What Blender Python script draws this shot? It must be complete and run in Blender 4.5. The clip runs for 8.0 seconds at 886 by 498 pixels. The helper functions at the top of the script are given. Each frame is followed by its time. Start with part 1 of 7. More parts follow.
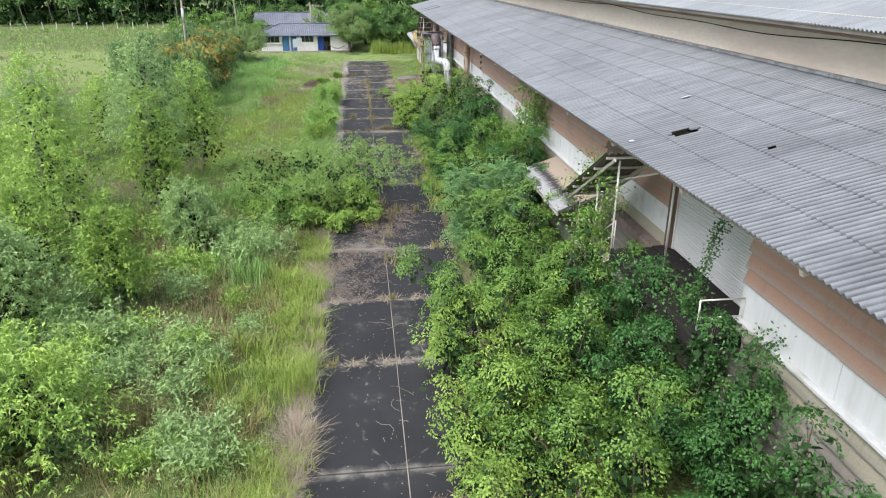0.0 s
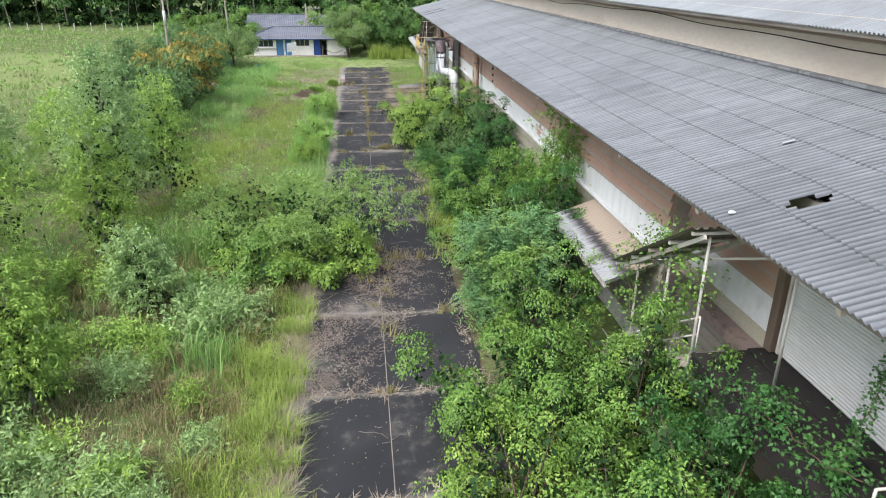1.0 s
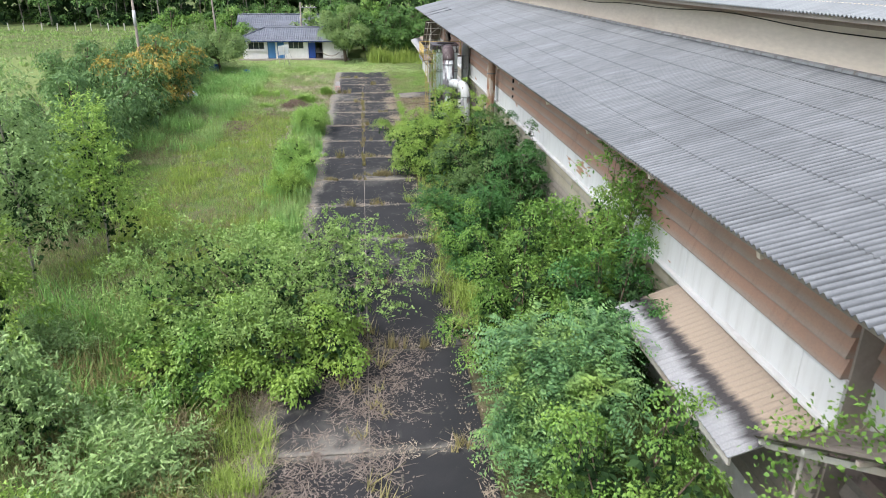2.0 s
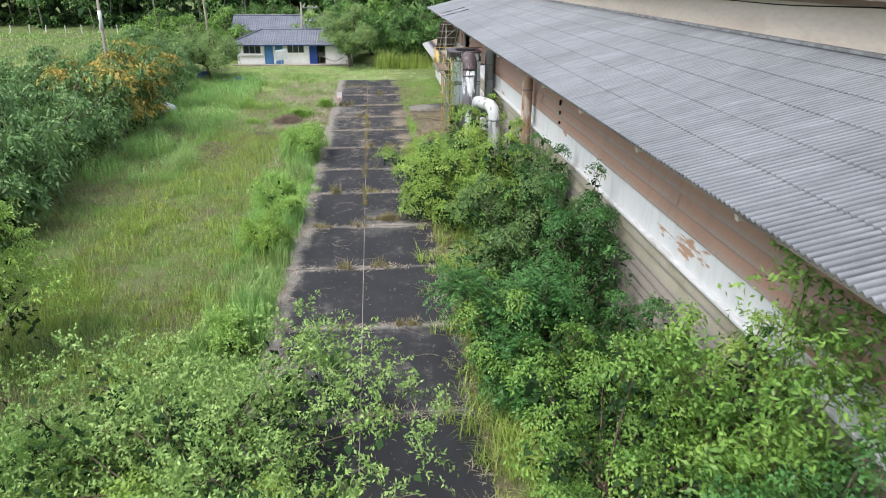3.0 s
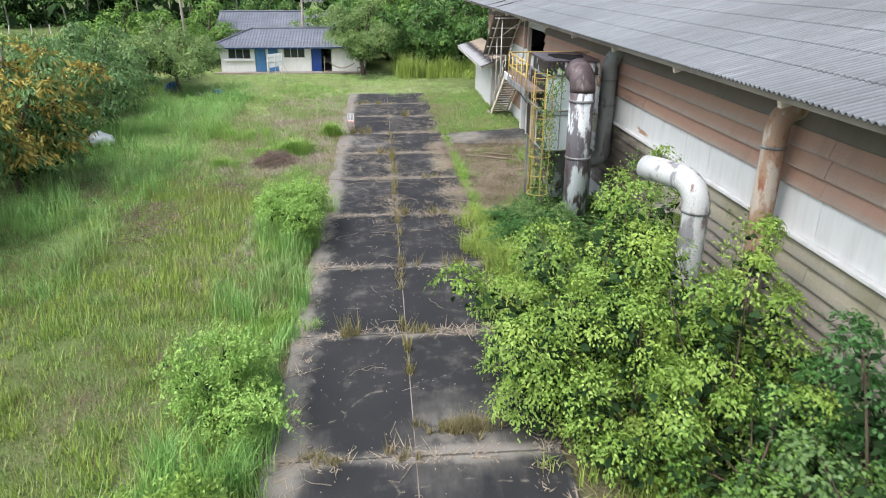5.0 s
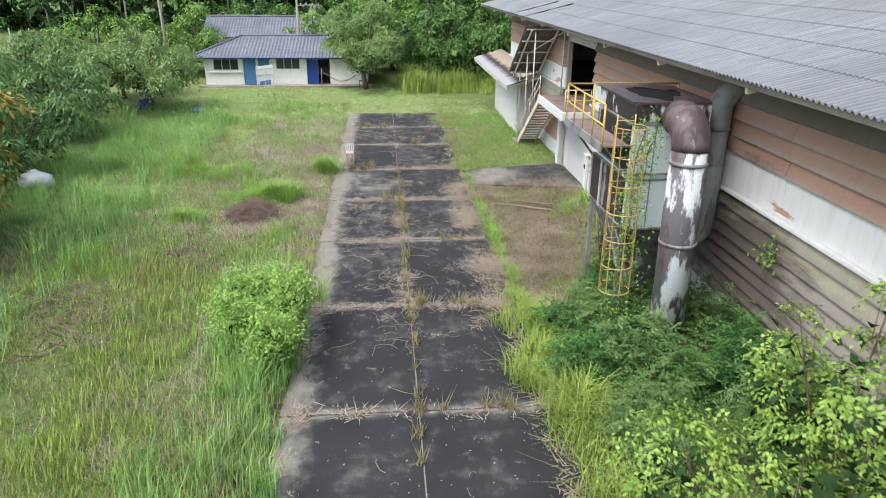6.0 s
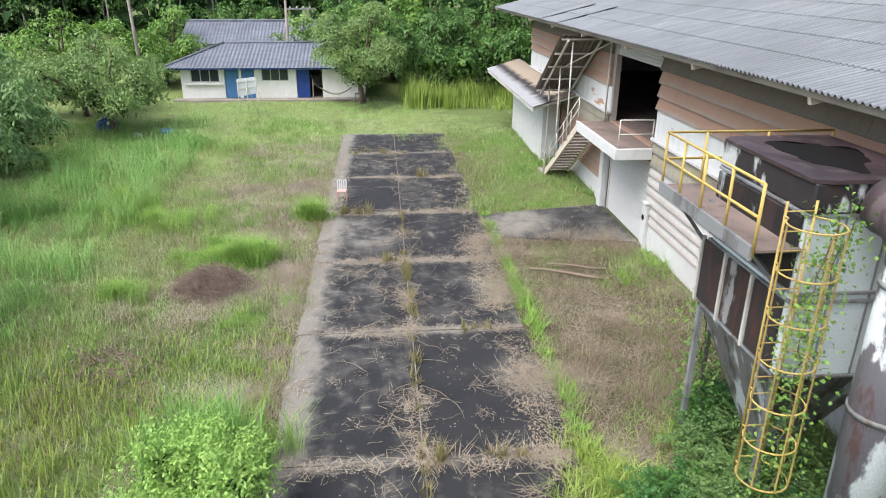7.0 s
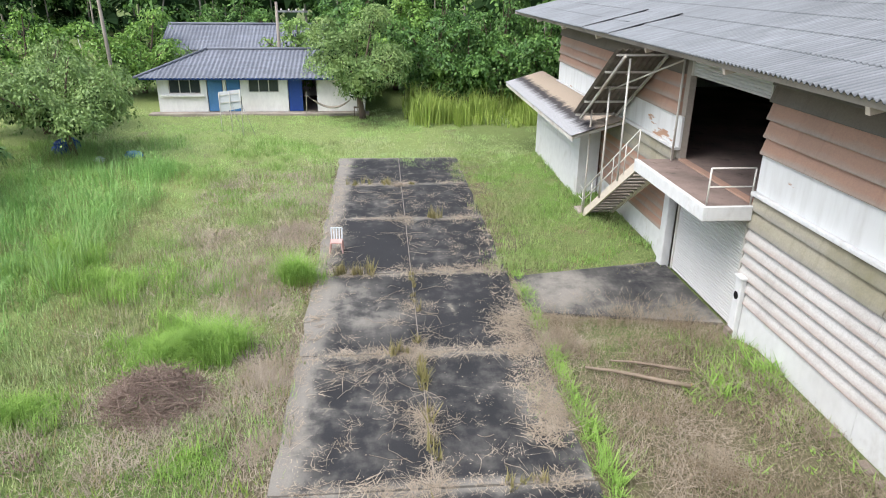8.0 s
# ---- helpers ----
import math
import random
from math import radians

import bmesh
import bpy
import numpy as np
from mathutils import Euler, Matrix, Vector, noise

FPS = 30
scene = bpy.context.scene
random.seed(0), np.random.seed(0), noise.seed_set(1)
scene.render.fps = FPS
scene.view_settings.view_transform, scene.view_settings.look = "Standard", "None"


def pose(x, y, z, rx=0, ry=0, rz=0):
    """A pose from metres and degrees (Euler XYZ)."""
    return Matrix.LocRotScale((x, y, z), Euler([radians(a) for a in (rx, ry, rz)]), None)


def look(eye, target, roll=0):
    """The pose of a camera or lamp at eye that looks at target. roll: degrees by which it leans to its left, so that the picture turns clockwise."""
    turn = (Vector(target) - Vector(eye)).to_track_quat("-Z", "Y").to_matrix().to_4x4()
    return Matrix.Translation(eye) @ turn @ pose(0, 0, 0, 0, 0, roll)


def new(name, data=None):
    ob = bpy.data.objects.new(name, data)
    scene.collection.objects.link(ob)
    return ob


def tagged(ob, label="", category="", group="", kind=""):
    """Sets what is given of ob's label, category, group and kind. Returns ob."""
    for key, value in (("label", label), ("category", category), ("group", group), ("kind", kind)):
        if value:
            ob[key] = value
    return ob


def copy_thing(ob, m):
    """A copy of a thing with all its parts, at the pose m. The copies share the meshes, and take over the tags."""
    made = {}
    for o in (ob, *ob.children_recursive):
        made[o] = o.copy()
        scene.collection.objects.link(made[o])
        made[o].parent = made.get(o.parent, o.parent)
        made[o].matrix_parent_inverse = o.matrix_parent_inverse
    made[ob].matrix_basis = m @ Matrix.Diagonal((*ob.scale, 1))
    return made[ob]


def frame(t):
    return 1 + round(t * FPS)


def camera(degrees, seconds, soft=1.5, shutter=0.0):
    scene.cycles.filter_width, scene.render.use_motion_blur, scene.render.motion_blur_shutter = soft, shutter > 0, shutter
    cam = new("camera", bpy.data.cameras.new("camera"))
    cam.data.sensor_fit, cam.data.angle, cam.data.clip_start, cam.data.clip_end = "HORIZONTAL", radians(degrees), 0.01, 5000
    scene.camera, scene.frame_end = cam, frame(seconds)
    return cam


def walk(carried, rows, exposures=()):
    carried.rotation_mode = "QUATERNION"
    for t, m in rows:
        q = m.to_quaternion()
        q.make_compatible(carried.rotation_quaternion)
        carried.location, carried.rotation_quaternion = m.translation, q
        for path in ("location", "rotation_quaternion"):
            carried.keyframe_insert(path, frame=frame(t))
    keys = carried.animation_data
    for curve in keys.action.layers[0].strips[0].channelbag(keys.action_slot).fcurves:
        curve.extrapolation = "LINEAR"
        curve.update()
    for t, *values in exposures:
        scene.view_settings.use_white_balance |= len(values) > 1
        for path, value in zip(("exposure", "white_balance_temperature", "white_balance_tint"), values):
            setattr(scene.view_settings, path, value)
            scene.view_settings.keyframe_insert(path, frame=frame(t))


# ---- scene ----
import collections
import itertools

# ---- camera ----
cam = camera(66.1, 8.0, soft=1.0, shutter=0.1)
PATH = [
    (0.0, (-0.8, -5.305, 12.13), (-0.58, -3.468, 11.371), 0.2),
    (0.5, (-0.672, -2.361, 12.055), (-0.452, -0.523, 11.3), 0.3),
    (1.0, (-0.477, 1.215, 12.07), (-0.255, 3.053, 11.313), 0.5),
    (1.2, (-0.354, 2.788, 12.069), (-0.133, 4.626, 11.314), 0.5),
    (2.3, (0.435, 12.579, 11.391), (0.64, 14.417, 10.632), 0.6),
    (2.5, (0.589, 14.536, 11.216), (0.786, 16.377, 10.46), 0.6),
    (3.0, (0.641, 19.23, 11.095), (0.828, 21.072, 10.338), 0.4),
    (3.5, (0.539, 23.813, 10.638), (0.72, 25.656, 9.882), 0.3),
    (4.0, (0.255, 28.351, 10.244), (0.432, 30.193, 9.485), 0.2),
    (4.5, (-0.095, 32.937, 9.461), (0.071, 34.78, 8.703), 0.0),
    (5.0, (-0.51, 37.755, 9.315), (-0.341, 39.601, 8.564), 0.3),
    (5.2, (-0.672, 39.574, 9.313), (-0.502, 41.421, 8.566), 0.6),
    (6.3, (-0.634, 48.433, 9.157), (-0.471, 50.281, 8.412), 0.5),
    (6.5, (-0.68, 49.97, 9.076), (-0.515, 51.82, 8.334), 0.5),
    (7.0, (-0.644, 53.393, 9.065), (-0.478, 55.243, 8.323), 0.4),
    (7.5, (-0.601, 56.609, 9.038), (-0.434, 58.459, 8.296), 0.5),
    (8.0, (-0.854, 59.701, 8.958), (-0.682, 61.552, 8.219), 0.7),
]
walk(cam, [(t, look(e, g, r)) for t, e, g, r in PATH], exposures=[(0.0, 1.0), (5.0, 0.98), (8.0, 1.1)])

# ---- world and sun: a bright overcast sky ----
SUN_UP, SUN_ROUND = 58.0, 236.0
world = bpy.data.worlds.new("overcast_sky")
scene.world = world
world.use_nodes = True
wn = world.node_tree
wn.nodes.clear()
w_out = wn.nodes.new("ShaderNodeOutputWorld")
w_bg = wn.nodes.new("ShaderNodeBackground")
w_hsv = wn.nodes.new("ShaderNodeHueSaturation")
w_sky = wn.nodes.new("ShaderNodeTexSky")
w_sky.sky_type = "NISHITA"
w_sky.sun_disc = False
w_sky.sun_elevation, w_sky.sun_rotation = radians(SUN_UP), radians(SUN_ROUND)
w_sky.air_density, w_sky.dust_density, w_sky.ozone_density = 1.0, 3.0, 1.0
w_hsv.inputs["Saturation"].default_value = 0.6
w_bg.inputs["Strength"].default_value = 0.15
wn.links.new(w_sky.outputs[0], w_hsv.inputs["Color"])
wn.links.new(w_hsv.outputs[0], w_bg.inputs["Color"])
wn.links.new(w_bg.outputs[0], w_out.inputs["Surface"])
sun = new("sun", bpy.data.lights.new("sun", "SUN"))
sun.data.energy, sun.data.angle, sun.data.color = 1.5, radians(40), (1.0, 0.985, 0.965)
_az, _el = radians(SUN_ROUND), radians(SUN_UP)
sun.matrix_world = look((0, 0, 60), (0 - math.sin(_az) * math.cos(_el), 0 - math.cos(_az) * math.cos(_el), 60 - math.sin(_el)))


# ---- materials ----
class Nodes:
    """A short way to write node materials."""

    def __init__(self, name):
        self.mat = bpy.data.materials.new(name)
        self.mat.use_nodes = True
        self.t = self.mat.node_tree
        self.t.nodes.clear()
        self.out = self.t.nodes.new("ShaderNodeOutputMaterial")

    def n(self, kind, **sets):
        node = self.t.nodes.new(kind)
        for key, value in sets.items():
            sock = node.inputs[key.replace("_", " ")] if key.replace("_", " ") in node.inputs else None
            if sock is None:
                raise KeyError(key)
            if isinstance(value, bpy.types.NodeSocket):
                self.t.links.new(value, sock)
            else:
                sock.default_value = value
        return node

    def link(self, a, b):
        self.t.links.new(a, b)

    def coords(self, which="Object"):
        return self.t.nodes.new("ShaderNodeTexCoord").outputs[which]

    def position(self):
        return self.t.nodes.new("ShaderNodeNewGeometry").outputs["Position"]

    def mapped(self, vec, scale):
        m = self.t.nodes.new("ShaderNodeMapping")
        m.inputs["Scale"].default_value = scale
        self.link(vec, m.inputs["Vector"])
        return m.outputs[0]

    def noise(self, vec, scale, detail=4.0, rough=0.55):
        m = self.t.nodes.new("ShaderNodeTexNoise")
        m.inputs["Scale"].default_value, m.inputs["Detail"].default_value, m.inputs["Roughness"].default_value = scale, detail, rough
        if vec is not None:
            self.link(vec, m.inputs["Vector"])
        return m.outputs["Fac"]

    def ramp(self, fac, stops):
        m = self.t.nodes.new("ShaderNodeValToRGB")
        el = m.color_ramp.elements
        while len(el) < len(stops):
            el.new(0.5)
        for e, (p, c) in zip(el, stops):
            e.position = p
            e.color = (*c, 1) if len(c) == 3 else c
        self.link(fac, m.inputs["Fac"])
        return m.outputs["Color"]

    def span(self, fac, a, b, lo=0.0, hi=1.0):
        m = self.t.nodes.new("ShaderNodeMapRange")
        for i, v in enumerate((a, b, lo, hi)):
            m.inputs[i + 1].default_value = v
        self.link(fac, m.inputs[0])
        return m.outputs[0]

    def math(self, op, a, b):
        m = self.t.nodes.new("ShaderNodeMath")
        m.operation = op
        for sock, v in zip(m.inputs, (a, b)):
            if isinstance(v, bpy.types.NodeSocket):
                self.link(v, sock)
            else:
                sock.default_value = v
        return m.outputs[0]

    def mix(self, fac, a, b, kind="MIX"):
        m = self.t.nodes.new("ShaderNodeMix")
        m.data_type, m.blend_type = "RGBA", kind
        for sock, v in ((m.inputs[0], fac), (m.inputs[6], a), (m.inputs[7], b)):
            if isinstance(v, bpy.types.NodeSocket):
                self.link(v, sock)
            else:
                sock.default_value = v if isinstance(v, (int, float)) else (*v, 1)
        return m.outputs[2]

    def bump(self, height, strength=0.4, distance=0.01):
        m = self.t.nodes.new("ShaderNodeBump")
        m.inputs["Strength"].default_value, m.inputs["Distance"].default_value = strength, distance
        self.link(height, m.inputs["Height"])
        return m.outputs[0]

    def surface(self, color, rough=0.8, metal=0.0, normal=None, spec=0.3):
        b = self.t.nodes.new("ShaderNodeBsdfPrincipled")
        for key, v in (("Base Color", color), ("Roughness", rough), ("Metallic", metal), ("Specular IOR Level", spec)):
            if isinstance(v, bpy.types.NodeSocket):
                self.link(v, b.inputs[key])
            else:
                b.inputs[key].default_value = (*v, 1) if isinstance(v, tuple) else v
        if normal is not None:
            self.link(normal, b.inputs["Normal"])
        self.link(b.outputs[0], self.out.inputs["Surface"])
        return self.mat


def worn(name, base, stain, grain=6.0, amount=0.5, rough=0.8, metal=0.0, streak=(1, 1, 1), where="Object", bump=0.3, spec=0.3, dirt=None):
    """A painted or mineral surface: base colour, stains of a second colour at a large scale, fine grain."""
    k = Nodes(name)
    v = k.mapped(k.coords(where), streak)
    big = k.noise(v, grain * 0.25, 5)
    fine = k.noise(v, grain * 6, 4)
    rnd = k.t.nodes.new("ShaderNodeObjectInfo").outputs["Random"]
    f = k.span(big, 0.62 - 0.3 * amount, 0.78 - 0.1 * amount)
    col = k.mix(f, base, stain)
    if dirt:
        col = k.mix(k.span(k.noise(v, grain * 0.9, 6, 0.7), 0.56, 0.72), col, dirt)
    col = k.mix(k.span(fine, 0.3, 0.7, 0.0, 0.28), col, tuple(c * 0.55 for c in base), "MIX")
    col = k.mix(k.span(rnd, 0, 1, 0.0, 0.18), col, stain)
    return k.surface(col, rough, metal, k.bump(fine, bump, 0.01), spec)


def leaf_mat(name, dark, mid, light, tip=None, shine=0.45, dry=None, thin=0.22, spec=0.3):
    """Leaves: light and dark ones mixed leaf by leaf, with lighter tufts of young growth, thin enough to let light through."""
    k = Nodes(name)
    geo = k.t.nodes.new("ShaderNodeNewGeometry")
    rnd = geo.outputs["Random Per Island"]
    near = lambda c, f: tuple(a * (1 - f) + b * f for a, b in zip(c, mid))
    col = k.ramp(rnd, [(0.0, near(dark, 0.35)), (0.5, mid), (1.0, near(light, 0.45))])
    tuft = k.noise(geo.outputs["Position"], 0.9, 3)
    col = k.mix(k.span(tuft, 0.5, 0.7, 0.0, 0.55), col, tip or light)
    if dry:
        patch = k.math("ADD", k.math("MULTIPLY", k.noise(geo.outputs["Position"], 0.16, 4, 0.6), 0.7), k.math("MULTIPLY", k.noise(geo.outputs["Position"], 0.9, 3), 0.3))
        col = k.mix(k.span(patch, 0.47, 0.62, 0.0, 0.85), col, k.mix(rnd, tuple(c * 0.6 for c in dry), dry))
    orb = k.t.nodes.new("ShaderNodeObjectInfo").outputs["Random"]
    col = k.mix(k.span(orb, 0, 1, 0.0, 0.25), col, mid)
    b = k.t.nodes.new("ShaderNodeBsdfPrincipled")
    k.link(col, b.inputs["Base Color"])
    b.inputs["Roughness"].default_value, b.inputs["Specular IOR Level"].default_value = shine, spec
    tr = k.t.nodes.new("ShaderNodeBsdfTranslucent")
    k.link(k.mix(0.3, col, light), tr.inputs["Color"])
    mx = k.t.nodes.new("ShaderNodeMixShader")
    mx.inputs[0].default_value = thin
    k.link(b.outputs[0], mx.inputs[1])
    k.link(tr.outputs[0], mx.inputs[2])
    k.link(mx.outputs[0], k.out.inputs["Surface"])
    return k.mat


def plain(name, color, rough=0.6, metal=0.0, spec=0.4):
    k = Nodes(name)
    f = k.noise(k.coords("Object"), 5, 5, 0.6)
    return k.surface(k.mix(k.span(f, 0.35, 0.75, 0, 0.5), color, tuple(c * 0.6 for c in color)), rough, metal, None, spec)


def ground_material():
    k = Nodes("earth_and_turf")
    p = k.position()
    big, mid, fine = k.noise(p, 0.10, 4), k.noise(p, 0.7, 5, 0.65), k.noise(p, 14, 4, 0.7)
    green = k.ramp(fine, [(0.25, (0.05, 0.072, 0.025)), (0.5, (0.115, 0.155, 0.055)), (0.8, (0.20, 0.235, 0.095))])
    turf = k.ramp(fine, [(0.25, (0.085, 0.115, 0.04)), (0.5, (0.185, 0.235, 0.085)), (0.8, (0.30, 0.335, 0.145))])
    at = k.t.nodes.new("ShaderNodeSeparateXYZ")
    k.link(p, at.inputs[0])
    green = k.mix(k.math("MULTIPLY", k.span(k.math("ADD", at.outputs[0], k.math("MULTIPLY", mid, 2.0)), 3.4, 5.0, 1.0, 0.3), k.span(k.math("ADD", at.outputs[1], k.math("MULTIPLY", mid, 14.0)), 76, 90)), green, k.mix(k.span(at.outputs[1], 111, 117), turf, green))
    soil = k.ramp(fine, [(0.25, (0.065, 0.054, 0.035)), (0.5, (0.16, 0.138, 0.09)), (0.8, (0.29, 0.25, 0.175))])
    f = k.span(k.math("ADD", k.math("MULTIPLY", big, 0.8), mid), 0.99, 1.2)
    col = k.mix(f, green, soil)
    # bare trodden earth beside the lane and on the verge under the wall
    sep = k.t.nodes.new("ShaderNodeSeparateXYZ")
    k.link(p, sep.inputs[0])
    side = k.math("ADD", k.math("ABSOLUTE", sep.outputs[0], 0.0), k.math("MULTIPLY", k.math("SUBTRACT", mid, 0.5), 5.0))
    earth = k.ramp(fine, [(0.25, (0.055, 0.042, 0.03)), (0.5, (0.13, 0.105, 0.073)), (0.8, (0.245, 0.205, 0.15))])
    col = k.mix(k.math("MULTIPLY", k.span(side, 3.4, 4.6, 0.85, 0.0), k.span(sep.outputs[1], 93.5, 96.0, 1.0, 0.0)), col, earth)
    dist = k.t.nodes.new("ShaderNodeVectorMath")
    dist.operation = "DISTANCE"
    k.link(k.mapped(p, (1.0, 0.38, 0.0)), dist.inputs[0])
    dist.inputs[1].default_value = (5.9, 68.5 * 0.38, 0.0)
    col = k.mix(k.span(k.math("ADD", dist.outputs["Value"], k.math("MULTIPLY", mid, 5.0)), 4.2, 5.6, 0.8, 0.0), col, earth)
    return k.surface(col, 0.95, 0, k.bump(fine, 0.8, 0.05), 0.1)


def slab_material():
    """Old concrete gone black with lichen, worn pale along the joints and edges."""
    k = Nodes("blackened_concrete")
    p, g = k.position(), k.coords("Generated")
    sep = k.t.nodes.new("ShaderNodeSeparateXYZ")
    k.link(g, sep.inputs[0])
    wide = k.t.nodes.new("ShaderNodeSeparateXYZ")
    k.link(p, wide.inputs[0])
    ex = k.math("MULTIPLY", k.math("ABSOLUTE", k.math("SUBTRACT", 3.0, k.math("ABSOLUTE", wide.outputs[0], 0.0)), 0.0), 0.15)
    ex = k.math("ADD", ex, k.span(wide.outputs[0], -0.5, 0.5, -0.05, 0.05))
    ey = k.math("MINIMUM", sep.outputs[1], k.math("SUBTRACT", 1.0, sep.outputs[1]))
    rim = k.math("MINIMUM", k.math("MINIMUM", k.math("MULTIPLY", ex, 11.0), k.math("MULTIPLY", ey, 13.0)), 0.8)
    cloud, blot, fine = k.noise(p, 0.55, 5, 0.6), k.noise(p, 2.2, 5, 0.65), k.noise(p, 40, 4, 0.7)
    streak = k.noise(k.mapped(p, (1.0, 0.25, 1.0)), 3.0, 5, 0.7)
    wear = k.math("ADD", k.math("ADD", k.math("MULTIPLY", rim, -0.62), k.math("MULTIPLY", cloud, 0.85)), k.math("ADD", k.math("MULTIPLY", blot, 0.65), k.math("MULTIPLY", streak, 0.45)))
    rnd = k.t.nodes.new("ShaderNodeObjectInfo").outputs["Random"]
    wear = k.math("ADD", wear, k.span(rnd, 0, 1, -0.14, 0.14))
    wear = k.math("ADD", wear, k.span(wide.outputs[1], 56.0, 72.0, -0.03, 0.09))
    for sx, sy, rad, gain in ((-1.7, 77.6, 2.3, 0.32), (2.75, 67.3, 1.1, 0.5), (2.75, 72.4, 1.0, 0.4), (0.9, 49.5, 1.7, 0.38), (-2.6, 49.3, 1.3, 0.3), (-1.9, 20.6, 1.8, 0.42), (-0.6, 24.4, 1.6, 0.3), (-2.6, 83.0, 1.2, 0.3), (-2.2, 36.6, 1.6, 0.25), (4.6, 78.4, 2.2, 0.4), (7.4, 76.2, 1.6, 0.3)):
        # a washed-out patch
        away = k.t.nodes.new("ShaderNodeVectorMath")
        away.operation = "DISTANCE"
        k.link(k.mapped(p, (1.0, 0.8, 0.0)), away.inputs[0])
        away.inputs[1].default_value = (sx, sy * 0.8, 0.0)
        wear = k.math("ADD", wear, k.span(k.math("ADD", away.outputs["Value"], k.math("MULTIPLY", k.math("SUBTRACT", blot, 0.5), 2.2)), rad * 0.35, rad, gain, 0.0))
    dark = k.mix(fine, (0.014, 0.015, 0.017), (0.036, 0.037, 0.040))
    dark = k.mix(k.span(cloud, 0.35, 0.65), dark, k.mix(fine, (0.024, 0.024, 0.027), (0.052, 0.052, 0.055)))
    mid = k.mix(blot, (0.068, 0.067, 0.065), (0.144, 0.137, 0.125))
    pale = k.mix(fine, (0.13, 0.122, 0.11), (0.32, 0.298, 0.265))
    col = k.mix(k.span(wear, 0.56, 0.92), dark, mid)
    col = k.mix(k.span(wear, 0.80, 1.16), col, pale)
    crack = k.t.nodes.new("ShaderNodeTexVoronoi")
    crack.feature, crack.inputs["Scale"].default_value = "DISTANCE_TO_EDGE", 0.33
    warp = k.t.nodes.new("ShaderNodeTexNoise")
    warp.inputs["Scale"].default_value, warp.inputs["Detail"].default_value = 1.2, 5.0
    k.link(p, warp.inputs["Vector"])
    k.link(k.mix(0.35, p, warp.outputs["Color"], "ADD"), crack.inputs["Vector"])
    col = k.mix(k.math("MULTIPLY", k.span(crack.outputs["Distance"], 0.003, 0.011, 0.6, 0.0), k.span(blot, 0.52, 0.62)), col, (0.23, 0.21, 0.17))
    col = k.mix(k.span(k.noise(p, 9, 3, 0.8), 0.70, 0.76, 0, 0.4), col, (0.28, 0.27, 0.25))
    return k.surface(col, k.span(cloud, 0.3, 0.7, 0.75, 0.95), 0, k.bump(fine, 0.3, 0.006), 0.18)


def siding_material(name, paint, bare, dirt):
    """Lapped boards whose paint has washed off towards the lip."""
    k = Nodes(name)
    p, g = k.position(), k.coords("Generated")
    sep = k.t.nodes.new("ShaderNodeSeparateXYZ")
    k.link(g, sep.inputs[0])
    streak = k.noise(k.mapped(p, (1, 0.35, 2.0)), 1.6, 5, 0.65)
    fine = k.noise(p, 22, 4, 0.7)
    edge = k.math("ADD", sep.outputs[2], k.math("MULTIPLY", k.math("SUBTRACT", streak, 0.5), 0.9))
    col = k.mix(k.span(edge, 0.05, 0.42), bare, paint)
    col = k.mix(k.span(k.noise(p, 0.35, 5, 0.6), 0.52, 0.7, 0, 0.8), col, dirt)
    col = k.mix(k.span(fine, 0.35, 0.7, 0, 0.35), col, tuple(c * 0.5 for c in bare))
    rnd = k.t.nodes.new("ShaderNodeObjectInfo").outputs["Random"]
    col = k.mix(k.span(rnd, 0, 1, 0, 0.16), col, bare)
    drip = k.noise(k.mapped(p, (1, 3.2, 0.3)), 1.3, 5, 0.7)
    col = k.mix(k.span(drip, 0.54, 0.74, 0, 0.25), col, tuple(c * 0.55 for c in dirt))
    dist = k.t.nodes.new("ShaderNodeVectorMath")
    dist.operation = "DISTANCE"
    k.link(k.mapped(p, (0.0, 0.8, 1.0)), dist.inputs[0])
    dist.inputs[1].default_value = (0.0, 61.5 * 0.8, 2.6)
    burn = k.math("ADD", k.math("MULTIPLY", dist.outputs["Value"], -0.22), k.math("MULTIPLY", streak, 1.1))
    col = k.mix(k.span(burn, -0.02, 0.28, 0.0, 0.85), col, (0.07, 0.055, 0.05))
    return k.surface(col, 0.85, 0, k.bump(fine, 0.4, 0.01), 0.2)


Y0_ROOF = -25.0


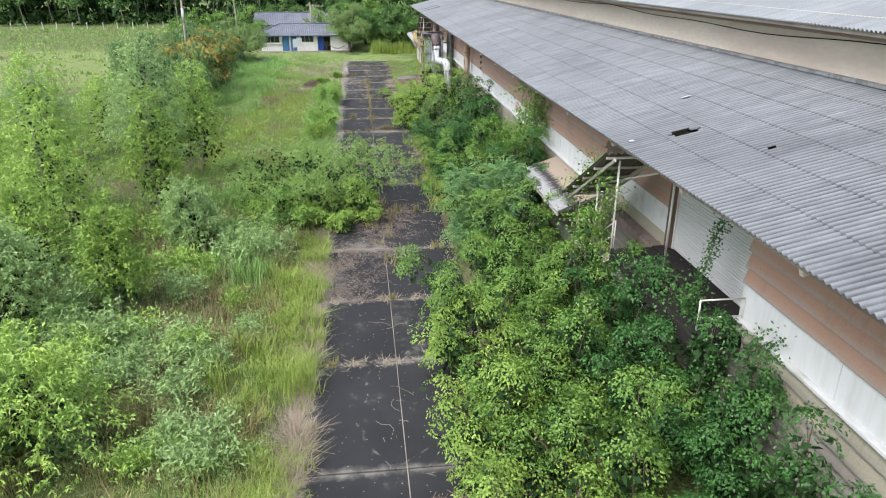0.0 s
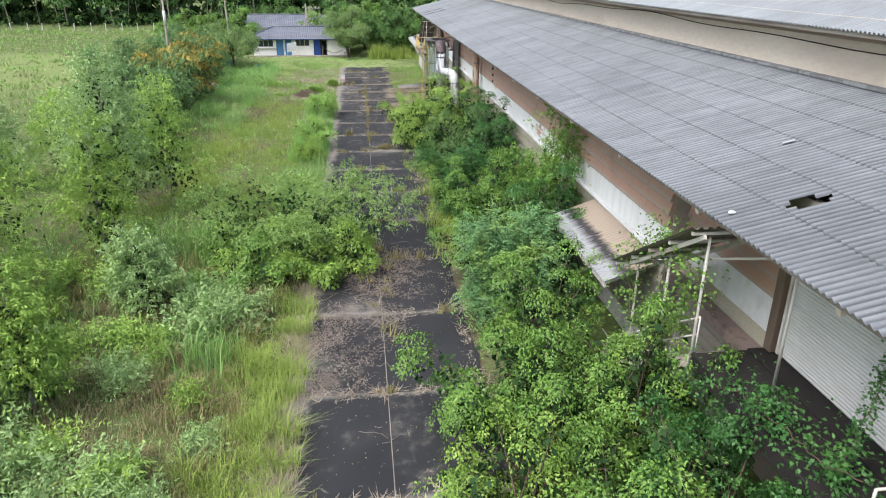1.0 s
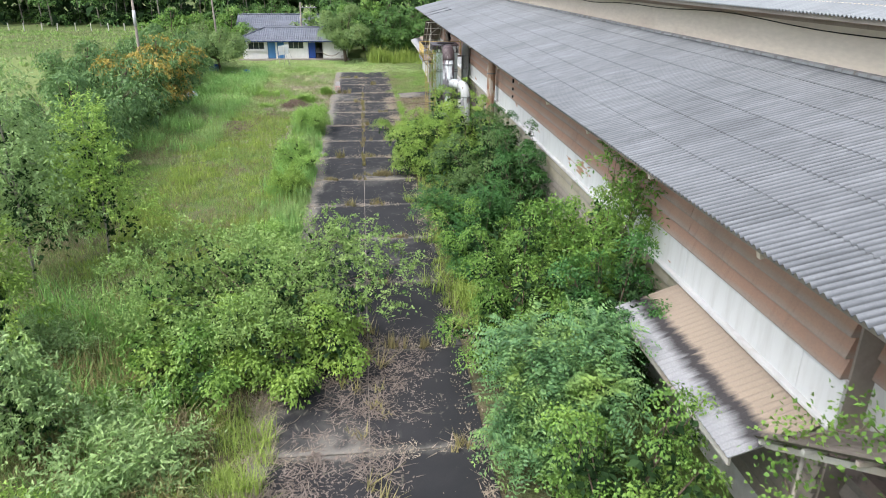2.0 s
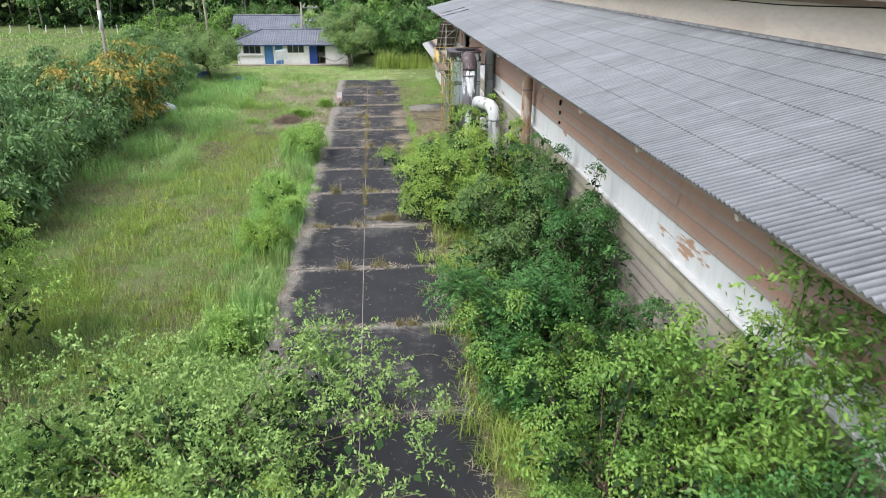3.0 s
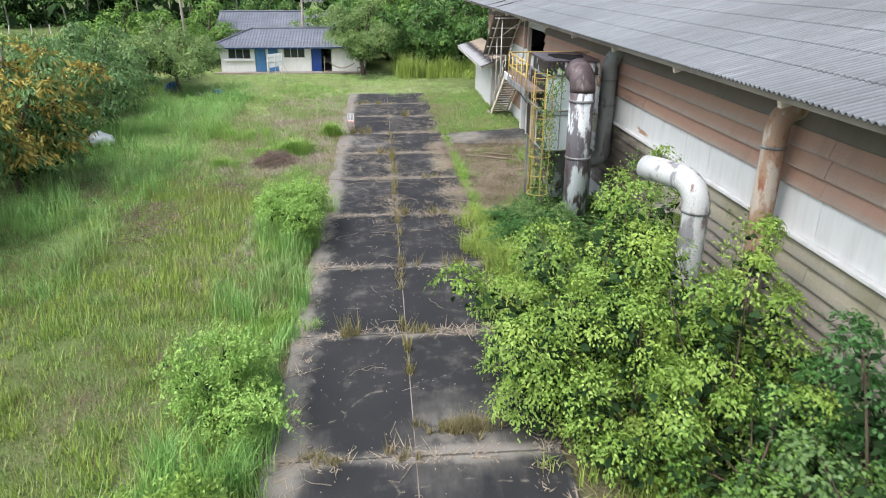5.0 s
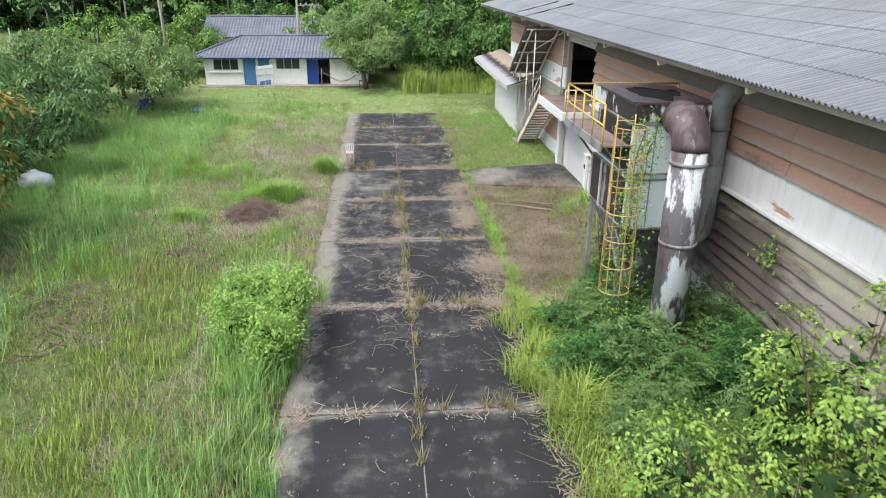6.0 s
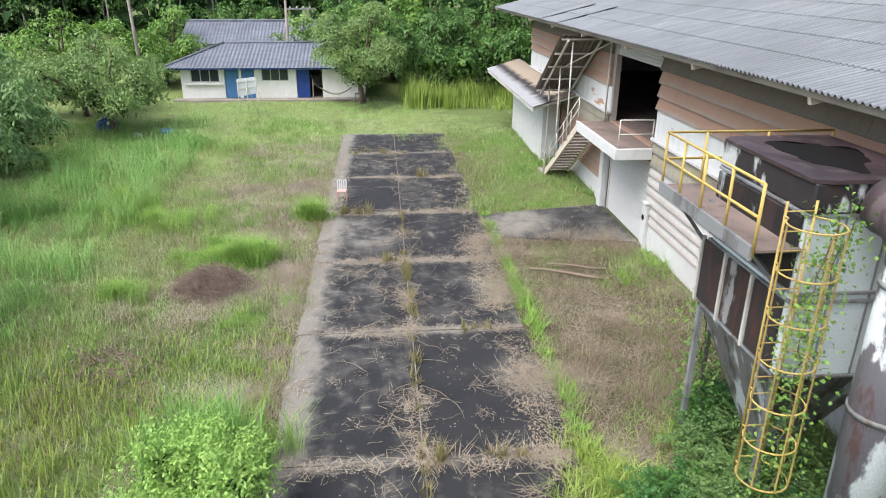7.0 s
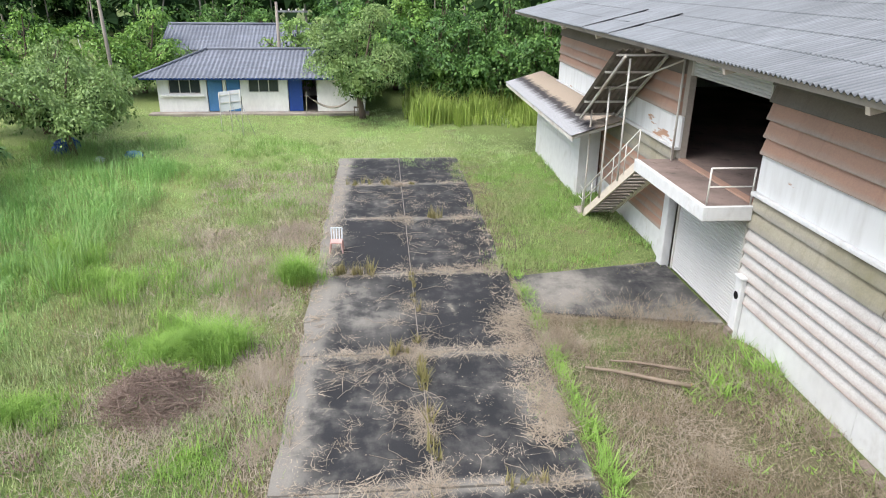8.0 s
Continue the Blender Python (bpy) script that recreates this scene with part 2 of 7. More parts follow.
def roof_material(name, light, dark, channels=False):
    k = Nodes(name)
    p = k.position()
    run = k.noise(k.mapped(p, (0.5, 3.5, 0.5)), 1.1, 6, 0.65)
    big, fine = k.noise(p, 0.22, 4), k.noise(p, 30, 4, 0.75)
    col = k.mix(k.span(run, 0.25, 0.75), dark, light)
    grime = k.noise(k.mapped(p, (0.9, 9.0, 0.9)), 1.6, 4, 0.75)
    col = k.mix(k.span(grime, 0.54, 0.7, 0, 0.5), col, tuple(c * 0.6 for c in dark))
    col = k.mix(k.span(big, 0.4, 0.7, 0, 0.55), col, tuple(c * 0.72 for c in dark))
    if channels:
        # unevenly darker along the troughs of the corrugations
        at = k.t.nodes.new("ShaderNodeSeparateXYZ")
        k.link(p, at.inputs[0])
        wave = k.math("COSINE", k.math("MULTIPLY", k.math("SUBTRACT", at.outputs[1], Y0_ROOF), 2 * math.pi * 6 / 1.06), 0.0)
        trough_dark = k.math("MULTIPLY", k.span(wave, 0.35, -0.6), k.span(k.noise(k.mapped(p, (0.6, 2.5, 0.6)), 1.3, 5, 0.7), 0.3, 0.6, 0.5, 1.0))
        col = k.mix(trough_dark, col, tuple(c * 0.36 for c in dark))
    col = k.mix(k.span(fine, 0.35, 0.75, 0, 0.4), col, tuple(c * 0.5 for c in dark))
    rnd = k.t.nodes.new("ShaderNodeObjectInfo").outputs["Random"]
    col = k.mix(k.span(rnd, 0, 1, 0, 0.14), col, light)
    col = k.mix(k.span(k.noise(p, 1.7, 5, 0.85), 0.72, 0.77, 0, 0.7), col, (0.62, 0.62, 0.62))
    return k.surface(col, 0.75, 0, k.bump(fine, 0.3, 0.01), 0.3)


def peeled_material(name, paint, under, rust, amount):
    """Painted sheet steel with the paint coming off in sheets, rust and soot showing."""
    k = Nodes(name)
    p = k.coords("Object")
    v = k.mapped(p, (1, 1, 0.35))
    a, b, fine = k.noise(v, 1.6, 6, 0.6), k.noise(v, 3.3, 6, 0.7), k.noise(p, 30, 4, 0.7)
    col = k.mix(k.span(a, 0.62 - 0.3 * amount, 0.66 - 0.3 * amount), paint, under)
    col = k.mix(k.span(b, 0.66 - 0.2 * amount, 0.72 - 0.15 * amount), col, rust)
    col = k.mix(k.span(fine, 0.4, 0.7, 0, 0.3), col, tuple(c * 0.5 for c in under))
    return k.surface(col, 0.6, 0, k.bump(k.math("ADD", a, fine), 0.3, 0.01), 0.35)


M = {}
M["ground"] = ground_material()
M["slab"] = slab_material()
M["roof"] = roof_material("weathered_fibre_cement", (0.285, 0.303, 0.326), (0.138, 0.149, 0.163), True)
M["roof_top"] = roof_material("weathered_fibre_cement_high", (0.34, 0.365, 0.385), (0.225, 0.24, 0.255))
M["tile"] = roof_material("grey_roof_tile", (0.246, 0.267, 0.315), (0.117, 0.128, 0.158))
M["canopy"] = roof_material("canopy_sheet", (0.27, 0.235, 0.205), (0.10, 0.085, 0.072))


def dusty_canopy_material():
    k = Nodes("dusty_canopy_sheet")
    g, p = k.coords("Generated"), k.position()
    sep = k.t.nodes.new("ShaderNodeSeparateXYZ")
    k.link(g, sep.inputs[0])
    comb = k.noise(k.mapped(p, (0.6, 6.0, 0.6)), 1.0, 4, 0.7)
    fine = k.noise(p, 25, 4, 0.7)
    at = k.math("ADD", sep.outputs[0], k.math("MULTIPLY", k.math("SUBTRACT", comb, 0.5), 0.35))
    grey = k.mix(fine, (0.22, 0.225, 0.24), (0.40, 0.41, 0.43))
    col = k.mix(k.span(at, 0.2, 0.36), grey, (0.055, 0.052, 0.055))
    col = k.mix(k.span(at, 0.44, 0.56), col, k.mix(fine, (0.27, 0.225, 0.18), (0.39, 0.325, 0.265)))
    return k.surface(col, 0.9, 0, k.bump(fine, 0.3, 0.01), 0.2)


M["canopy_dust"] = dusty_canopy_material()
M["brown"] = siding_material("brown_boards", (0.40, 0.24, 0.175), (0.36, 0.295, 0.255), (0.29, 0.195, 0.15))
M["tanboard"] = siding_material("weathered_tan_boards", (0.31, 0.28, 0.245), (0.255, 0.23, 0.205), (0.18, 0.165, 0.145))
M["greyboard"] = siding_material("stained_boards", (0.38, 0.35, 0.27), (0.29, 0.275, 0.24), (0.20, 0.185, 0.10))
# top boards: stain and the eave's shadow are both in this darker colour
M["eaveboard"] = siding_material("stained_shaded_eave_boards", (0.19, 0.16, 0.128), (0.165, 0.15, 0.13), (0.13, 0.11, 0.09))
M["whiteboard"] = siding_material("dirty_white_boards", (0.552, 0.552, 0.543), (0.405, 0.340, 0.308), (0.386, 0.377, 0.359))
M["white"] = worn("white_paint", (0.651, 0.660, 0.664), (0.528, 0.515, 0.493), 0.9, 0.35, 0.7, streak=(1, 0.7, 0.5), dirt=(0.440, 0.414, 0.378))


def band_material():
    """White paint with grey runs and a few places where it has come off the brick."""
    k = Nodes("white_band")
    p = k.position()
    run, fine = k.noise(k.mapped(p, (1.0, 2.2, 0.35)), 1.2, 5, 0.65), k.noise(p, 18, 4, 0.7)
    col = k.mix(k.span(run, 0.45, 0.75, 0.0, 0.55), (0.67, 0.68, 0.685), (0.47, 0.465, 0.45))
    bare = k.noise(k.mapped(p, (1.0, 0.45, 1.9)), 0.75, 6, 0.6)
    col = k.mix(k.span(bare, 0.635, 0.66), col, k.mix(fine, (0.34, 0.19, 0.12), (0.5, 0.33, 0.24)))
    return k.surface(col, 0.75, 0, k.bump(fine, 0.25, 0.006), 0.25)


M["band"] = band_material()
M["house_white"] = worn("fresh_white_wash", (0.86, 0.855, 0.84), (0.76, 0.74, 0.70), 0.9, 0.25, 0.75, streak=(1, 1, 0.5))
M["cream"] = worn("cream_plaster", (0.672, 0.598, 0.504), (0.480, 0.390, 0.328), 0.9, 0.4, 0.85, streak=(1, 0.5, 1.6))
M["concrete"] = worn("weathered_concrete", (0.36, 0.32, 0.28), (0.18, 0.15, 0.13), 2.0, 0.6, 0.9)
M["floor"] = worn("dusty_red_floor", (0.27, 0.205, 0.18), (0.10, 0.08, 0.072), 2.4, 0.7, 0.85, dirt=(0.06, 0.05, 0.045))
# black of cables and stubs, also the painted dark of holes
M["dark"] = plain("black_parts_hole_shade", (0.012, 0.011, 0.011), 0.9, 0, 0.08)
M["shutter"] = worn("grey_white_shutter", (0.58, 0.58, 0.57), (0.46, 0.45, 0.43), 1.0, 0.3, 0.55, where="Generated")
M["pipe_white"] = peeled_material("peeling_white_duct", (0.530, 0.546, 0.553), (0.241, 0.241, 0.257), (0.160, 0.073, 0.049), 0.35)
M["pipe_dark"] = peeled_material("peeling_dark_duct", (0.60, 0.65, 0.68), (0.12, 0.115, 0.13), (0.10, 0.06, 0.06), 0.58)
M["pipe_rust"] = peeled_material("rusty_duct", (0.50, 0.44, 0.38), (0.36, 0.24, 0.17), (0.26, 0.11, 0.06), 0.5)
M["duct_grey"] = peeled_material("grey_duct", (0.25, 0.26, 0.27), (0.17, 0.17, 0.175), (0.13, 0.10, 0.08), 0.4)
M["tank"] = peeled_material("pale_blue_tank", (0.672, 0.748, 0.785), (0.538, 0.583, 0.610), (0.246, 0.132, 0.087), 0.15)
M["tank_dark"] = peeled_material("burnt_tank_top", (0.55, 0.57, 0.58), (0.03, 0.027, 0.03), (0.05, 0.032, 0.03), 0.62)
M["yellow"] = worn("yellow_safety_paint", (0.60, 0.44, 0.13), (0.42, 0.28, 0.1), 3.0, 0.5, 0.65)
M["ladder_yellow"] = worn("weathered_yellow_paint", (0.56, 0.42, 0.13), (0.33, 0.22, 0.09), 4.0, 0.6, 0.7, dirt=(0.28, 0.22, 0.12))
M["rail_white"] = worn("dull_white_steel", (0.60, 0.59, 0.55), (0.38, 0.30, 0.24), 3.0, 0.4, 0.6)
M["blue_door"] = worn("blue_paint", (0.06, 0.19, 0.42), (0.10, 0.24, 0.44), 1.5, 0.4, 0.55)
M["blue_dark"] = worn("deep_blue_paint", (0.02, 0.06, 0.28), (0.03, 0.08, 0.3), 1.5, 0.4, 0.5)
M["glass"] = plain("dim_window_glass", (0.05, 0.06, 0.065), 0.12, 0, 0.6)
M["trunk"] = worn("bark", (0.16, 0.12, 0.09), (0.08, 0.06, 0.045), 4.0, 0.5, 0.95, streak=(1, 1, 0.3), bump=0.8)
M["trunk_pale"] = worn("pale_bark", (0.34, 0.31, 0.27), (0.18, 0.16, 0.13), 4.0, 0.5, 0.95, streak=(1, 1, 0.3), bump=0.6)
M["straw"] = leaf_mat("dry_straw", (0.20, 0.155, 0.115), (0.37, 0.31, 0.24), (0.52, 0.455, 0.375), None, 0.8)
M["straw_brown"] = leaf_mat("matted_dead_grass", (0.15, 0.115, 0.075), (0.27, 0.22, 0.155), (0.40, 0.34, 0.26), None, 0.9)
M["twig"] = worn("dead_twigs", (0.19, 0.135, 0.112), (0.30, 0.235, 0.19), 8.0, 0.5, 0.95)
M["log"] = worn("bare_log", (0.275, 0.219, 0.168), (0.168, 0.130, 0.097), 4.0, 0.5, 0.9, streak=(0.3, 1, 1))
M["leaf_bush"] = leaf_mat("shrub_leaf", (0.052, 0.125, 0.027), (0.142, 0.275, 0.055), (0.262, 0.438, 0.09), (0.345, 0.515, 0.105))
M["leaf_yellow"] = leaf_mat("yellow_green_leaf", (0.102, 0.183, 0.037), (0.234, 0.379, 0.072), (0.380, 0.547, 0.120), (0.497, 0.637, 0.145))
M["leaf_deep"] = leaf_mat("deep_green_leaf", (0.022, 0.08, 0.02), (0.055, 0.16, 0.042), (0.115, 0.27, 0.065), (0.145, 0.3, 0.065))
M["leaf_blue"] = leaf_mat("blue_green_leaf", (0.065, 0.15, 0.075), (0.14, 0.28, 0.115), (0.26, 0.44, 0.15), (0.42, 0.57, 0.12))
M["leaf_olive"] = leaf_mat("dull_olive_leaf", (0.055, 0.115, 0.035), (0.115, 0.205, 0.065), (0.2, 0.31, 0.105), (0.22, 0.33, 0.105))
M["leaf_grey"] = leaf_mat("grey_green_leaf", (0.145, 0.251, 0.090), (0.291, 0.431, 0.172), (0.510, 0.672, 0.299), (0.435, 0.648, 0.200))
M["leaf_willow"] = leaf_mat("light_sapling_leaf", (0.16, 0.29, 0.075), (0.33, 0.51, 0.12), (0.54, 0.72, 0.19), (0.64, 0.79, 0.165), 0.6)
M["leaf_mango"] = leaf_mat("mango_leaf", (0.05, 0.12, 0.045), (0.135, 0.25, 0.09), (0.26, 0.41, 0.15), (0.27, 0.4, 0.12))
M["leaf_orange"] = leaf_mat("young_mango_leaf", (0.19, 0.17, 0.04), (0.40, 0.32, 0.07), (0.56, 0.43, 0.11), (0.48, 0.38, 0.09))
M["leaf_tamarind"] = leaf_mat("feathery_tree_leaf", (0.085, 0.155, 0.05), (0.185, 0.29, 0.095), (0.32, 0.44, 0.16), (0.34, 0.44, 0.15))
M["leaf_weed"] = leaf_mat("weed_leaf", (0.15, 0.28, 0.065), (0.30, 0.49, 0.12), (0.46, 0.65, 0.2), (0.45, 0.65, 0.16), 0.6)
# near-black leaf colour that carries the shade inside crowns and the wood
M["leaf_inner"] = leaf_mat("shade_dark_inner_leaf", (0.014, 0.034, 0.012), (0.028, 0.062, 0.022), (0.05, 0.095, 0.033), (0.04, 0.085, 0.03), 0.8, thin=0.05, spec=0.1)
M["leaf_far"] = leaf_mat("woodland_leaf", (0.031, 0.086, 0.026), (0.091, 0.195, 0.052), (0.201, 0.370, 0.086), (0.263, 0.433, 0.086))
M["grass"] = leaf_mat("meadow_grass", (0.125, 0.215, 0.06), (0.24, 0.385, 0.105), (0.41, 0.555, 0.19), (0.34, 0.51, 0.145), 0.7, dry=(0.43, 0.375, 0.24))
M["grass_tall"] = leaf_mat("tall_grass", (0.114, 0.261, 0.083), (0.228, 0.435, 0.125), (0.432, 0.630, 0.206), (0.364, 0.588, 0.125), 0.6, dry=(0.364, 0.443, 0.186))
M["grass_lime"] = leaf_mat("lime_grass", (0.15, 0.23, 0.045), (0.285, 0.39, 0.08), (0.44, 0.52, 0.165), (0.4, 0.5, 0.11), 0.6)
M["grass_fresh"] = leaf_mat("fresh_clump_grass", (0.13, 0.25, 0.05), (0.25, 0.42, 0.085), (0.38, 0.55, 0.15), (0.34, 0.52, 0.11), 0.6)
M["grass_dry"] = leaf_mat("half_dry_grass", (0.148, 0.141, 0.051), (0.294, 0.260, 0.113), (0.442, 0.379, 0.205), (0.231, 0.271, 0.082), 0.8, dry=(0.299, 0.247, 0.168))


# ---- mesh helpers ----
class Geo:
    """Gathers vertices and faces for one mesh."""

    def __init__(self):
        self.v, self.f = [], []

    def add(self, verts, faces):
        o = len(self.v)
        self.v += [tuple(p) for p in verts]
        self.f += [tuple(i + o for i in f) for f in faces]
        return self

    def box(self, x0, x1, y0, y1, z0, z1):
        return self.add([(x, y, z) for z in (z0, z1) for x, y in ((x0, y0), (x1, y0), (x1, y1), (x0, y1))],
                        [(3, 2, 1, 0), (4, 5, 6, 7), (0, 1, 5, 4), (1, 2, 6, 5), (2, 3, 7, 6), (3, 0, 4, 7)])

    def beam(self, a, b, w, h):
        """A square bar from a to b."""
        a, b = Vector(a), Vector(b)
        d = (b - a).normalized()
        s = d.cross(Vector((0, 0, 1)))
        s = s.normalized() if s.length > 1e-4 else Vector((1, 0, 0))
        u = s.cross(d)
        ring = [(-w / 2, -h / 2), (w / 2, -h / 2), (w / 2, h / 2), (-w / 2, h / 2)]
        return self.add([p + s * i + u * j for p in (a, b) for i, j in ring],
                        [(3, 2, 1, 0), (4, 5, 6, 7), (0, 1, 5, 4), (1, 2, 6, 5), (2, 3, 7, 6), (3, 0, 4, 7)])

    def tube(self, pts, radii, sides=8, caps=True):
        pts = [Vector(p) for p in pts]
        if not isinstance(radii, (list, tuple)):
            radii = [radii] * len(pts)
        rings, side = [], None
        for i, p in enumerate(pts):
            d = (pts[min(i + 1, len(pts) - 1)] - pts[max(i - 1, 0)]).normalized()
            if side is None:
                side = d.orthogonal().normalized()
            side = (side - d * side.dot(d)).normalized()
            up = d.cross(side)
            rings.append([p + (side * math.cos(a) + up * math.sin(a)) * radii[i] for a in [2 * math.pi * j / sides for j in range(sides)]])
        faces = []
        for i in range(len(pts) - 1):
            for j in range(sides):
                k = (j + 1) % sides
                faces.append((i * sides + j, i * sides + k, (i + 1) * sides + k, (i + 1) * sides + j))
        if caps:
            faces.append(tuple(reversed(range(sides))))
            faces.append(tuple(range((len(pts) - 1) * sides, len(pts) * sides)))
        return self.add([v for r in rings for v in r], faces)

    def mesh(self, name, bevel=0.0, smooth=False):
        me = bpy.data.meshes.new(name)
        me.from_pydata(self.v, [], self.f)
        if bevel:
            bm = bmesh.new()
            bm.from_mesh(me)
            bmesh.ops.bevel(bm, geom=list(bm.edges), offset=bevel, segments=1, affect="EDGES", clamp_overlap=True)
            bm.to_mesh(me)
            bm.free()
        if smooth:
            me.polygons.foreach_set("use_smooth", [True] * len(me.polygons))
        me.update()
        return me


def part(name, geo, material, parent=None, label="", bevel=0.0, smooth=False):
    me = geo.mesh(name, bevel, smooth) if isinstance(geo, Geo) else geo
    ob = new(name, me)
    if not me.materials:
        me.materials.append(M[material])
    if parent is not None:
        ob.parent = parent
    return tagged(ob, label)


def thing(name, at, label, category, group="", kind=""):
    ob = new(name)
    ob.empty_display_size = 0.2
    ob.location = at
    return tagged(ob, label, category, group, kind)


def mesh_np(name, verts, faces):
    """A mesh from arrays; all faces have the same number of corners."""
    verts, faces = np.asarray(verts, np.float32), np.asarray(faces, np.int32)
    me = bpy.data.meshes.new(name)
    me.vertices.add(len(verts))
    me.vertices.foreach_set("co", verts.ravel())
    n, k = faces.shape
    me.loops.add(n * k)
    me.loops.foreach_set("vertex_index", faces.ravel())
    me.polygons.add(n)
    me.polygons.foreach_set("loop_start", np.arange(0, n * k, k, dtype=np.int32))
    me.update(calc_edges=True)
    return me


def unit(a):
    return a / np.maximum(np.linalg.norm(a, axis=1, keepdims=True), 1e-6)


def leaves(rng, pos, way, length, width, up=0.9, fold=0.2, face=None):
    """Folded four-cornered leaves at pos, each growing along way."""
    n = len(pos)
    way = unit(way)
    nrm = unit(np.column_stack([rng.normal(0, 0.5, n), rng.normal(0, 0.5, n), np.full(n, up)]) + rng.normal(0, 0.3, (n, 3)))
    if face is not None:
        nrm = unit(face + rng.normal(0, 0.28, (n, 3)))
    side = unit(np.cross(way, nrm))
    nrm = np.cross(side, way)
    ln = (length * rng.uniform(0.7, 1.3, n))[:, None]
    wd = (width * rng.uniform(0.7, 1.3, n))[:, None]
    v = np.stack([pos, pos + way * ln * 0.45 + side * wd * 0.5 + nrm * wd * fold, pos + way * ln - nrm * ln * 0.1, pos + way * ln * 0.45 - side * wd * 0.5 + nrm * wd * fold], 1)
    return v.reshape(-1, 3), np.arange(n * 4, dtype=np.int32).reshape(-1, 4)


def clump_points(rng, lobes, count, low=-0.35, shell=0.62):
    """Places near the skins of the lobes (x, y, z, rx, ry, rz), and the way outwards there."""
    lobes = np.asarray(lobes, float)
    wt = lobes[:, 3] * lobes[:, 4] + lobes[:, 3] * lobes[:, 5]
    pick = rng.choice(len(lobes), count, p=wt / wt.sum())
    d = unit(rng.normal(0, 1, (count * 3, 3)))
    d = d[d[:, 2] > low][:count]
    while len(d) < count:
        e = unit(rng.normal(0, 1, (count, 3)))
        d = np.vstack([d, e[e[:, 2] > low]])[:count]
    r = rng.uniform(shell, 1.04, count) ** 0.7
    L = lobes[pick]
    return L[:, :3] + d * L[:, 3:6] * r[:, None], d


def crown_mesh(rng, name, lobes, clumps, per, length, width, spread=0.22, droop=0.15, low=-0.35, shell=0.62, style="tier"):
    c, d = clump_points(rng, lobes, clumps, low, shell)
    keep = c[:, 2] > 0.05
    c, d = c[keep], d[keep]
    n = len(c)
    if style == "frond":
        # feathery compound leaves: a rib with leaflets on both sides
        ribs = per
        way = unit(np.repeat(d, ribs, 0) * 0.7 + rng.normal(0, 0.75, (n * ribs, 3)) + np.array([0, 0, -droop]))
        base = np.repeat(c, ribs, 0) + rng.normal(0, spread * 0.4, (n * ribs, 3))
        m = 9
        s = np.linspace(0.12, 1.0, m)
        rib_len = spread * 2.2 * rng.uniform(0.7, 1.2, (n * ribs, 1, 1))
        sag = np.array([0, 0, -1.0]) * (s ** 2)[None, :, None] * rib_len * 0.3
        pts = base[:, None] + way[:, None] * s[None, :, None] * rib_len + sag
        side = unit(np.cross(way, np.array([0, 0, 1.0]) + rng.normal(0, 0.3, way.shape)))
        pos = np.repeat(pts.reshape(-1, 3), 2, 0)
        sgn = np.tile([1.0, -1.0], n * ribs * m)[:, None]
        lw = np.repeat(np.repeat(side, m, 0), 2, 0) * sgn + np.repeat(np.repeat(way, m, 0), 2, 0) * 0.45 + np.array([0, 0, -0.12])
        v, f = leaves(rng, pos, lw, length, width, 1.4, 0.1)
        return mesh_np(name, v, f)
    if style == "spray":
        # leaves strung along arching shoots
        shoot = unit(d + rng.normal(0, 0.5, d.shape) + np.array([0, 0, 0.25]))
        s = np.tile(np.linspace(0, 1, per), n)
        ln = np.repeat(rng.uniform(0.6, 1.3, n) * spread * 4, per)
        pos = np.repeat(c, per, 0) + np.repeat(shoot, per, 0) * (s * ln)[:, None] + np.array([0, 0, -1.0]) * ((s * ln) ** 2 * 0.45)[:, None] + rng.normal(0, 0.035, (n * per, 3))
        way = np.repeat(shoot, per, 0) * 0.5 + rng.normal(0, 0.7, (n * per, 3)) + np.array([0, 0, -droop])
    else:
        # flat leafy twigs that overlap like shingles, with gaps between them
        axis = unit(d * 0.75 + rng.normal(0, 0.22, d.shape) + np.array([0, 0, 0.75]))
        out = unit(d * np.array([1, 1, 0.3]) + rng.normal(0, 0.35, d.shape))
        u = unit(out - axis * np.sum(out * axis, 1, keepdims=True))
        w = np.cross(axis, u)
        size = (spread * rng.uniform(0.55, 1.35, n))[:, None]
        U, W, A, S = (np.repeat(q, per, 0) for q in (u, w, axis, size))
        a, q = rng.uniform(0, 2 * math.pi, n * per), np.sqrt(rng.uniform(0.0, 1.0, n * per))
        along, across = (np.cos(a) * q * 1.35)[:, None], (np.sin(a) * q * 0.8)[:, None]
        pos = np.repeat(c, per, 0) + (U * along + W * across) * S - A * S * 0.35 * (along ** 2 + across ** 2) + A * rng.normal(0, 0.16, (n * per, 1)) * S
        way = U * (0.6 + 0.5 * along) + W * across * 1.3 - A * 0.18 + rng.normal(0, 0.4, (n * per, 3)) + np.array([0, 0, -droop])
        v, f = leaves(rng, pos, way, length, width, face=A)
        return mesh_np(name, v, f)
    v, f = leaves(rng, pos, way, length, width)
    return mesh_np(name, v, f)


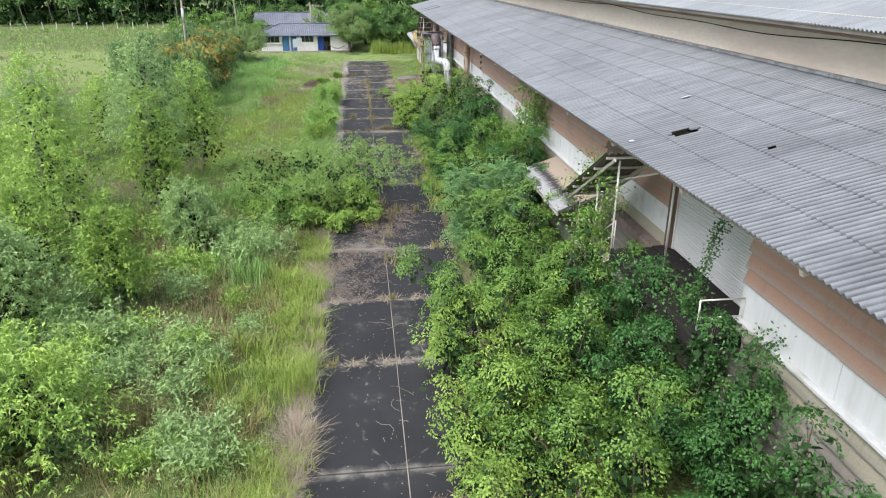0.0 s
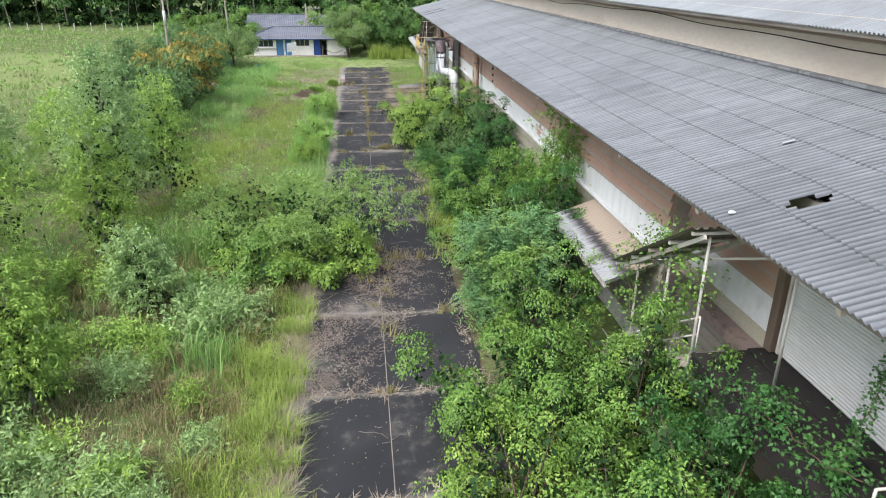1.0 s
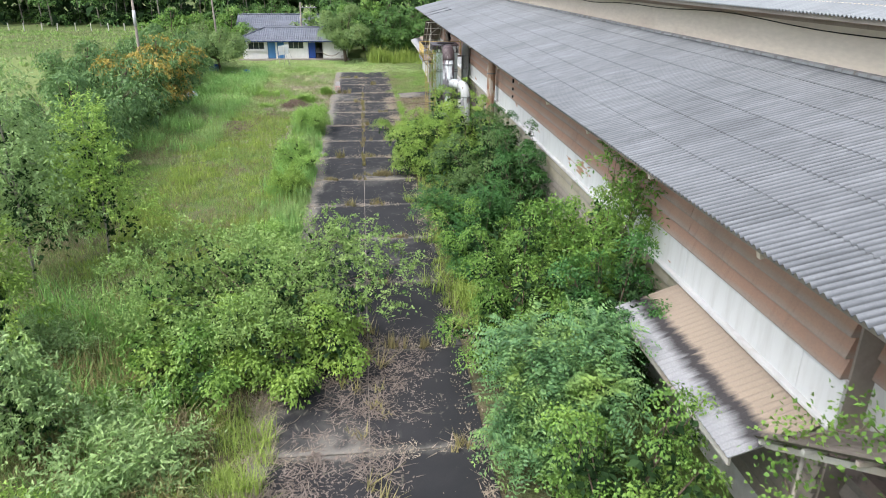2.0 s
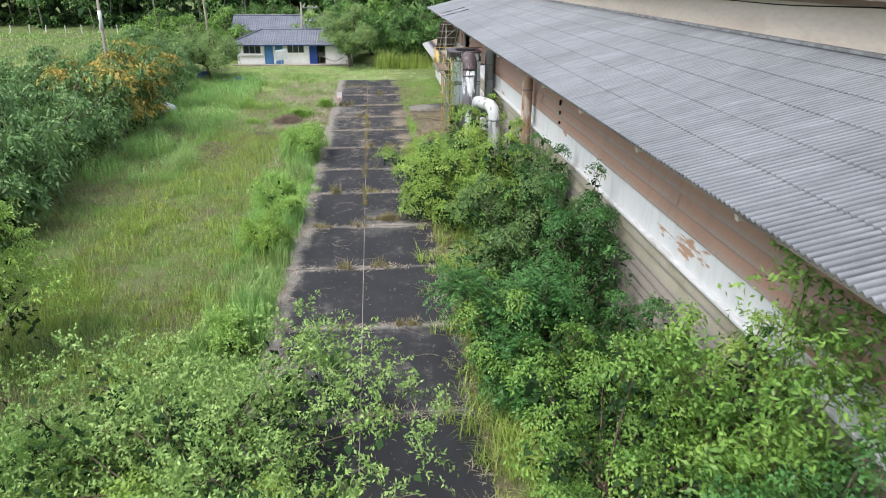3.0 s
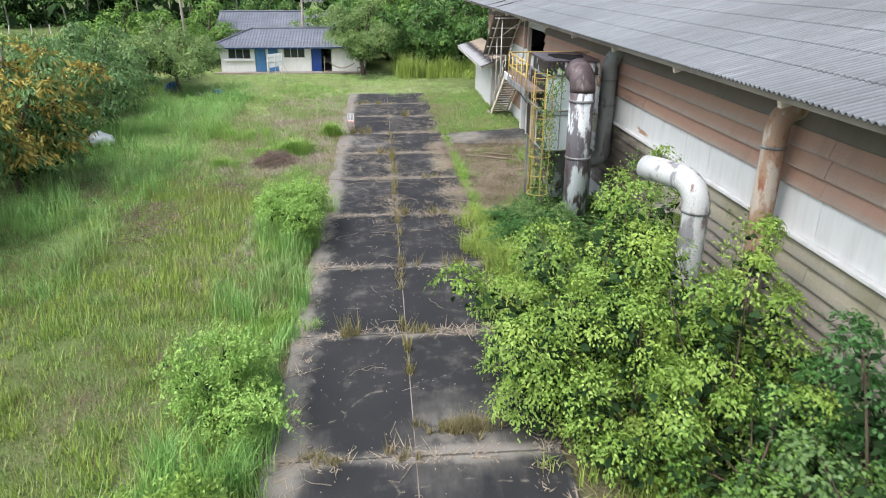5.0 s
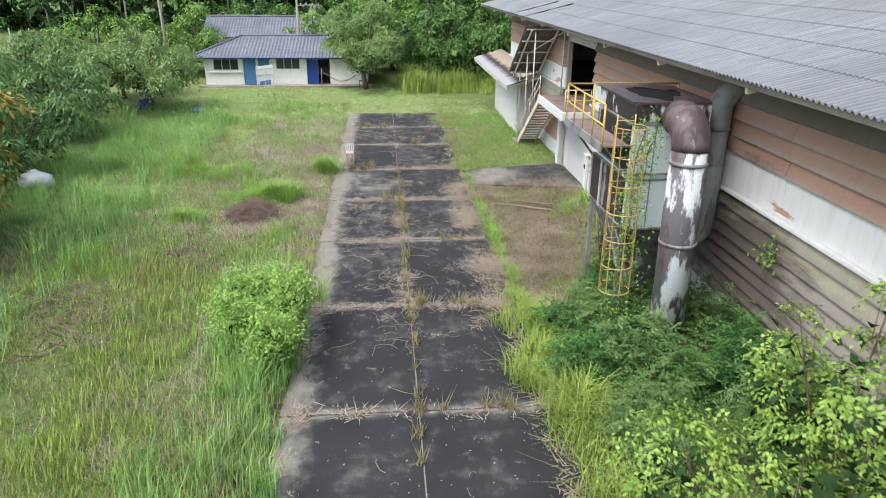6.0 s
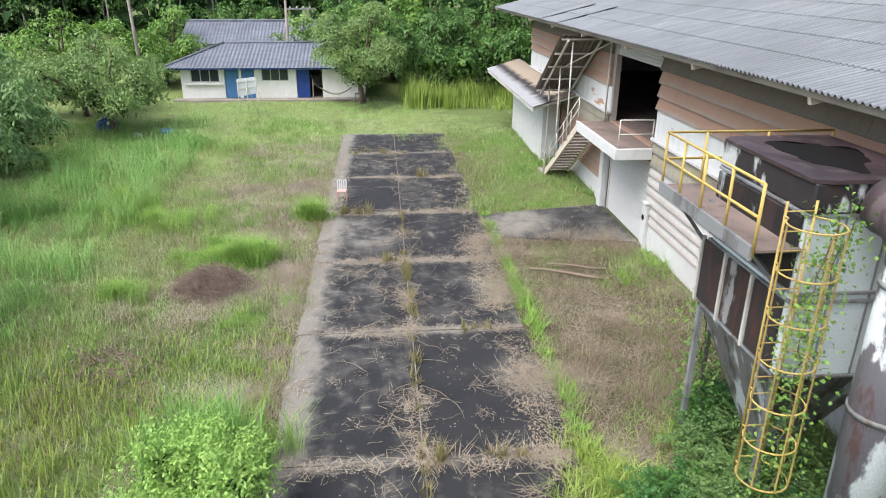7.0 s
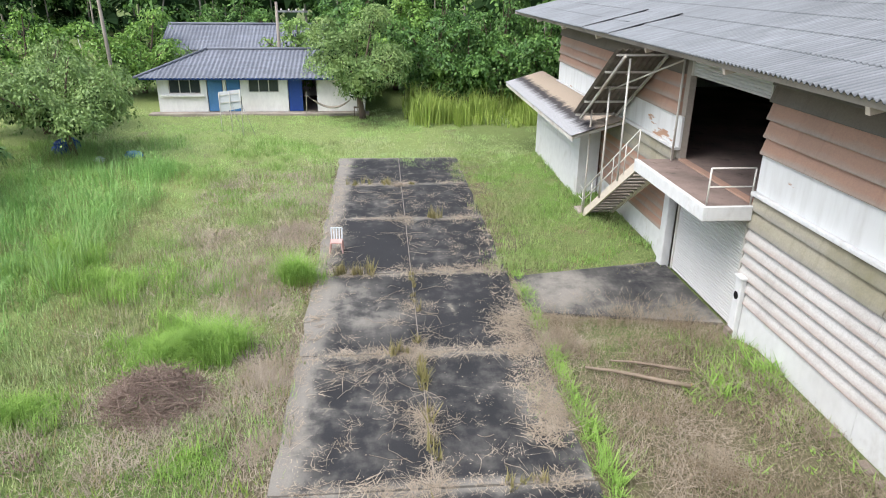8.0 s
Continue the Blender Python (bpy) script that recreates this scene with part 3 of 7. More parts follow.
def limbs_geo(rng, lobes, base_r, trunks=1, lean=0.15, sides=6, bare=0.35, twigs=2):
    """Tapered stems from the ground into every lobe, with a few side twigs."""
    g = Geo()
    lobes = np.asarray(lobes, float)
    mid = lobes[:, :3].mean(0)
    for t in range(trunks):
        a = rng.uniform(0, 2 * math.pi)
        off = np.array([math.cos(a), math.sin(a), 0]) * (0.0 if trunks == 1 else base_r * 4)
        fork = off + np.array([mid[0] * 0.3 + rng.normal(0, lean), mid[1] * 0.3 + rng.normal(0, lean), mid[2] * bare])
        g.tube([off + np.array([0, 0, -0.1]), off * 0.7 + fork * 0.3 + rng.normal(0, 0.03, 3), fork], [base_r * 1.25, base_r, base_r * 0.8], sides)
        for i, L in enumerate(lobes):
            if (i // 4 if len(lobes) > 12 else i) % trunks != t or (len(lobes) > 12 and i % 4 in (0, 2)):
                continue
            end = L[:3] + np.array([0, 0, L[5] * 0.35])
            m = fork * 0.45 + end * 0.55 + rng.normal(0, 0.12, 3) * L[3]
            g.tube([fork, m, end], [base_r * 0.6, base_r * 0.38, base_r * 0.12], max(4, sides - 2), False)
            for _ in range(twigs):
                d = rng.normal(0, 1, 3)
                d[2] = abs(d[2]) * 0.6
                d /= np.linalg.norm(d)
                tip = L[:3] + d * L[3:6] * 0.85
                g.tube([m * 0.4 + end * 0.6, (m + tip) / 2 + rng.normal(0, 0.06, 3), tip], [base_r * 0.26, base_r * 0.16, base_r * 0.05], 4, False)
    return g


def random_lobes(rng, r, h, n, low=0.35, flat=0.75, clear=0.0):
    """An uneven crown of radius r and height h: leaning stems, each carrying a string of small lobes."""
    out = []
    stems = max(4, n // 2)
    for i in range(stems):
        a = 2 * math.pi * (i + rng.uniform(-0.35, 0.35)) / stems
        reach = r * rng.uniform(0.45, 0.92)
        top = h * rng.uniform(0.62, 1.0) * (1.0 - 0.28 * (reach / r) ** 2)
        if i == 0:
            reach, top = r * 0.15, h * 0.95
        for t in (0.38, 0.62, 0.84, 1.0):
            s = r * rng.uniform(0.16, 0.29) * (1.12 - 0.35 * t)
            x, y = math.cos(a) * reach * t ** 0.8, math.sin(a) * reach * t ** 0.8
            z = max(clear + s * flat * 0.8, clear + (top - clear - s * flat) * t ** 1.15)
            out.append((x + rng.normal(0, 0.1) * r, y + rng.normal(0, 0.1) * r, z, s, s * rng.uniform(0.8, 1.2), s * flat))
    return out


def plant(name, x, y, r, h, leaf, label, category, seed, clumps=420, per=16, length=0.11, width=0.05, spread=0.2, style="tier", lobes=9, trunk="trunk",
          base_r=0.06, trunks=2, droop=0.15, flat=0.75, low=-0.35, shape=None, z=0.0, group="", turn=0.0, extra=None, shell=0.62, bare=0.35, clear=0.0, more=(), inner=0):
    rng = np.random.default_rng(seed)
    lb = (shape or random_lobes(rng, r, h, lobes, flat=flat, clear=clear)) + list(more)
    ob = thing(name, (x, y, z), label, category, group)
    part("trunk", limbs_geo(rng, lb, base_r, trunks, bare=bare), trunk, ob, smooth=True)
    part("crown", crown_mesh(rng, "crown", lb, clumps, per, length, width, spread, droop, low, shell, style), leaf, ob)
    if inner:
        # larger leaves inside, coloured near black to stand in for the crown's shade
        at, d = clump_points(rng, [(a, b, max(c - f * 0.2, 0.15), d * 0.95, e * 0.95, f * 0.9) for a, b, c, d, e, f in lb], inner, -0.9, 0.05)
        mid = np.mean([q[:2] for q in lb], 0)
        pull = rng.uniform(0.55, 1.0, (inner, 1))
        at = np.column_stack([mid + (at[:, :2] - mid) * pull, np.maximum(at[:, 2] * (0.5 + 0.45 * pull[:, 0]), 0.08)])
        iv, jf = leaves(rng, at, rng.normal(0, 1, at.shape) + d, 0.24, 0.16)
        part("inner_leaves", mesh_np("inner_leaves", iv, jf), "leaf_inner", ob, "inner leaves coloured dark for the crown's shade")
    if extra:
        leaf2, clumps2, lab = extra
        part("young_leaves", crown_mesh(rng, "young_leaves", [(a, b, c + f * 0.12, d, e, f) for a, b, c, d, e, f in lb], clumps2, per, length, width, spread, droop, 0.15, 0.9, style), leaf2, ob, lab)
    return ob


def blades(rng, pos, height, width, lean=0.45, curl=0.5):
    """Grass blades of two or three triangles each."""
    n = len(pos)
    a = rng.uniform(0, 2 * math.pi, n)
    h = height * rng.uniform(0.55, 1.25, n)
    d = np.column_stack([np.cos(a), np.sin(a), np.zeros(n)])
    s = np.column_stack([-np.sin(a), np.cos(a), np.zeros(n)]) * (width * rng.uniform(0.6, 1.3, n))[:, None] * 0.5
    ln = (rng.uniform(0.1, 1.0, n) * lean * h)[:, None]
    up = np.array([0, 0, 1.0])
    mid = pos + d * ln * 0.4 + up * (h * 0.6)[:, None]
    tip = pos + d * ln * (1 + curl) + up * (h * rng.uniform(0.75, 1.0, n))[:, None]
    if np.mean(height) < 0.4:
        return np.stack([pos - s * 1.9, pos + s * 1.9, tip], 1).reshape(-1, 3), np.arange(n * 3, dtype=np.int32).reshape(-1, 3)
    if np.max(height) < 0.5:
        v = np.stack([pos - s, pos + s, mid + s * 0.6, tip], 1).reshape(-1, 3)
        i = (np.arange(n) * 4)[:, None]
        return v, np.concatenate([i + np.array([0, 1, 2]), i + np.array([0, 2, 3])], 1).reshape(-1, 3)
    v = np.stack([pos - s, pos + s, mid + s * 0.7, mid - s * 0.7, tip], 1).reshape(-1, 3)
    i = (np.arange(n) * 5)[:, None]
    f = np.concatenate([i + np.array([0, 1, 2]), i + np.array([0, 2, 3]), i + np.array([3, 2, 4])], 1).reshape(-1, 3)
    return v, f


def tufts(rng, centres, per, radius):
    c = np.repeat(np.asarray(centres, float), per, 0)
    n = len(c)
    a, q = rng.uniform(0, 2 * math.pi, n), np.sqrt(rng.uniform(0, 1, n)) * radius
    return c + np.column_stack([np.cos(a) * q, np.sin(a) * q, np.zeros(n)])


def grass(name, centres, per, radius, height, width, mat, label, seed, lean=0.45, curl=0.5, heights=None):
    rng = np.random.default_rng(seed)
    pos = tufts(rng, centres, per, radius)
    vary = np.array([min(2.3, max(0.25, 1.0 + 1.3 * noise.noise(Vector((c[0] * 0.33, c[1] * 0.33, seed * 1.7))) + 1.2 * noise.noise(Vector((c[0] * 1.15, c[1] * 1.15, seed * 2.3))))) for c in centres])
    hh = np.repeat(vary, per) * height
    v, f = blades(rng, pos, hh, width, lean, curl)
    ob = new(name, mesh_np(name, v, f))
    ob.data.materials.append(M[mat])
    return tagged(ob, label, "grass", kind="stuff")


# ---- ground ----
LANE_X, LANE_END = 3.1, 95.3
WALL_X = 8.4


def ground_z(x, y):
    far = min(1.0, max(0.0, (abs(x) - 3.3) / 2.5)) if -40 < y < 96 else 1.0
    if x > 2.9 and -40 < y < 96:
        far *= 0.35
    bank = 0.0
    if 3.3 < x < 9.5 and -40 < y < 96:
        # soil heaped against the wall, and the ramp before the door
        t = min(1.0, max(0.0, (x - 6.3) / 1.9))
        bank = 0.045 * (x - 3.3) if 74.0 < y < 80.8 else 0.46 * t * t * (3 - 2 * t)
    return -0.02 + bank + far * (0.10 * noise.noise(Vector((x * 0.23, y * 0.23, 0.3))) + 0.05 * noise.noise(Vector((x * 0.9, y * 0.9, 1.7))))


def make_ground():
    xs = [-3000, -900, -300, -150, -90, -60] + list(np.arange(-45, 16.01, 0.75)) + [25, 45, 90, 300, 900, 3000]
    ys = [-3000, -900, -300, -90, -40] + list(np.arange(-18, 125.01, 0.9)) + [140, 170, 220, 400, 900, 3000]
    g = Geo()
    w = len(xs)
    g.v = [(x, y, ground_z(x, y)) for y in ys for x in xs]
    g.f = [(j * w + i, j * w + i + 1, (j + 1) * w + i + 1, (j + 1) * w + i) for j in range(len(ys) - 1) for i in range(w - 1)]
    return tagged(part("ground", g, "ground", smooth=True), "uneven earth overgrown with grass and weeds", "ground", kind="structure")


ground = make_ground()


# ---- the factory building ----
EAVE_X, EAVE_Z, PITCH = 6.84, 7.25, 0.25
BACK_X, BACK_Z = 14.1, 7.25 + 0.25 * (14.1 - 6.84)
Y0, Y1, ROOF_Y1 = -25.0, 95.4, 101.0
FLOOR_Z = 3.75
FAR_DOOR, NEAR_BAY, NEAR_DOOR, BAY_IN = (75.2, 79.9), (8.9, 19.0), (8.9, 14.1), 0.55


def roof_z(x):
    return EAVE_Z + PITCH * (x - EAVE_X)


def wall_west():
    """The core of the long wall, with its door openings; boards are laid on it."""
    g = Geo()
    x0, x1 = WALL_X + 0.05, WALL_X + 0.25
    ys = [Y0, NEAR_BAY[0], NEAR_BAY[1], FAR_DOOR[0], FAR_DOOR[1], Y1]
    for i in range(5):
        a, b = ys[i], ys[i + 1]
        if i == 1:
            # the bay of the near door stands back from the rest
            d = NEAR_DOOR[1] + 0.3
            g.box(x0 + BAY_IN, x1 + BAY_IN, a, d, 6.95, 7.6)
            g.box(x0 + BAY_IN, x1 + BAY_IN, a, d, -0.3, FLOOR_Z - 0.01)
            g.box(x0 + BAY_IN, x1 + BAY_IN, d, b, -0.3, 7.6)
            g.box(x1 + 0.002, x1 + BAY_IN, a - 0.16, a - 0.004, -0.3, 7.5)
            g.box(x1 + 0.002, x1 + BAY_IN, b + 0.004, b + 0.16, -0.3, 7.5)
        elif i == 3:
            g.box(x0, x1, a, b, 6.9, 7.5)
            g.box(x0, x1, a, b, 3.3, FLOOR_Z + 0.02)
        else:
            g.box(x0, x1, a, b, -0.3, 7.5)
    return tagged(part("wall_west", g, "concrete"), "long factory wall faced with lapped painted boards", "wall", kind="structure")


wall = wall_west()


def shell():
    g = Geo()
    g.box(WALL_X + 0.25, 30, Y0 - 0.2, Y0, -0.3, 9.0)
    tagged(part("wall_south", g, "concrete"), "plain end wall of the factory", "wall", kind="structure")
    g = Geo()
    g.box(WALL_X + 0.25, 30, Y1 - 0.2, Y1, -0.3, 7.6)
    g.box(BACK_X, 30, Y1 - 0.2, Y1, 7.6, 11.0)
    tagged(part("wall_north", g, "white"), "plain white end wall of the factory", "wall", kind="structure")
    g = Geo()
    g.box(30, 30.2, Y0, Y1, -0.3, 11.0)
    tagged(part("wall_east", g, "concrete"), "plain back wall of the factory", "wall", kind="structure")
    g = Geo()
    g.box(WALL_X + 0.05, 30, Y0, Y1, FLOOR_Z - 0.3, FLOOR_Z)
    tagged(part("upper_floor", g, "floor"), "dusty upper floor inside the factory", "floor", kind="structure")
    # the taller middle of the hall, standing back from the low roof
    g = Geo()
    g.box(BACK_X, BACK_X + 0.2, Y0, Y1 + 3, BACK_Z - 0.4, 10.9)
    up = tagged(part("wall_upper", g, "cream"), "stained cream wall above the low roof", "wall", kind="structure")
    g = Geo()
    g.box(BACK_X - 0.04, BACK_X - 0.003, Y0, Y1 + 3, 10.25, 10.85)
    part("board", g, "brown", up, "brown board under the high eave")
    g = Geo()
    g.box(BACK_X - 0.28, BACK_X - 0.003, Y0, Y1 + 3, BACK_Z - 0.02, BACK_Z + 0.07)
    part("flashing", g, "duct_grey", up, "grey flashing along the roof")


shell()


def sheet_mesh(name, width, length, waves, amp=0.036, gap=None, seg=6, thick=0.0):
    """A corrugated sheet: runs along local x (up the slope), waves across local y."""
    n = waves * seg
    ys = np.linspace(0, width, n + 1)
    zs = amp * np.cos(ys / width * waves * 2 * math.pi)
    g = Geo()
    cuts = gap or []
    for i in range(n):
        if any(a <= ys[i] < b for a, b, *_ in cuts):
            lo, hi = [(c[2], c[3]) for c in cuts if c[0] <= ys[i] < c[1]][0]
            spans = [(0, lo), (hi, length)]
        else:
            spans = [(0, length)]
        for s0, s1 in spans:
            if s1 - s0 < 0.01:
                continue
            g.add([(s0, ys[i], zs[i]), (s1, ys[i], zs[i]), (s1, ys[i + 1], zs[i + 1]), (s0, ys[i + 1], zs[i + 1])], [(0, 1, 2, 3)])
    # the visible lip of the sheet
    for i in range(n):
        g.add([(0, ys[i], zs[i]), (0, ys[i + 1], zs[i + 1]), (0, ys[i + 1], zs[i + 1] - 0.014), (0, ys[i], zs[i] - 0.014)], [(0, 1, 2, 3)])
    return g.mesh(name)


def low_roof():
    base = new("roof")
    tagged(base, "long weathered grey corrugated fibre-cement roof", "roof", kind="structure")
    rows, run = 6, (BACK_X - EAVE_X) / 6
    tilt = math.atan(PITCH)
    length = run / math.cos(tilt) + 0.12
    width, waves = 1.06, 6
    me = sheet_mesh("roof_sheet", width, length, waves)
    broken = sheet_mesh("roof_sheet", width, length, waves, gap=[(0.29, 0.42, 0.25, 0.95), (0.42, 0.6, 0.08, 1.12), (0.6, 0.72, 0.3, 0.85)])
    chipped = sheet_mesh("roof_sheet", width, length, waves, gap=[(0.53, 0.72, 0.2, 0.42)])
    torn = sheet_mesh("roof_sheet", width, length, waves, gap=[(0.2, 0.5, 0.0, 0.5)])
    for m in (me, broken, chipped, torn):
        m.materials.append(M["roof"])
    rng = np.random.default_rng(5)
    count = int((ROOF_Y1 - Y0) / width)
    vs, fs = [], []
    src_v = np.array([tuple(v.co) for v in me.vertices])
    src_f = np.array([tuple(p.vertices) for p in me.polygons])
    for r in range(rows):
        for c in range(count):
            y = Y0 + c * width
            x = EAVE_X + r * run
            turn = rng.normal(0, 0.05)
            dip = -math.degrees(tilt) + rng.normal(0, 0.04)
            m = pose(x, y, roof_z(x) + 0.02, 0, dip + 1.2, turn)
            near = 0.0 <= y < 52.5
            lifted = r in (0, 1) and 83 < y < 87 and rng.random() < 0.5
            if near:
                data = broken if (r == 1 and abs(y - 13.2) < width / 2) else chipped if (r == 2 and abs(y - 10.5) < width / 2) else torn if (r == 2 and abs(y - 5.2) < width / 2) else me
                ob = part("roof_sheet", data, "roof", base)
                ob.matrix_local = m
            else:
                if lifted:
                    m = pose(x, y, roof_z(x) + 0.04, 0, dip - 0.6, turn + 1.2)
                a = np.array(m)
                vs.append(src_v @ a[:3, :3].T + a[:3, 3])
                fs.append(src_f + len(src_v) * (len(vs) - 1))
    rest = part("sheet_field", mesh_np("roof_sheets_far", np.concatenate(vs), np.concatenate(fs)), "roof", base)
    tagged(rest, "weathered grey corrugated sheets", kind="stuff")
    # purlins and rafters that carry it
    for i, x in enumerate((7.0, 8.05)):
        g = Geo().box(x, x + 0.06, Y0, ROOF_Y1 - 0.1, roof_z(x) - 0.19, roof_z(x) - 0.05)
        part("purlin", g, "concrete", base)
    for i in range(25):
        y = Y0 + 0.2 + i * 5.0
        g = Geo().beam((7.05, y, roof_z(7.05) - 0.27), (8.6, y, roof_z(8.6) - 0.27), 0.12, 0.16)
        part("rafter", g, "cream", base)
    return base


low_roof()


def high_roof():
    base = tagged(new("roof_high"), "pale corrugated roof of the taller hall", "roof", kind="structure")
    x0, z0 = 13.1, 10.62
    length = 9.5
    waves = 40
    width = 1.06 * waves / 6
    me = sheet_mesh("high_roof_strip", width, length, waves)
    me.materials.append(M["roof_top"])
    y = Y0
    while y < Y1 + 4:
        ob = part("roof_strip", me, "roof_top", base)
        ob.matrix_local = pose(x0, y, z0, 0, -math.degrees(math.atan(PITCH)), 0)
        y += width
    g = Geo().box(x0 + 0.1, x0 + 0.16, Y0, Y1 + 4, z0 - 0.16, z0 - 0.04)
    part("purlin", g, "concrete", base)
    # far slope closes the hall
    ex = x0 + length * math.cos(math.atan(PITCH))
    ez = z0 + length * math.sin(math.atan(PITCH))
    g = Geo().add([(ex, Y0, ez), (30.3, Y0, 10.7), (30.3, Y1 + 4, 10.7), (ex, Y1 + 4, ez)], [(0, 1, 2, 3)])
    part("far_slope", g, "roof_top", base)


high_roof()


def wall_cable():
    g = Geo()
    pts = [(BACK_X - 0.05, y, 10.12 + 0.10 * math.sin(y * 0.21) + 0.05 * math.sin(y * 0.57)) for y in np.arange(Y0, 90, 1.2)]
    g.tube(pts, 0.018, 5)
    tagged(part("wall_cable", g, "dark", smooth=True), "thin black cable strung loosely along the cream wall", "cable")


wall_cable()

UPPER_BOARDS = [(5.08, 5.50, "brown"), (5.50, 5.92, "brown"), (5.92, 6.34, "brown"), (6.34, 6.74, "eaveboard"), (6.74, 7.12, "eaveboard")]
LOWER_BOARDS = [(3.66, 4.12, "greyboard"), (3.20, 3.66, "greyboard")] + [(1.25 + 0.325 * i, 1.575 + 0.325 * i, "whiteboard") for i in range(6)]


def board_mesh(length, h, lip):
    g = Geo()
    sec = [(0.05, h), (0.0, h), (-lip, 0.03), (-lip, 0.0), (0.05, 0.0)]
    g.add([(x, y, z) for y in (0, length) for x, z in sec], [(4, 3, 2, 1, 0), (5, 6, 7, 8, 9)] + [(i, (i + 1) % 5, (i + 1) % 5 + 5, i + 5) for i in range(5)])
    return g


def wall_pieces():
    cache = {}
    rng = np.random.default_rng(11)
    for b in range(24):
        a0, a1 = Y0 + 5.0 * b + 0.2, Y0 + 5.0 * (b + 1) + 0.2
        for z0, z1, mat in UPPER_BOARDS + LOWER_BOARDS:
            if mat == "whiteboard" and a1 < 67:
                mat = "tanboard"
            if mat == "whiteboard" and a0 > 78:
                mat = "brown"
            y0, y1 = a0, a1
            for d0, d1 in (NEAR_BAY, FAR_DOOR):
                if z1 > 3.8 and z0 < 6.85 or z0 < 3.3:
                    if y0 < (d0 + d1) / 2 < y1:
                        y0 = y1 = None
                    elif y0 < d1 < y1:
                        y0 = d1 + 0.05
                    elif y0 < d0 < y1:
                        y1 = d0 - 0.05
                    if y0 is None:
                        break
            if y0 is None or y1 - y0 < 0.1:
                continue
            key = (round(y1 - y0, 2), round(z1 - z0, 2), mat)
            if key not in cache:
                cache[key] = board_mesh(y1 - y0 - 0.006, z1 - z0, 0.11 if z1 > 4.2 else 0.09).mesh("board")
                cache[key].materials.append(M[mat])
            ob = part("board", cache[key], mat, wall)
            ob.location = (WALL_X + rng.normal(0, 0.004), y0, z0 + rng.normal(0, 0.004))
        # the white band at floor height, its ledge and the plinth
        segs = [(a0, a1)]
        for d0, d1 in (NEAR_BAY, FAR_DOOR):
            segs = [s for p in segs for s in ((p[0], min(p[1], d0)), (max(p[0], d1), p[1])) if s[1] - s[0] > 0.05]
        for s0, s1 in segs:
            part("white_panel", Geo().box(WALL_X - 0.03, WALL_X + 0.047, s0, s1 - 0.012, 4.14, 5.08), "band", wall, bevel=0.008)
            part("ledge", Geo().box(WALL_X - 0.16, WALL_X + 0.045, s0, s1, 4.04, 4.138), "white", wall, bevel=0.015)
            part("plinth", Geo().box(WALL_X - 0.05, WALL_X + 0.045, s0, s1, -0.3, 1.245), "white", wall, bevel=0.01)
    # the wall of the recessed bay beyond the near door, and its dark door post
    b0, b1 = NEAR_DOOR[1] + 0.31, NEAR_BAY[1] - 0.01
    for z0, z1, mat in UPPER_BOARDS + LOWER_BOARDS:
        ob = part("board", board_mesh(b1 - b0, z1 - z0, 0.1), "tanboard" if mat == "whiteboard" else mat, wall)
        ob.location = (WALL_X + BAY_IN, b0, z0)
    part("white_panel", Geo().box(WALL_X + BAY_IN - 0.03, WALL_X + BAY_IN + 0.047, b0, b1, 4.14, 5.08), "white", wall, bevel=0.008)
    part("plinth", Geo().box(WALL_X + BAY_IN - 0.05, WALL_X + BAY_IN + 0.045, b0, b1, -0.3, 1.245), "white", wall, bevel=0.01)
    part("door_post", Geo().box(WALL_X + BAY_IN - 0.12, WALL_X + BAY_IN + 0.045, NEAR_DOOR[1] + 0.02, b0 - 0.01, FLOOR_Z + 0.06, 7.3), "trunk", wall, "dark stained door post", bevel=0.01)


wall_pieces()


def shutter(name, y0, y1, z0, z1, x, label):
    """A roller shutter of interlocking slats between guide rails."""
    ob = thing(name, (x, y0, z0), label, "shutter", "roller shutters")
    n = int((z1 - z0) / 0.085)
    me = Geo()
    me.add([(0, 0, 0), (-0.022, 0, 0.03), (-0.022, 0, 0.055), (0, 0, 0.083), (0, y1 - y0, 0), (-0.022, y1 - y0, 0.03), (-0.022, y1 - y0, 0.055), (0, y1 - y0, 0.083)],
           [(0, 1, 5, 4), (1, 2, 6, 5), (2, 3, 7, 6), (3, 2, 1, 0), (4, 5, 6, 7), (0, 4, 7, 3)])
    me = me.mesh("slat")
    me.materials.append(M["shutter"])
    for i in range(n):
        s = part("slat", me, "shutter", ob)
        s.location = (0, 0, i * 0.085)
    for yy in (-0.09, y1 - y0 + 0.005):
        part("guide_rail", Geo().box(-0.06, 0.06, yy, yy + 0.085, 0, z1 - z0), "rail_white", ob, bevel=0.006)
    return ob


shutter("roller_shutter", NEAR_DOOR[0] + 0.1, NEAR_DOOR[1] - 0.1, FLOOR_Z + 0.07, 7.0, WALL_X + BAY_IN + 0.06, "closed pale grey steel roller shutter on the upper floor")
shutter("roller_shutter", 75.4, 79.3, 0.28, 3.3, WALL_X + 0.06, "closed dull white roller shutter at ground level")
shutter("roller_shutter", 75.4, 79.7, 6.35, 6.95, WALL_X + 0.06, "raised pale roller shutter over an open doorway")


M["mould"] = worn("black_mouldy_concrete", (0.03, 0.027, 0.026), (0.016, 0.015, 0.015), 2.0, 0.5, 0.9, dirt=(0.06, 0.05, 0.043), spec=0.15)


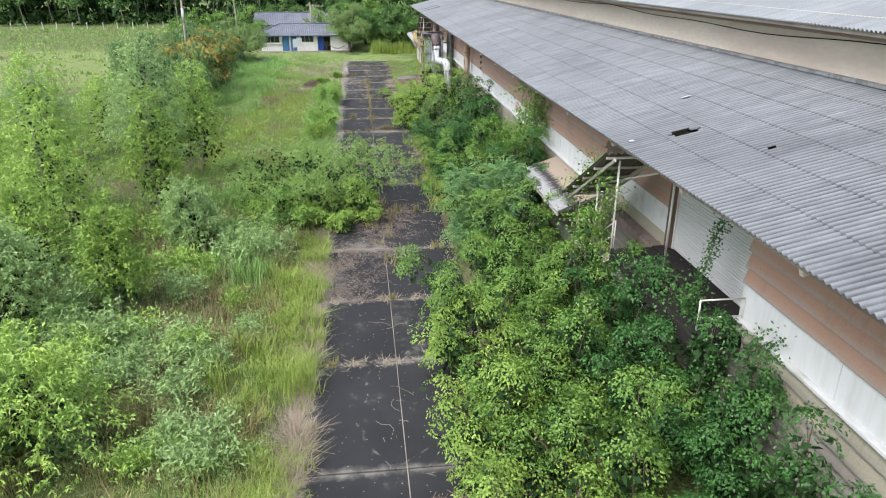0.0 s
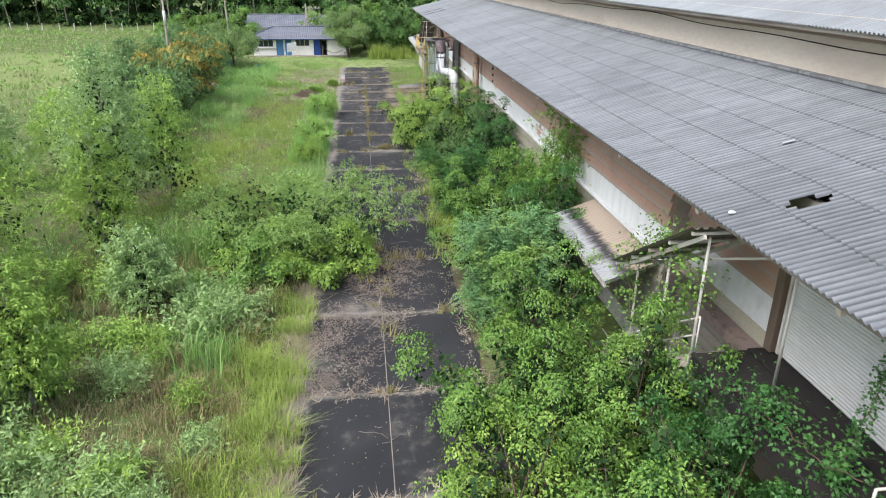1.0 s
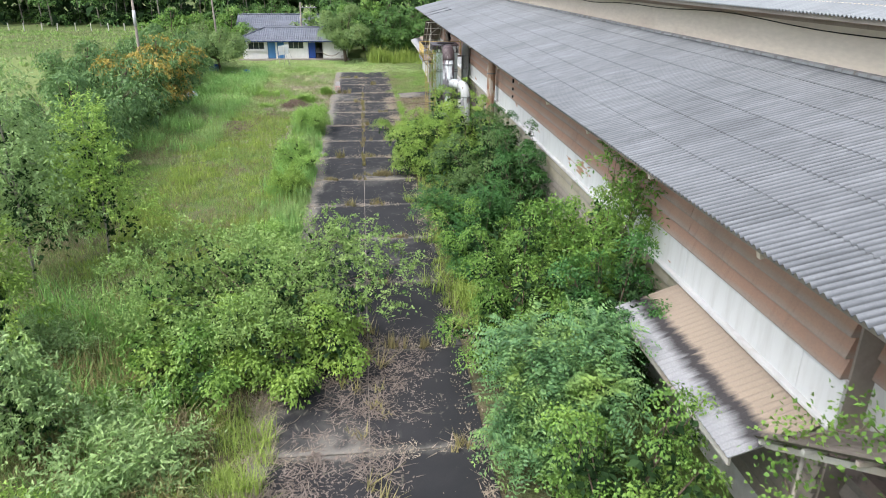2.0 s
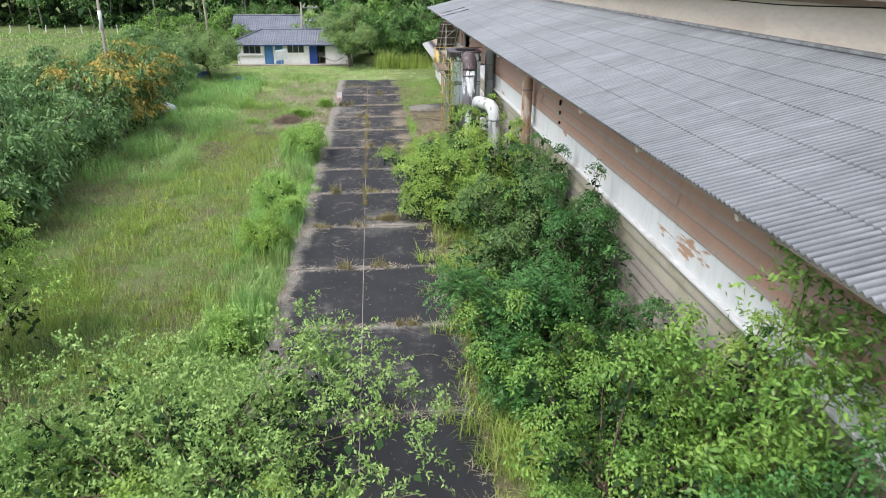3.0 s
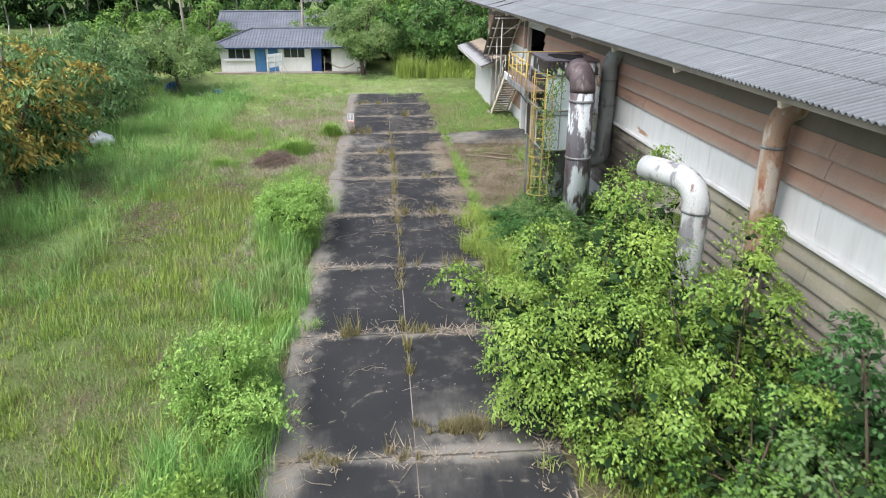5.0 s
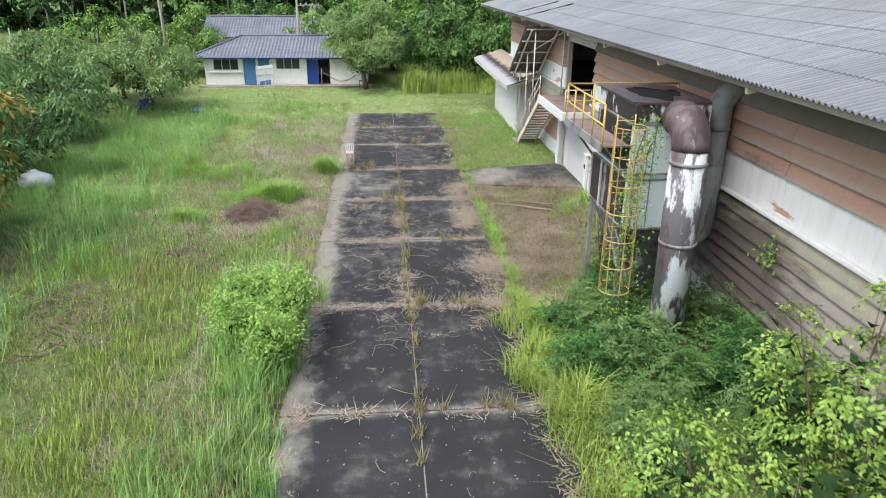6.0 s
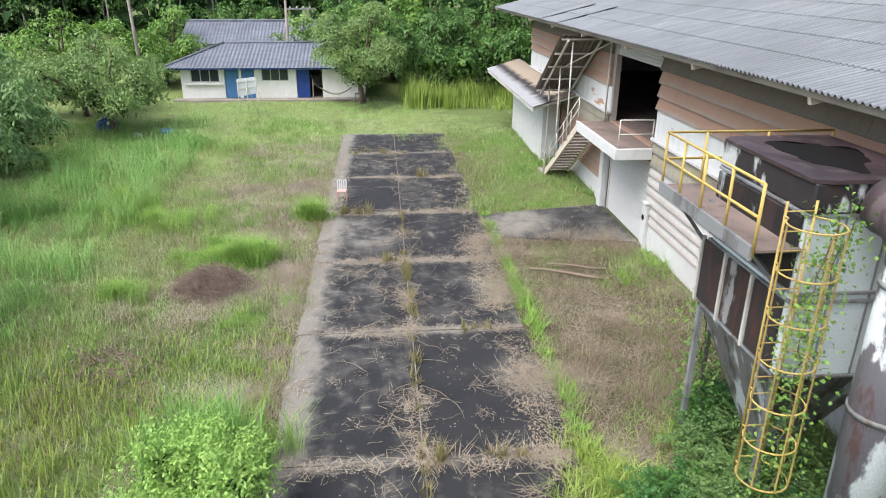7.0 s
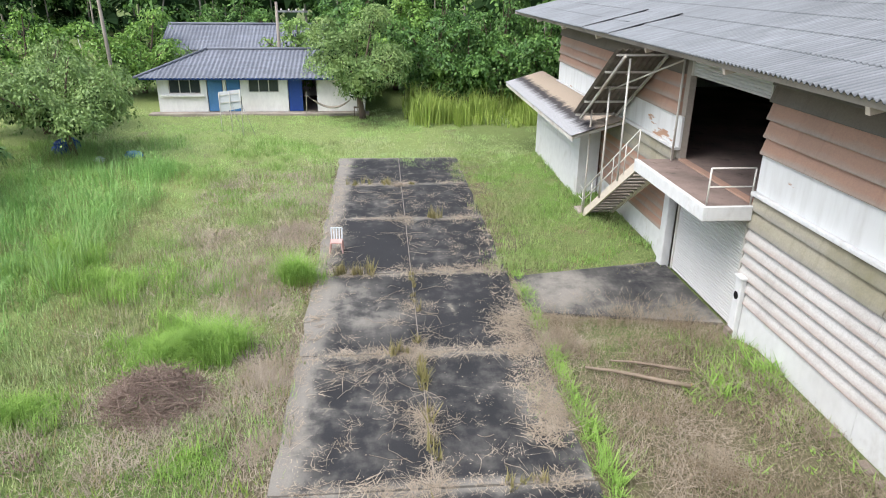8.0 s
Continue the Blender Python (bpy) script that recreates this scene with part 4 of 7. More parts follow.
def loading_platform(y0, y1, label, piers=True, deck="floor"):
    ob = thing("loading_platform", (7.8, y0, FLOOR_Z), label, "platform", "loading platforms")
    x0 = 7.16
    part("deck", Geo().box(x0 - 7.8 + 0.002, WALL_X + 0.04 - 7.8, 0.002, y1 - y0, -0.14, 0.0), deck, ob, bevel=0.01)
    part("edge_beam", Geo().box(x0 - 0.12 - 7.8, x0 - 7.8, -0.1, y1 - y0, -0.36, 0.02), "white" if deck == "floor" else deck, ob, "chipped edge beam", bevel=0.015)
    part("end_beam", Geo().box(x0 - 7.8, WALL_X - 0.06 - 7.8, -0.1, 0.0, -0.36, 0.02), "white" if deck == "floor" else deck, ob, bevel=0.015)
    if deck == "floor":
        part("kerb", Geo().box(WALL_X - 0.05 - 7.8, WALL_X + 0.2 - 7.8, 0.1, y1 - y0 - 0.2, 0.002, 0.06), "brown", ob, bevel=0.01)
    else:
        part("sill", Geo().box(WALL_X + 0.045 - 7.8, WALL_X + 0.7 - 7.8, 0.32, y1 - y0 - 0.002, -0.1, 0.05), deck, ob, bevel=0.01)
    if piers:
        part("pier", Geo().box(WALL_X - 0.25 - 7.8, WALL_X + 0.04 - 7.8, y1 - y0 - 0.45, y1 - y0 - 0.05, -FLOOR_Z, -0.15), "white", ob, bevel=0.02)
    return ob


loading_platform(75.2, 80.0, "concrete loading platform with white edge beam and dusty deck")
loading_platform(8.6, 14.4, "dark concrete loading platform half hidden by creepers", deck="mould")


def guard_rail(points, h, mat, label, posts, r=0.024, mids=(0.5,), group="", name="guard_rail"):
    ob = thing(name, points[0], label, "railing", group)
    o = Vector(points[0])
    pts = [Vector(p) - o for p in points]
    up = Vector((0, 0, h))
    part("top_rail", Geo().tube([p + up for p in pts], r, 8), mat, ob, smooth=True)
    for m in mids:
        part("mid_rail", Geo().tube([p + up * m for p in pts], r * 0.85, 8), mat, ob, smooth=True)
    for i in range(posts):
        t = i / max(1, posts - 1) * (len(pts) - 1)
        k = min(int(t), len(pts) - 2)
        p = pts[k].lerp(pts[k + 1], t - k)
        part("post", Geo().tube([p, p + up], r, 8), mat, ob, smooth=True)
    return ob


guard_rail([(8.35, 75.3, FLOOR_Z), (7.2, 75.3, FLOOR_Z)], 0.95, "rail_white", "short white pipe guard rail on the platform end", 2)
guard_rail([(8.35, 8.7, FLOOR_Z), (7.2, 8.7, FLOOR_Z)], 0.95, "rail_white", "short white pipe guard rail on the platform end", 2)


def staircase(y0, label, steps=17):
    """A straight flight going down away from the platform."""
    run = 5.3
    rise, going = (FLOOR_Z - 0.25) / steps, run / steps
    ob = thing("staircase", (7.55, y0, 0), label, "stairs", "outside stairs")
    x0, x1 = -0.42, 0.62
    for i in range(steps):
        z = FLOOR_Z - rise * (i + 1)
        part("tread", Geo().box(x0 + 0.05, x1 - 0.05, i * going, i * going + going + 0.03, z - 0.05, z), "concrete", ob, bevel=0.006)
    for xx in (x0, x1 - 0.06):
        g = Geo()
        top, bot = (0, FLOOR_Z - 0.02), (run, 0.26)
        g.add([(x, y, z + d) for x in (xx, xx + 0.06) for (y, z), d in ((top, 0), (bot, 0), (bot, -0.34), (top, -0.34))],
              [(0, 1, 2, 3), (7, 6, 5, 4), (0, 4, 5, 1), (1, 5, 6, 2), (2, 6, 7, 3), (3, 7, 4, 0)])
        part("stringer", g, "cream", ob)
    part("footing", Geo().box(x0 - 0.1, x1 + 0.1, run - 0.05, run + 0.75, -0.1, 0.25), "concrete", ob, bevel=0.02)
    for z in (0.5, 0.95):
        part("handrail", Geo().tube([(x0, 0, FLOOR_Z + z), (x0, run - 0.1, 0.25 + z), (x0, run + 0.5, 0.25 + z)], 0.022, 8), "rail_white", ob, smooth=True)
    for k in range(6):
        t = k / 5
        y, z = run * t, FLOOR_Z * (1 - t) + 0.25 * t
        part("baluster", Geo().tube([(x0, y, z - 0.1), (x0, y, z + 0.95)], 0.02, 8), "rail_white", ob, smooth=True)
    return ob


staircase(80.0, "narrow outside stairs with white handrails down from the platform")
staircase(14.4, "narrow outside stairs overgrown by creepers")


def stair_canopy(y0, label, drop=2.8):
    """A sloping corrugated roof over the stairs, on pipe posts, with battens under it."""
    ob = thing("stair_canopy", (7.6, y0, 0), label, "canopy", "stair canopies")
    run = 4.3
    ang = math.degrees(math.atan2(drop, run))
    ln = math.hypot(run, drop)
    me = sheet_mesh("canopy_sheet", 1.8, ln, 9, 0.03)
    me.materials.append(M["canopy"])
    s = part("canopy_sheet", me, "canopy", ob)
    s.matrix_local = pose(0.75, 0.3, 6.95, 0, 0, 90) @ pose(0, 0, 0, 0, ang, 0)
    for i in range(5):
        t = 0.03 + i / 4 * 0.94
        y, z = 0.3 + run * t, 6.95 - drop * t - 0.10
        part("batten", Geo().beam((-0.98, y, z), (0.76, y, z), 0.07, 0.07), "rail_white", ob)
    for xx in (-0.75, 0.6):
        part("rafter", Geo().beam((xx, 0.25, 6.95 - 0.2), (xx, 4.6, 6.95 - drop - 0.2), 0.06, 0.1), "rail_white", ob)
    for y, z in ((0.5, 6.65), (2.2, 5.55), (4.0, 4.4)):
        zb = FLOOR_Z - (FLOOR_Z - 0.25) * min(1.0, (y + 1.0) / 5.3) - 0.15
        part("post", Geo().tube([(-0.5, y, zb), (-0.5, y, z)], 0.035, 8), "rail_white", ob, smooth=True)
    part("post", Geo().tube([(0.55, -1.2, FLOOR_Z), (0.55, -1.2, 6.85)], 0.035, 8), "rail_white", ob, smooth=True)
    part("brace", Geo().tube([(0.55, -1.2, 6.8), (-0.5, 2.2, 5.4)], 0.03, 8), "rail_white", ob, smooth=True)
    return ob


stair_canopy(81.0, "sloping corrugated canopy with battens over the outside stairs")
stair_canopy(14.0, "rotten corrugated canopy on white pipe posts over the stairs", 2.6)


def low_canopy(y0, y1, x_out, z_out, label, lean_room=True):
    ob = thing("lean_to_canopy", (WALL_X, y0, 0), label, "canopy", "low canopies")
    wide = WALL_X - 0.05 - x_out
    zin = z_out + 0.62
    ang = math.degrees(math.atan2(0.62, wide))
    n = max(2, int((y1 - y0) / 0.18))
    me = sheet_mesh("canopy_sheet", y1 - y0, math.hypot(wide, 0.62), n, 0.026)
    me.materials.append(M["canopy_dust"])
    s = part("canopy_sheet", me, "canopy_dust", ob)
    s.matrix_local = pose(x_out - WALL_X, 0, z_out, 0, -ang, 0)
    part("eave_board", Geo().box(x_out - WALL_X + 0.03, x_out - WALL_X + 0.08, 0.05, y1 - y0 - 0.05, z_out - 0.2, z_out - 0.03), "rail_white", ob)
    k = max(2, int((y1 - y0) / 4) + 1)
    for i in range(k):
        y = 0.2 + (y1 - y0 - 0.4) * i / (k - 1)
        part("bracket", Geo().beam((x_out - WALL_X + 0.1, y, z_out - 0.1), (-0.02, y, zin - 0.12), 0.06, 0.1), "rail_white", ob)
    return ob


low_canopy(19.2, 25.3, 6.62, 3.38, "lean-to canopy of grey corrugated sheet under caked dust")
low_canopy(84.5, 98.8, 6.25, 3.5, "lean-to canopy of grey corrugated sheet under caked dust")


def store_room():
    g = Geo().box(7.4, WALL_X - 0.13, 87.2, 95.3, -0.2, 3.6)
    ob = tagged(part("store_room", g, "white", bevel=0.01), "white plastered store room under the canopy", "annex", kind="structure")
    return ob


store_room()


# ---- dust collector, ducts and ladder ----
def dust_collector():
    ob = thing("dust_collector", (6.3, 63.3, 0), "pale blue rusting dust collector with burnt black top", "machine")
    x0, x1, y0, y1 = -0.88, 0.95, -1.17, 1.5
    part("body", Geo().box(x0, x1, y0, y1, 3.2, 5.93), "tank", ob, bevel=0.04)
    for z in (4.52, 4.66, 3.2, 5.9):
        part("flange", Geo().box(x0 - 0.05, x1 + 0.05, y0 - 0.05, y1 + 0.05, z, z + 0.05), "duct_grey", ob, bevel=0.008)
    for xx in (x0 + 0.55, x0 + 1.2):
        part("seam", Geo().box(xx, xx + 0.03, y0 - 0.015, y0 + 0.01, 3.26, 5.88), "duct_grey", ob)
    part("head", Geo().box(x0 - 0.04, x1 + 0.06, y0 - 0.06, y1 + 0.06, 5.96, 6.42), "tank_dark", ob, "burnt black and white head box", bevel=0.03)
    # lid with a sagging burnt hole
    g = Geo()
    n, m = 40, 3
    lx0, lx1, ly0, ly1 = x0 - 0.08, x1 + 0.1, y0 - 0.1, y1 + 0.1
    hx, hy = x0 + 1.02, y0 + 1.5
    rims = []
    for q in range(m + 1):
        ring = []
        for i in range(n):
            a = 2 * math.pi * i / n
            c, sn = math.cos(a), math.sin(a)
            k = min((lx1 - hx) / c if c > 1e-6 else (lx0 - hx) / c if c < -1e-6 else 9, (ly1 - hy) / sn if sn > 1e-6 else (ly0 - hy) / sn if sn < -1e-6 else 9)
            w = 1 + 0.16 * math.sin(3 * a + 1) + 0.08 * math.sin(7 * a)
            inner = (hx + c * 0.62 * w, hy + sn * 0.95 * w)
            t = q / m
            ring.append((inner[0] + (hx + c * k - inner[0]) * t, inner[1] + (hy + sn * k - inner[1]) * t, 6.47 + 0.02 * math.sin(5 * a + q) * (1 - t) - 0.03 * (1 - t)))
        rims.append(ring)
    g.add([v for ring in rims for v in ring], [(q * n + i, q * n + (i + 1) % n, (q + 1) * n + (i + 1) % n, (q + 1) * n + i) for q in range(m) for i in range(n)])
    g.add(rims[m] + [(a, b, 6.41) for a, b, _ in rims[m]], [(i, (i + 1) % n, n + (i + 1) % n, n + i) for i in range(n)])
    part("lid", g, "lid", ob, "buckled purple-brown lid with a burnt hole")
    # black sheet just below the lid imitates the unlit depth of the hole
    part("hole_shade", Geo().box(x0 + 0.05, x1 - 0.05, y0 + 0.05, y1 - 0.05, 6.421, 6.428), "dark", ob)
    # hopper and legs
    g = Geo()
    top = [(x0, y0, 3.19), (x1, y0, 3.19), (x1, y1, 3.19), (x0, y1, 3.19)]
    bot = [(-0.2, -0.2, 1.1), (0.3, -0.2, 1.1), (0.3, 0.5, 1.1), (-0.2, 0.5, 1.1)]
    g.add(top + bot, [(0, 1, 2, 3), (7, 6, 5, 4)] + [(i, i + 4, (i + 1) % 4 + 4, (i + 1) % 4) for i in range(4)])
    part("hopper", g, "tank_dirty", ob, "soiled pale hopper")
    for xx, yy in ((x0, y0), (x1, y0), (x0, y1), (x1, y1)):
        part("leg", Geo().beam((xx, yy, -0.1), (xx, yy, 3.25), 0.1, 0.1), "duct_grey", ob)
    # sooty side: a black band over rusty panels between pale ribs
    part("side_band", Geo().box(x0 - 0.07, x0 - 0.002, y0 + 0.1, y1, 4.72, 5.88), "soot_side", ob, "soot-black side panel", bevel=0.02)
    for k in range(3):
        ya = y0 + 0.15 + k * 0.92
        part("side_panel", Geo().box(x0 - 0.05, x0 - 0.002, ya, ya + 0.84, 3.28, 4.5), "hatch", ob, "rust-streaked side panel", bevel=0.015)
        part("rib", Geo().box(x0 - 0.09, x0 - 0.002, ya + 0.845, ya + 0.915, 3.22, 4.55), "rail_white", ob, bevel=0.008)
    part("brace", Geo().beam((x0 - 0.04, y0 + 0.2, 4.62), (x0 - 0.3, y1 - 0.3, 5.4), 0.06, 0.08), "duct_grey", ob)
    return ob


M["tank_dirty"] = peeled_material("soiled_hopper", (0.42, 0.46, 0.48), (0.14, 0.14, 0.14), (0.05, 0.045, 0.04), 0.7)
M["lid"] = worn("burnt_lid", (0.075, 0.05, 0.055), (0.022, 0.018, 0.02), 3.0, 0.7, 0.4, dirt=(0.16, 0.13, 0.13))
M["soot_side"] = peeled_material("soot_black_sheet", (0.34, 0.36, 0.36), (0.02, 0.018, 0.019), (0.045, 0.03, 0.028), 0.9)
M["hatch"] = peeled_material("sooty_hatch", (0.30, 0.29, 0.29), (0.035, 0.03, 0.032), (0.075, 0.035, 0.03), 0.8)
dust_collector()


M["burnt_elbow"] = peeled_material("scorched_elbow", (0.13, 0.10, 0.105), (0.075, 0.055, 0.06), (0.30, 0.28, 0.28), 0.35)
M["pipe_pale"] = peeled_material("pale_grey_duct", (0.30, 0.315, 0.31), (0.19, 0.19, 0.19), (0.16, 0.10, 0.08), 0.3)


def bend(p, d0, d1, r, n=8):
    """Points of a quarter bend that leaves along d0 and arrives along d1, around the corner p."""
    p, d0, d1 = Vector(p), Vector(d0), Vector(d1)
    c = p - d0 * r + d1 * r
    return [c - d1 * r * math.cos(a) + d0 * r * math.sin(a) for a in [math.pi / 2 * i / n for i in range(n + 1)]]


def duct(name, pts, r, mat, label, rings=(), elbow=None):
    o = Vector(pts[-1])
    ob = thing(name, (o.x, o.y, 0), label, "duct")
    off = Vector((o.x, o.y, 0))
    if elbow:
        part("elbow", Geo().tube([Vector(p) - off for p in pts[:elbow]], r * 1.02, 20), "burnt_elbow", ob, "scorched purple-brown elbow", smooth=True)
        pts = pts[elbow - 1:]
    part("pipe", Geo().tube([Vector(p) - off for p in pts], r, 20), mat, ob, smooth=True)
    for a, b in rings:
        part("collar", Geo().tube([Vector(a) - off, Vector(b) - off], r * 1.07, 20), "duct_grey", ob, smooth=True)
    return ob


# the large elbow on the collector's face
e1 = [(6.45, 61.95, 6.12)] + bend((6.45, 61.12, 6.12), (0, -1, 0), (0, 0, -1), 0.6) + [(6.45, 61.12, 3.4), (6.5, 61.12, 0.0)]
duct("elbow_duct", e1, 0.43, "pipe_dark", "large duct with blistered white paint and a rusty elbow", [((6.45, 61.12, 5.2), (6.45, 61.12, 5.28)), ((6.46, 61.12, 3.2), (6.46, 61.12, 3.28))], elbow=10)
e2 = [(8.75, 63.0, 6.6)] + bend((7.98, 63.0, 6.6), (-1, 0, 0), (0, 0, -1), 0.45) + [(7.98, 63.0, 3.6)] + bend((7.98, 63.0, 2.6), (0, 0, -1), (-1, 0, 0), 0.45) + [(6.9, 63.0, 2.6)]
duct("grey_duct", e2, 0.3, "pipe_pale", "dull grey duct bending out of the wall under the eave", [((7.98, 63.0, 4.7), (7.98, 63.0, 4.78)), ((7.98, 63.0, 5.6), (7.98, 63.0, 5.68))])
e3 = [(8.7, 51.5, 6.7)] + bend((7.9, 51.5, 6.7), (-1, 0, 0), (0, 0, -1), 0.42) + [(7.9, 51.5, 3.0), (7.9, 51.5, 0.0)]
duct("rusty_duct", e3, 0.25, "pipe_rust", "rusty duct coming out of the wall and down to the ground", [((7.9, 51.5, 5.85), (7.9, 51.5, 5.92))])
e4 = [(5.72, 53.0, 5.06)] + [(5.93, 52.5, 5.1)] + bend((6.34, 51.45, 5.1), (0.36, -0.93, 0), (0, 0, -1), 0.55) + [(6.34, 51.45, 3.0), (6.34, 51.45, 0.0)]
duct("white_elbow_duct", e4, 0.29, "pipe_white", "open-ended white elbow duct standing by the wall", [((6.34, 51.45, 4.45), (6.34, 51.45, 4.52))])


def walkway():
    ob = thing("steel_walkway", (5.55, 62.4, 5.52), "steel walkway with yellow guard rails along the collector", "walkway")
    x0, x1, y0, y1, z = -0.88, -0.12, -0.25, 3.2, -0.12
    part("deck", Geo().box(x0, x1, y0, y1, z - 0.05, z), "floor", ob, bevel=0.006)
    part("end_deck", Geo().box(x1 + 0.003, x1 + 2.5, y1 - 0.9, y1, z - 0.05, z), "floor", ob, bevel=0.006)
    part("side_channel", Geo().box(x0 - 0.05, x0, y0, y1, z - 0.16, z + 0.06), "duct_grey", ob)
    path = [(x0, y0, z), (x0, y1, z), (x1 + 2.5, y1, z)]
    for h in (0.5, 1.0):
        part("rail", Geo().tube([(a, b, c + h) for a, b, c in path], 0.024, 8), "yellow", ob, smooth=True)
    for yy in (y0, y0 + 0.9, y0 + 1.8, y0 + 2.65, y1):
        part("post", Geo().tube([(x0, yy, z - 0.1), (x0, yy, z + 1.0)], 0.026, 8), "yellow", ob, smooth=True)
    for xx in (x1, x1 + 1.2, x1 + 2.5):
        part("post", Geo().tube([(xx, y1, z - 0.1), (xx, y1, z + 1.0)], 0.026, 8), "yellow", ob, smooth=True)
    part("brace", Geo().beam((x0 + 0.05, y1 - 0.6, z - 0.1), (x1 + 0.6, y1 - 0.6, z - 1.8), 0.06, 0.06), "duct_grey", ob)
    part("support", Geo().tube([(0.5, 3.05, -5.55), (0.5, 3.05, z - 0.05)], 0.05, 8), "duct_grey", ob, smooth=True)
    return ob


walkway()


def caged_ladder():
    ob = thing("caged_ladder", (5.16, 61.98, 0), "yellow caged ladder wound with creepers", "ladder")
    z0, z1 = 1.7, 6.2
    for xx in (-0.22, 0.22):
        part("stile", Geo().tube([(xx, 0, z0), (xx, 0, z1)], 0.019, 8), "ladder_yellow", ob, smooth=True)
    k = int((z1 - z0) / 0.3)
    for i in range(k):
        z = z0 + 0.15 + i * 0.3
        part("rung", Geo().tube([(-0.22, 0, z), (0.22, 0, z)], 0.011, 6), "ladder_yellow", ob, smooth=True)
    arc = [(0.38 * math.sin(a), -0.38 + 0.38 * math.cos(a)) for a in [math.radians(-145 + 290 * i / 16) + math.pi for i in range(17)]]
    ring = [(-0.22, 0.0)] + [(x, y - 0.02) for x, y in reversed(arc)] + [(0.22, 0.0)]
    for i in range(7):
        z = 1.78 + i * 0.7
        part("hoop", Geo().tube([(x, y, z) for x, y in ring], 0.014, 6, False), "ladder_yellow", ob, smooth=True)
    for a in (-100, -50, 0, 50, 100):
        x, y = 0.385 * math.sin(math.radians(a)), -0.40 - 0.385 * math.cos(math.radians(a))
        part("cage_strip", Geo().beam((x, y, 1.78), (x, y, 5.98), 0.024, 0.01), "ladder_yellow", ob)
    return ob


caged_ladder()


# ---- the lane ----


def lane():
    base = tagged(new("road"), "old concrete service lane of blackened slabs in two rows", "road", kind="structure")
    rng = np.random.default_rng(3)
    edges = [-26.0 + 5.0 * i for i in range(8)] + [14.3, 19.0, 24.2, 29.4, 34.5, 39.5, 44.4, 49.2, 54.4, 59.1, 64.5, 69.9, 74.9, 80.0, 85.4, 90.3, LANE_END]
    edges = sorted(set(edges))
    edges = [e for i, e in enumerate(edges) if i == 0 or e - edges[i - 1] > 3]
    for a, b in zip(edges, edges[1:]):
        for x0, x1 in ((-LANE_X, -0.012), (0.012, LANE_X)):
            g = Geo()
            n, m = 5, 8
            w = x1 - x0 - 0.006
            l = b - a - 0.05
            for j in range(m + 1):
                for i in range(n + 1):
                    x, y = i / n * w, j / m * l
                    jx = rng.normal(0, 0.03) if (i == 0 and x0 < -1) or (i == n and x1 > 1) else 0
                    g.v.append((x + jx, y, rng.normal(0, 0.004)))
            for j in range(m):
                for i in range(n):
                    q = j * (n + 1) + i
                    g.f.append((q, q + 1, q + n + 2, q + n + 1))
            ring = [i for i in range(n + 1)] + [j * (n + 1) + n for j in range(1, m + 1)] + [m * (n + 1) + i for i in range(n - 1, -1, -1)] + [j * (n + 1) for j in range(m - 1, 0, -1)]
            o = len(g.v)
            g.v += [(g.v[i][0], g.v[i][1], -0.14) for i in ring]
            k = len(ring)
            g.f += [(ring[(i + 1) % k], ring[i], o + i, o + (i + 1) % k) for i in range(k)]
            ob = part("slab", g, "slab", base)
            ob.location = (x0 + 0.003, a + 0.025, 0.045 + rng.normal(0, 0.006))
    part("joint_strip", Geo().box(-0.012, 0.012, -25, LANE_END, -0.05, 0.036), "concrete", base)
    x0, x1 = 3.3, WALL_X - 0.06
    g = Geo().add([(x, y, z) for z0, z1 in ((-0.1, 0.1), (0.06, 0.30)) for x, y, z in ((x0, 77.0, z0), (x1, 75.5, z1), (x1, 79.9, z1), (x0, 79.5, z0))],
                  [(3, 2, 1, 0), (4, 5, 6, 7), (0, 1, 5, 4), (1, 2, 6, 5), (2, 3, 7, 6), (3, 0, 4, 7)])
    part("slab", g, "slab", base, bevel=0.01)
    return base


lane()


# ---- the white house ----
def corrugated_slope(g, x0, x1, y0, z0, depth, rise, hip_l, hip_r, pitch=0.30, amp=0.035, rows=5):
    """A tiled slope rising along +y: waves across x, a small step at each row, cut by the hips."""
    seg = 5
    n = int((x1 - x0) / pitch * seg)
    xs = np.linspace(x0, x1, n + 1)
    for r in range(rows):
        a, b = r / rows, (r + 1) / rows + 0.03
        for i in range(n):
            xa, xb = xs[i], xs[i + 1]
            lim = min(1.0, (xa - x0) / hip_l if hip_l else 1.0, (x1 - xb) / hip_r if hip_r else 1.0)
            t1 = min(b, lim)
            if t1 <= a:
                continue
            za, zb = [amp * math.cos((x - x0) / pitch * 2 * math.pi) for x in (xa, xb)]
            lo, hi = 0.025, 0.0
            g.add([(xa, y0 + depth * a, z0 + rise * a + za + lo), (xb, y0 + depth * a, z0 + rise * a + zb + lo),
                   (xb, y0 + depth * t1, z0 + rise * t1 + zb + hi), (xa, y0 + depth * t1, z0 + rise * t1 + za + hi)], [(0, 1, 2, 3)])


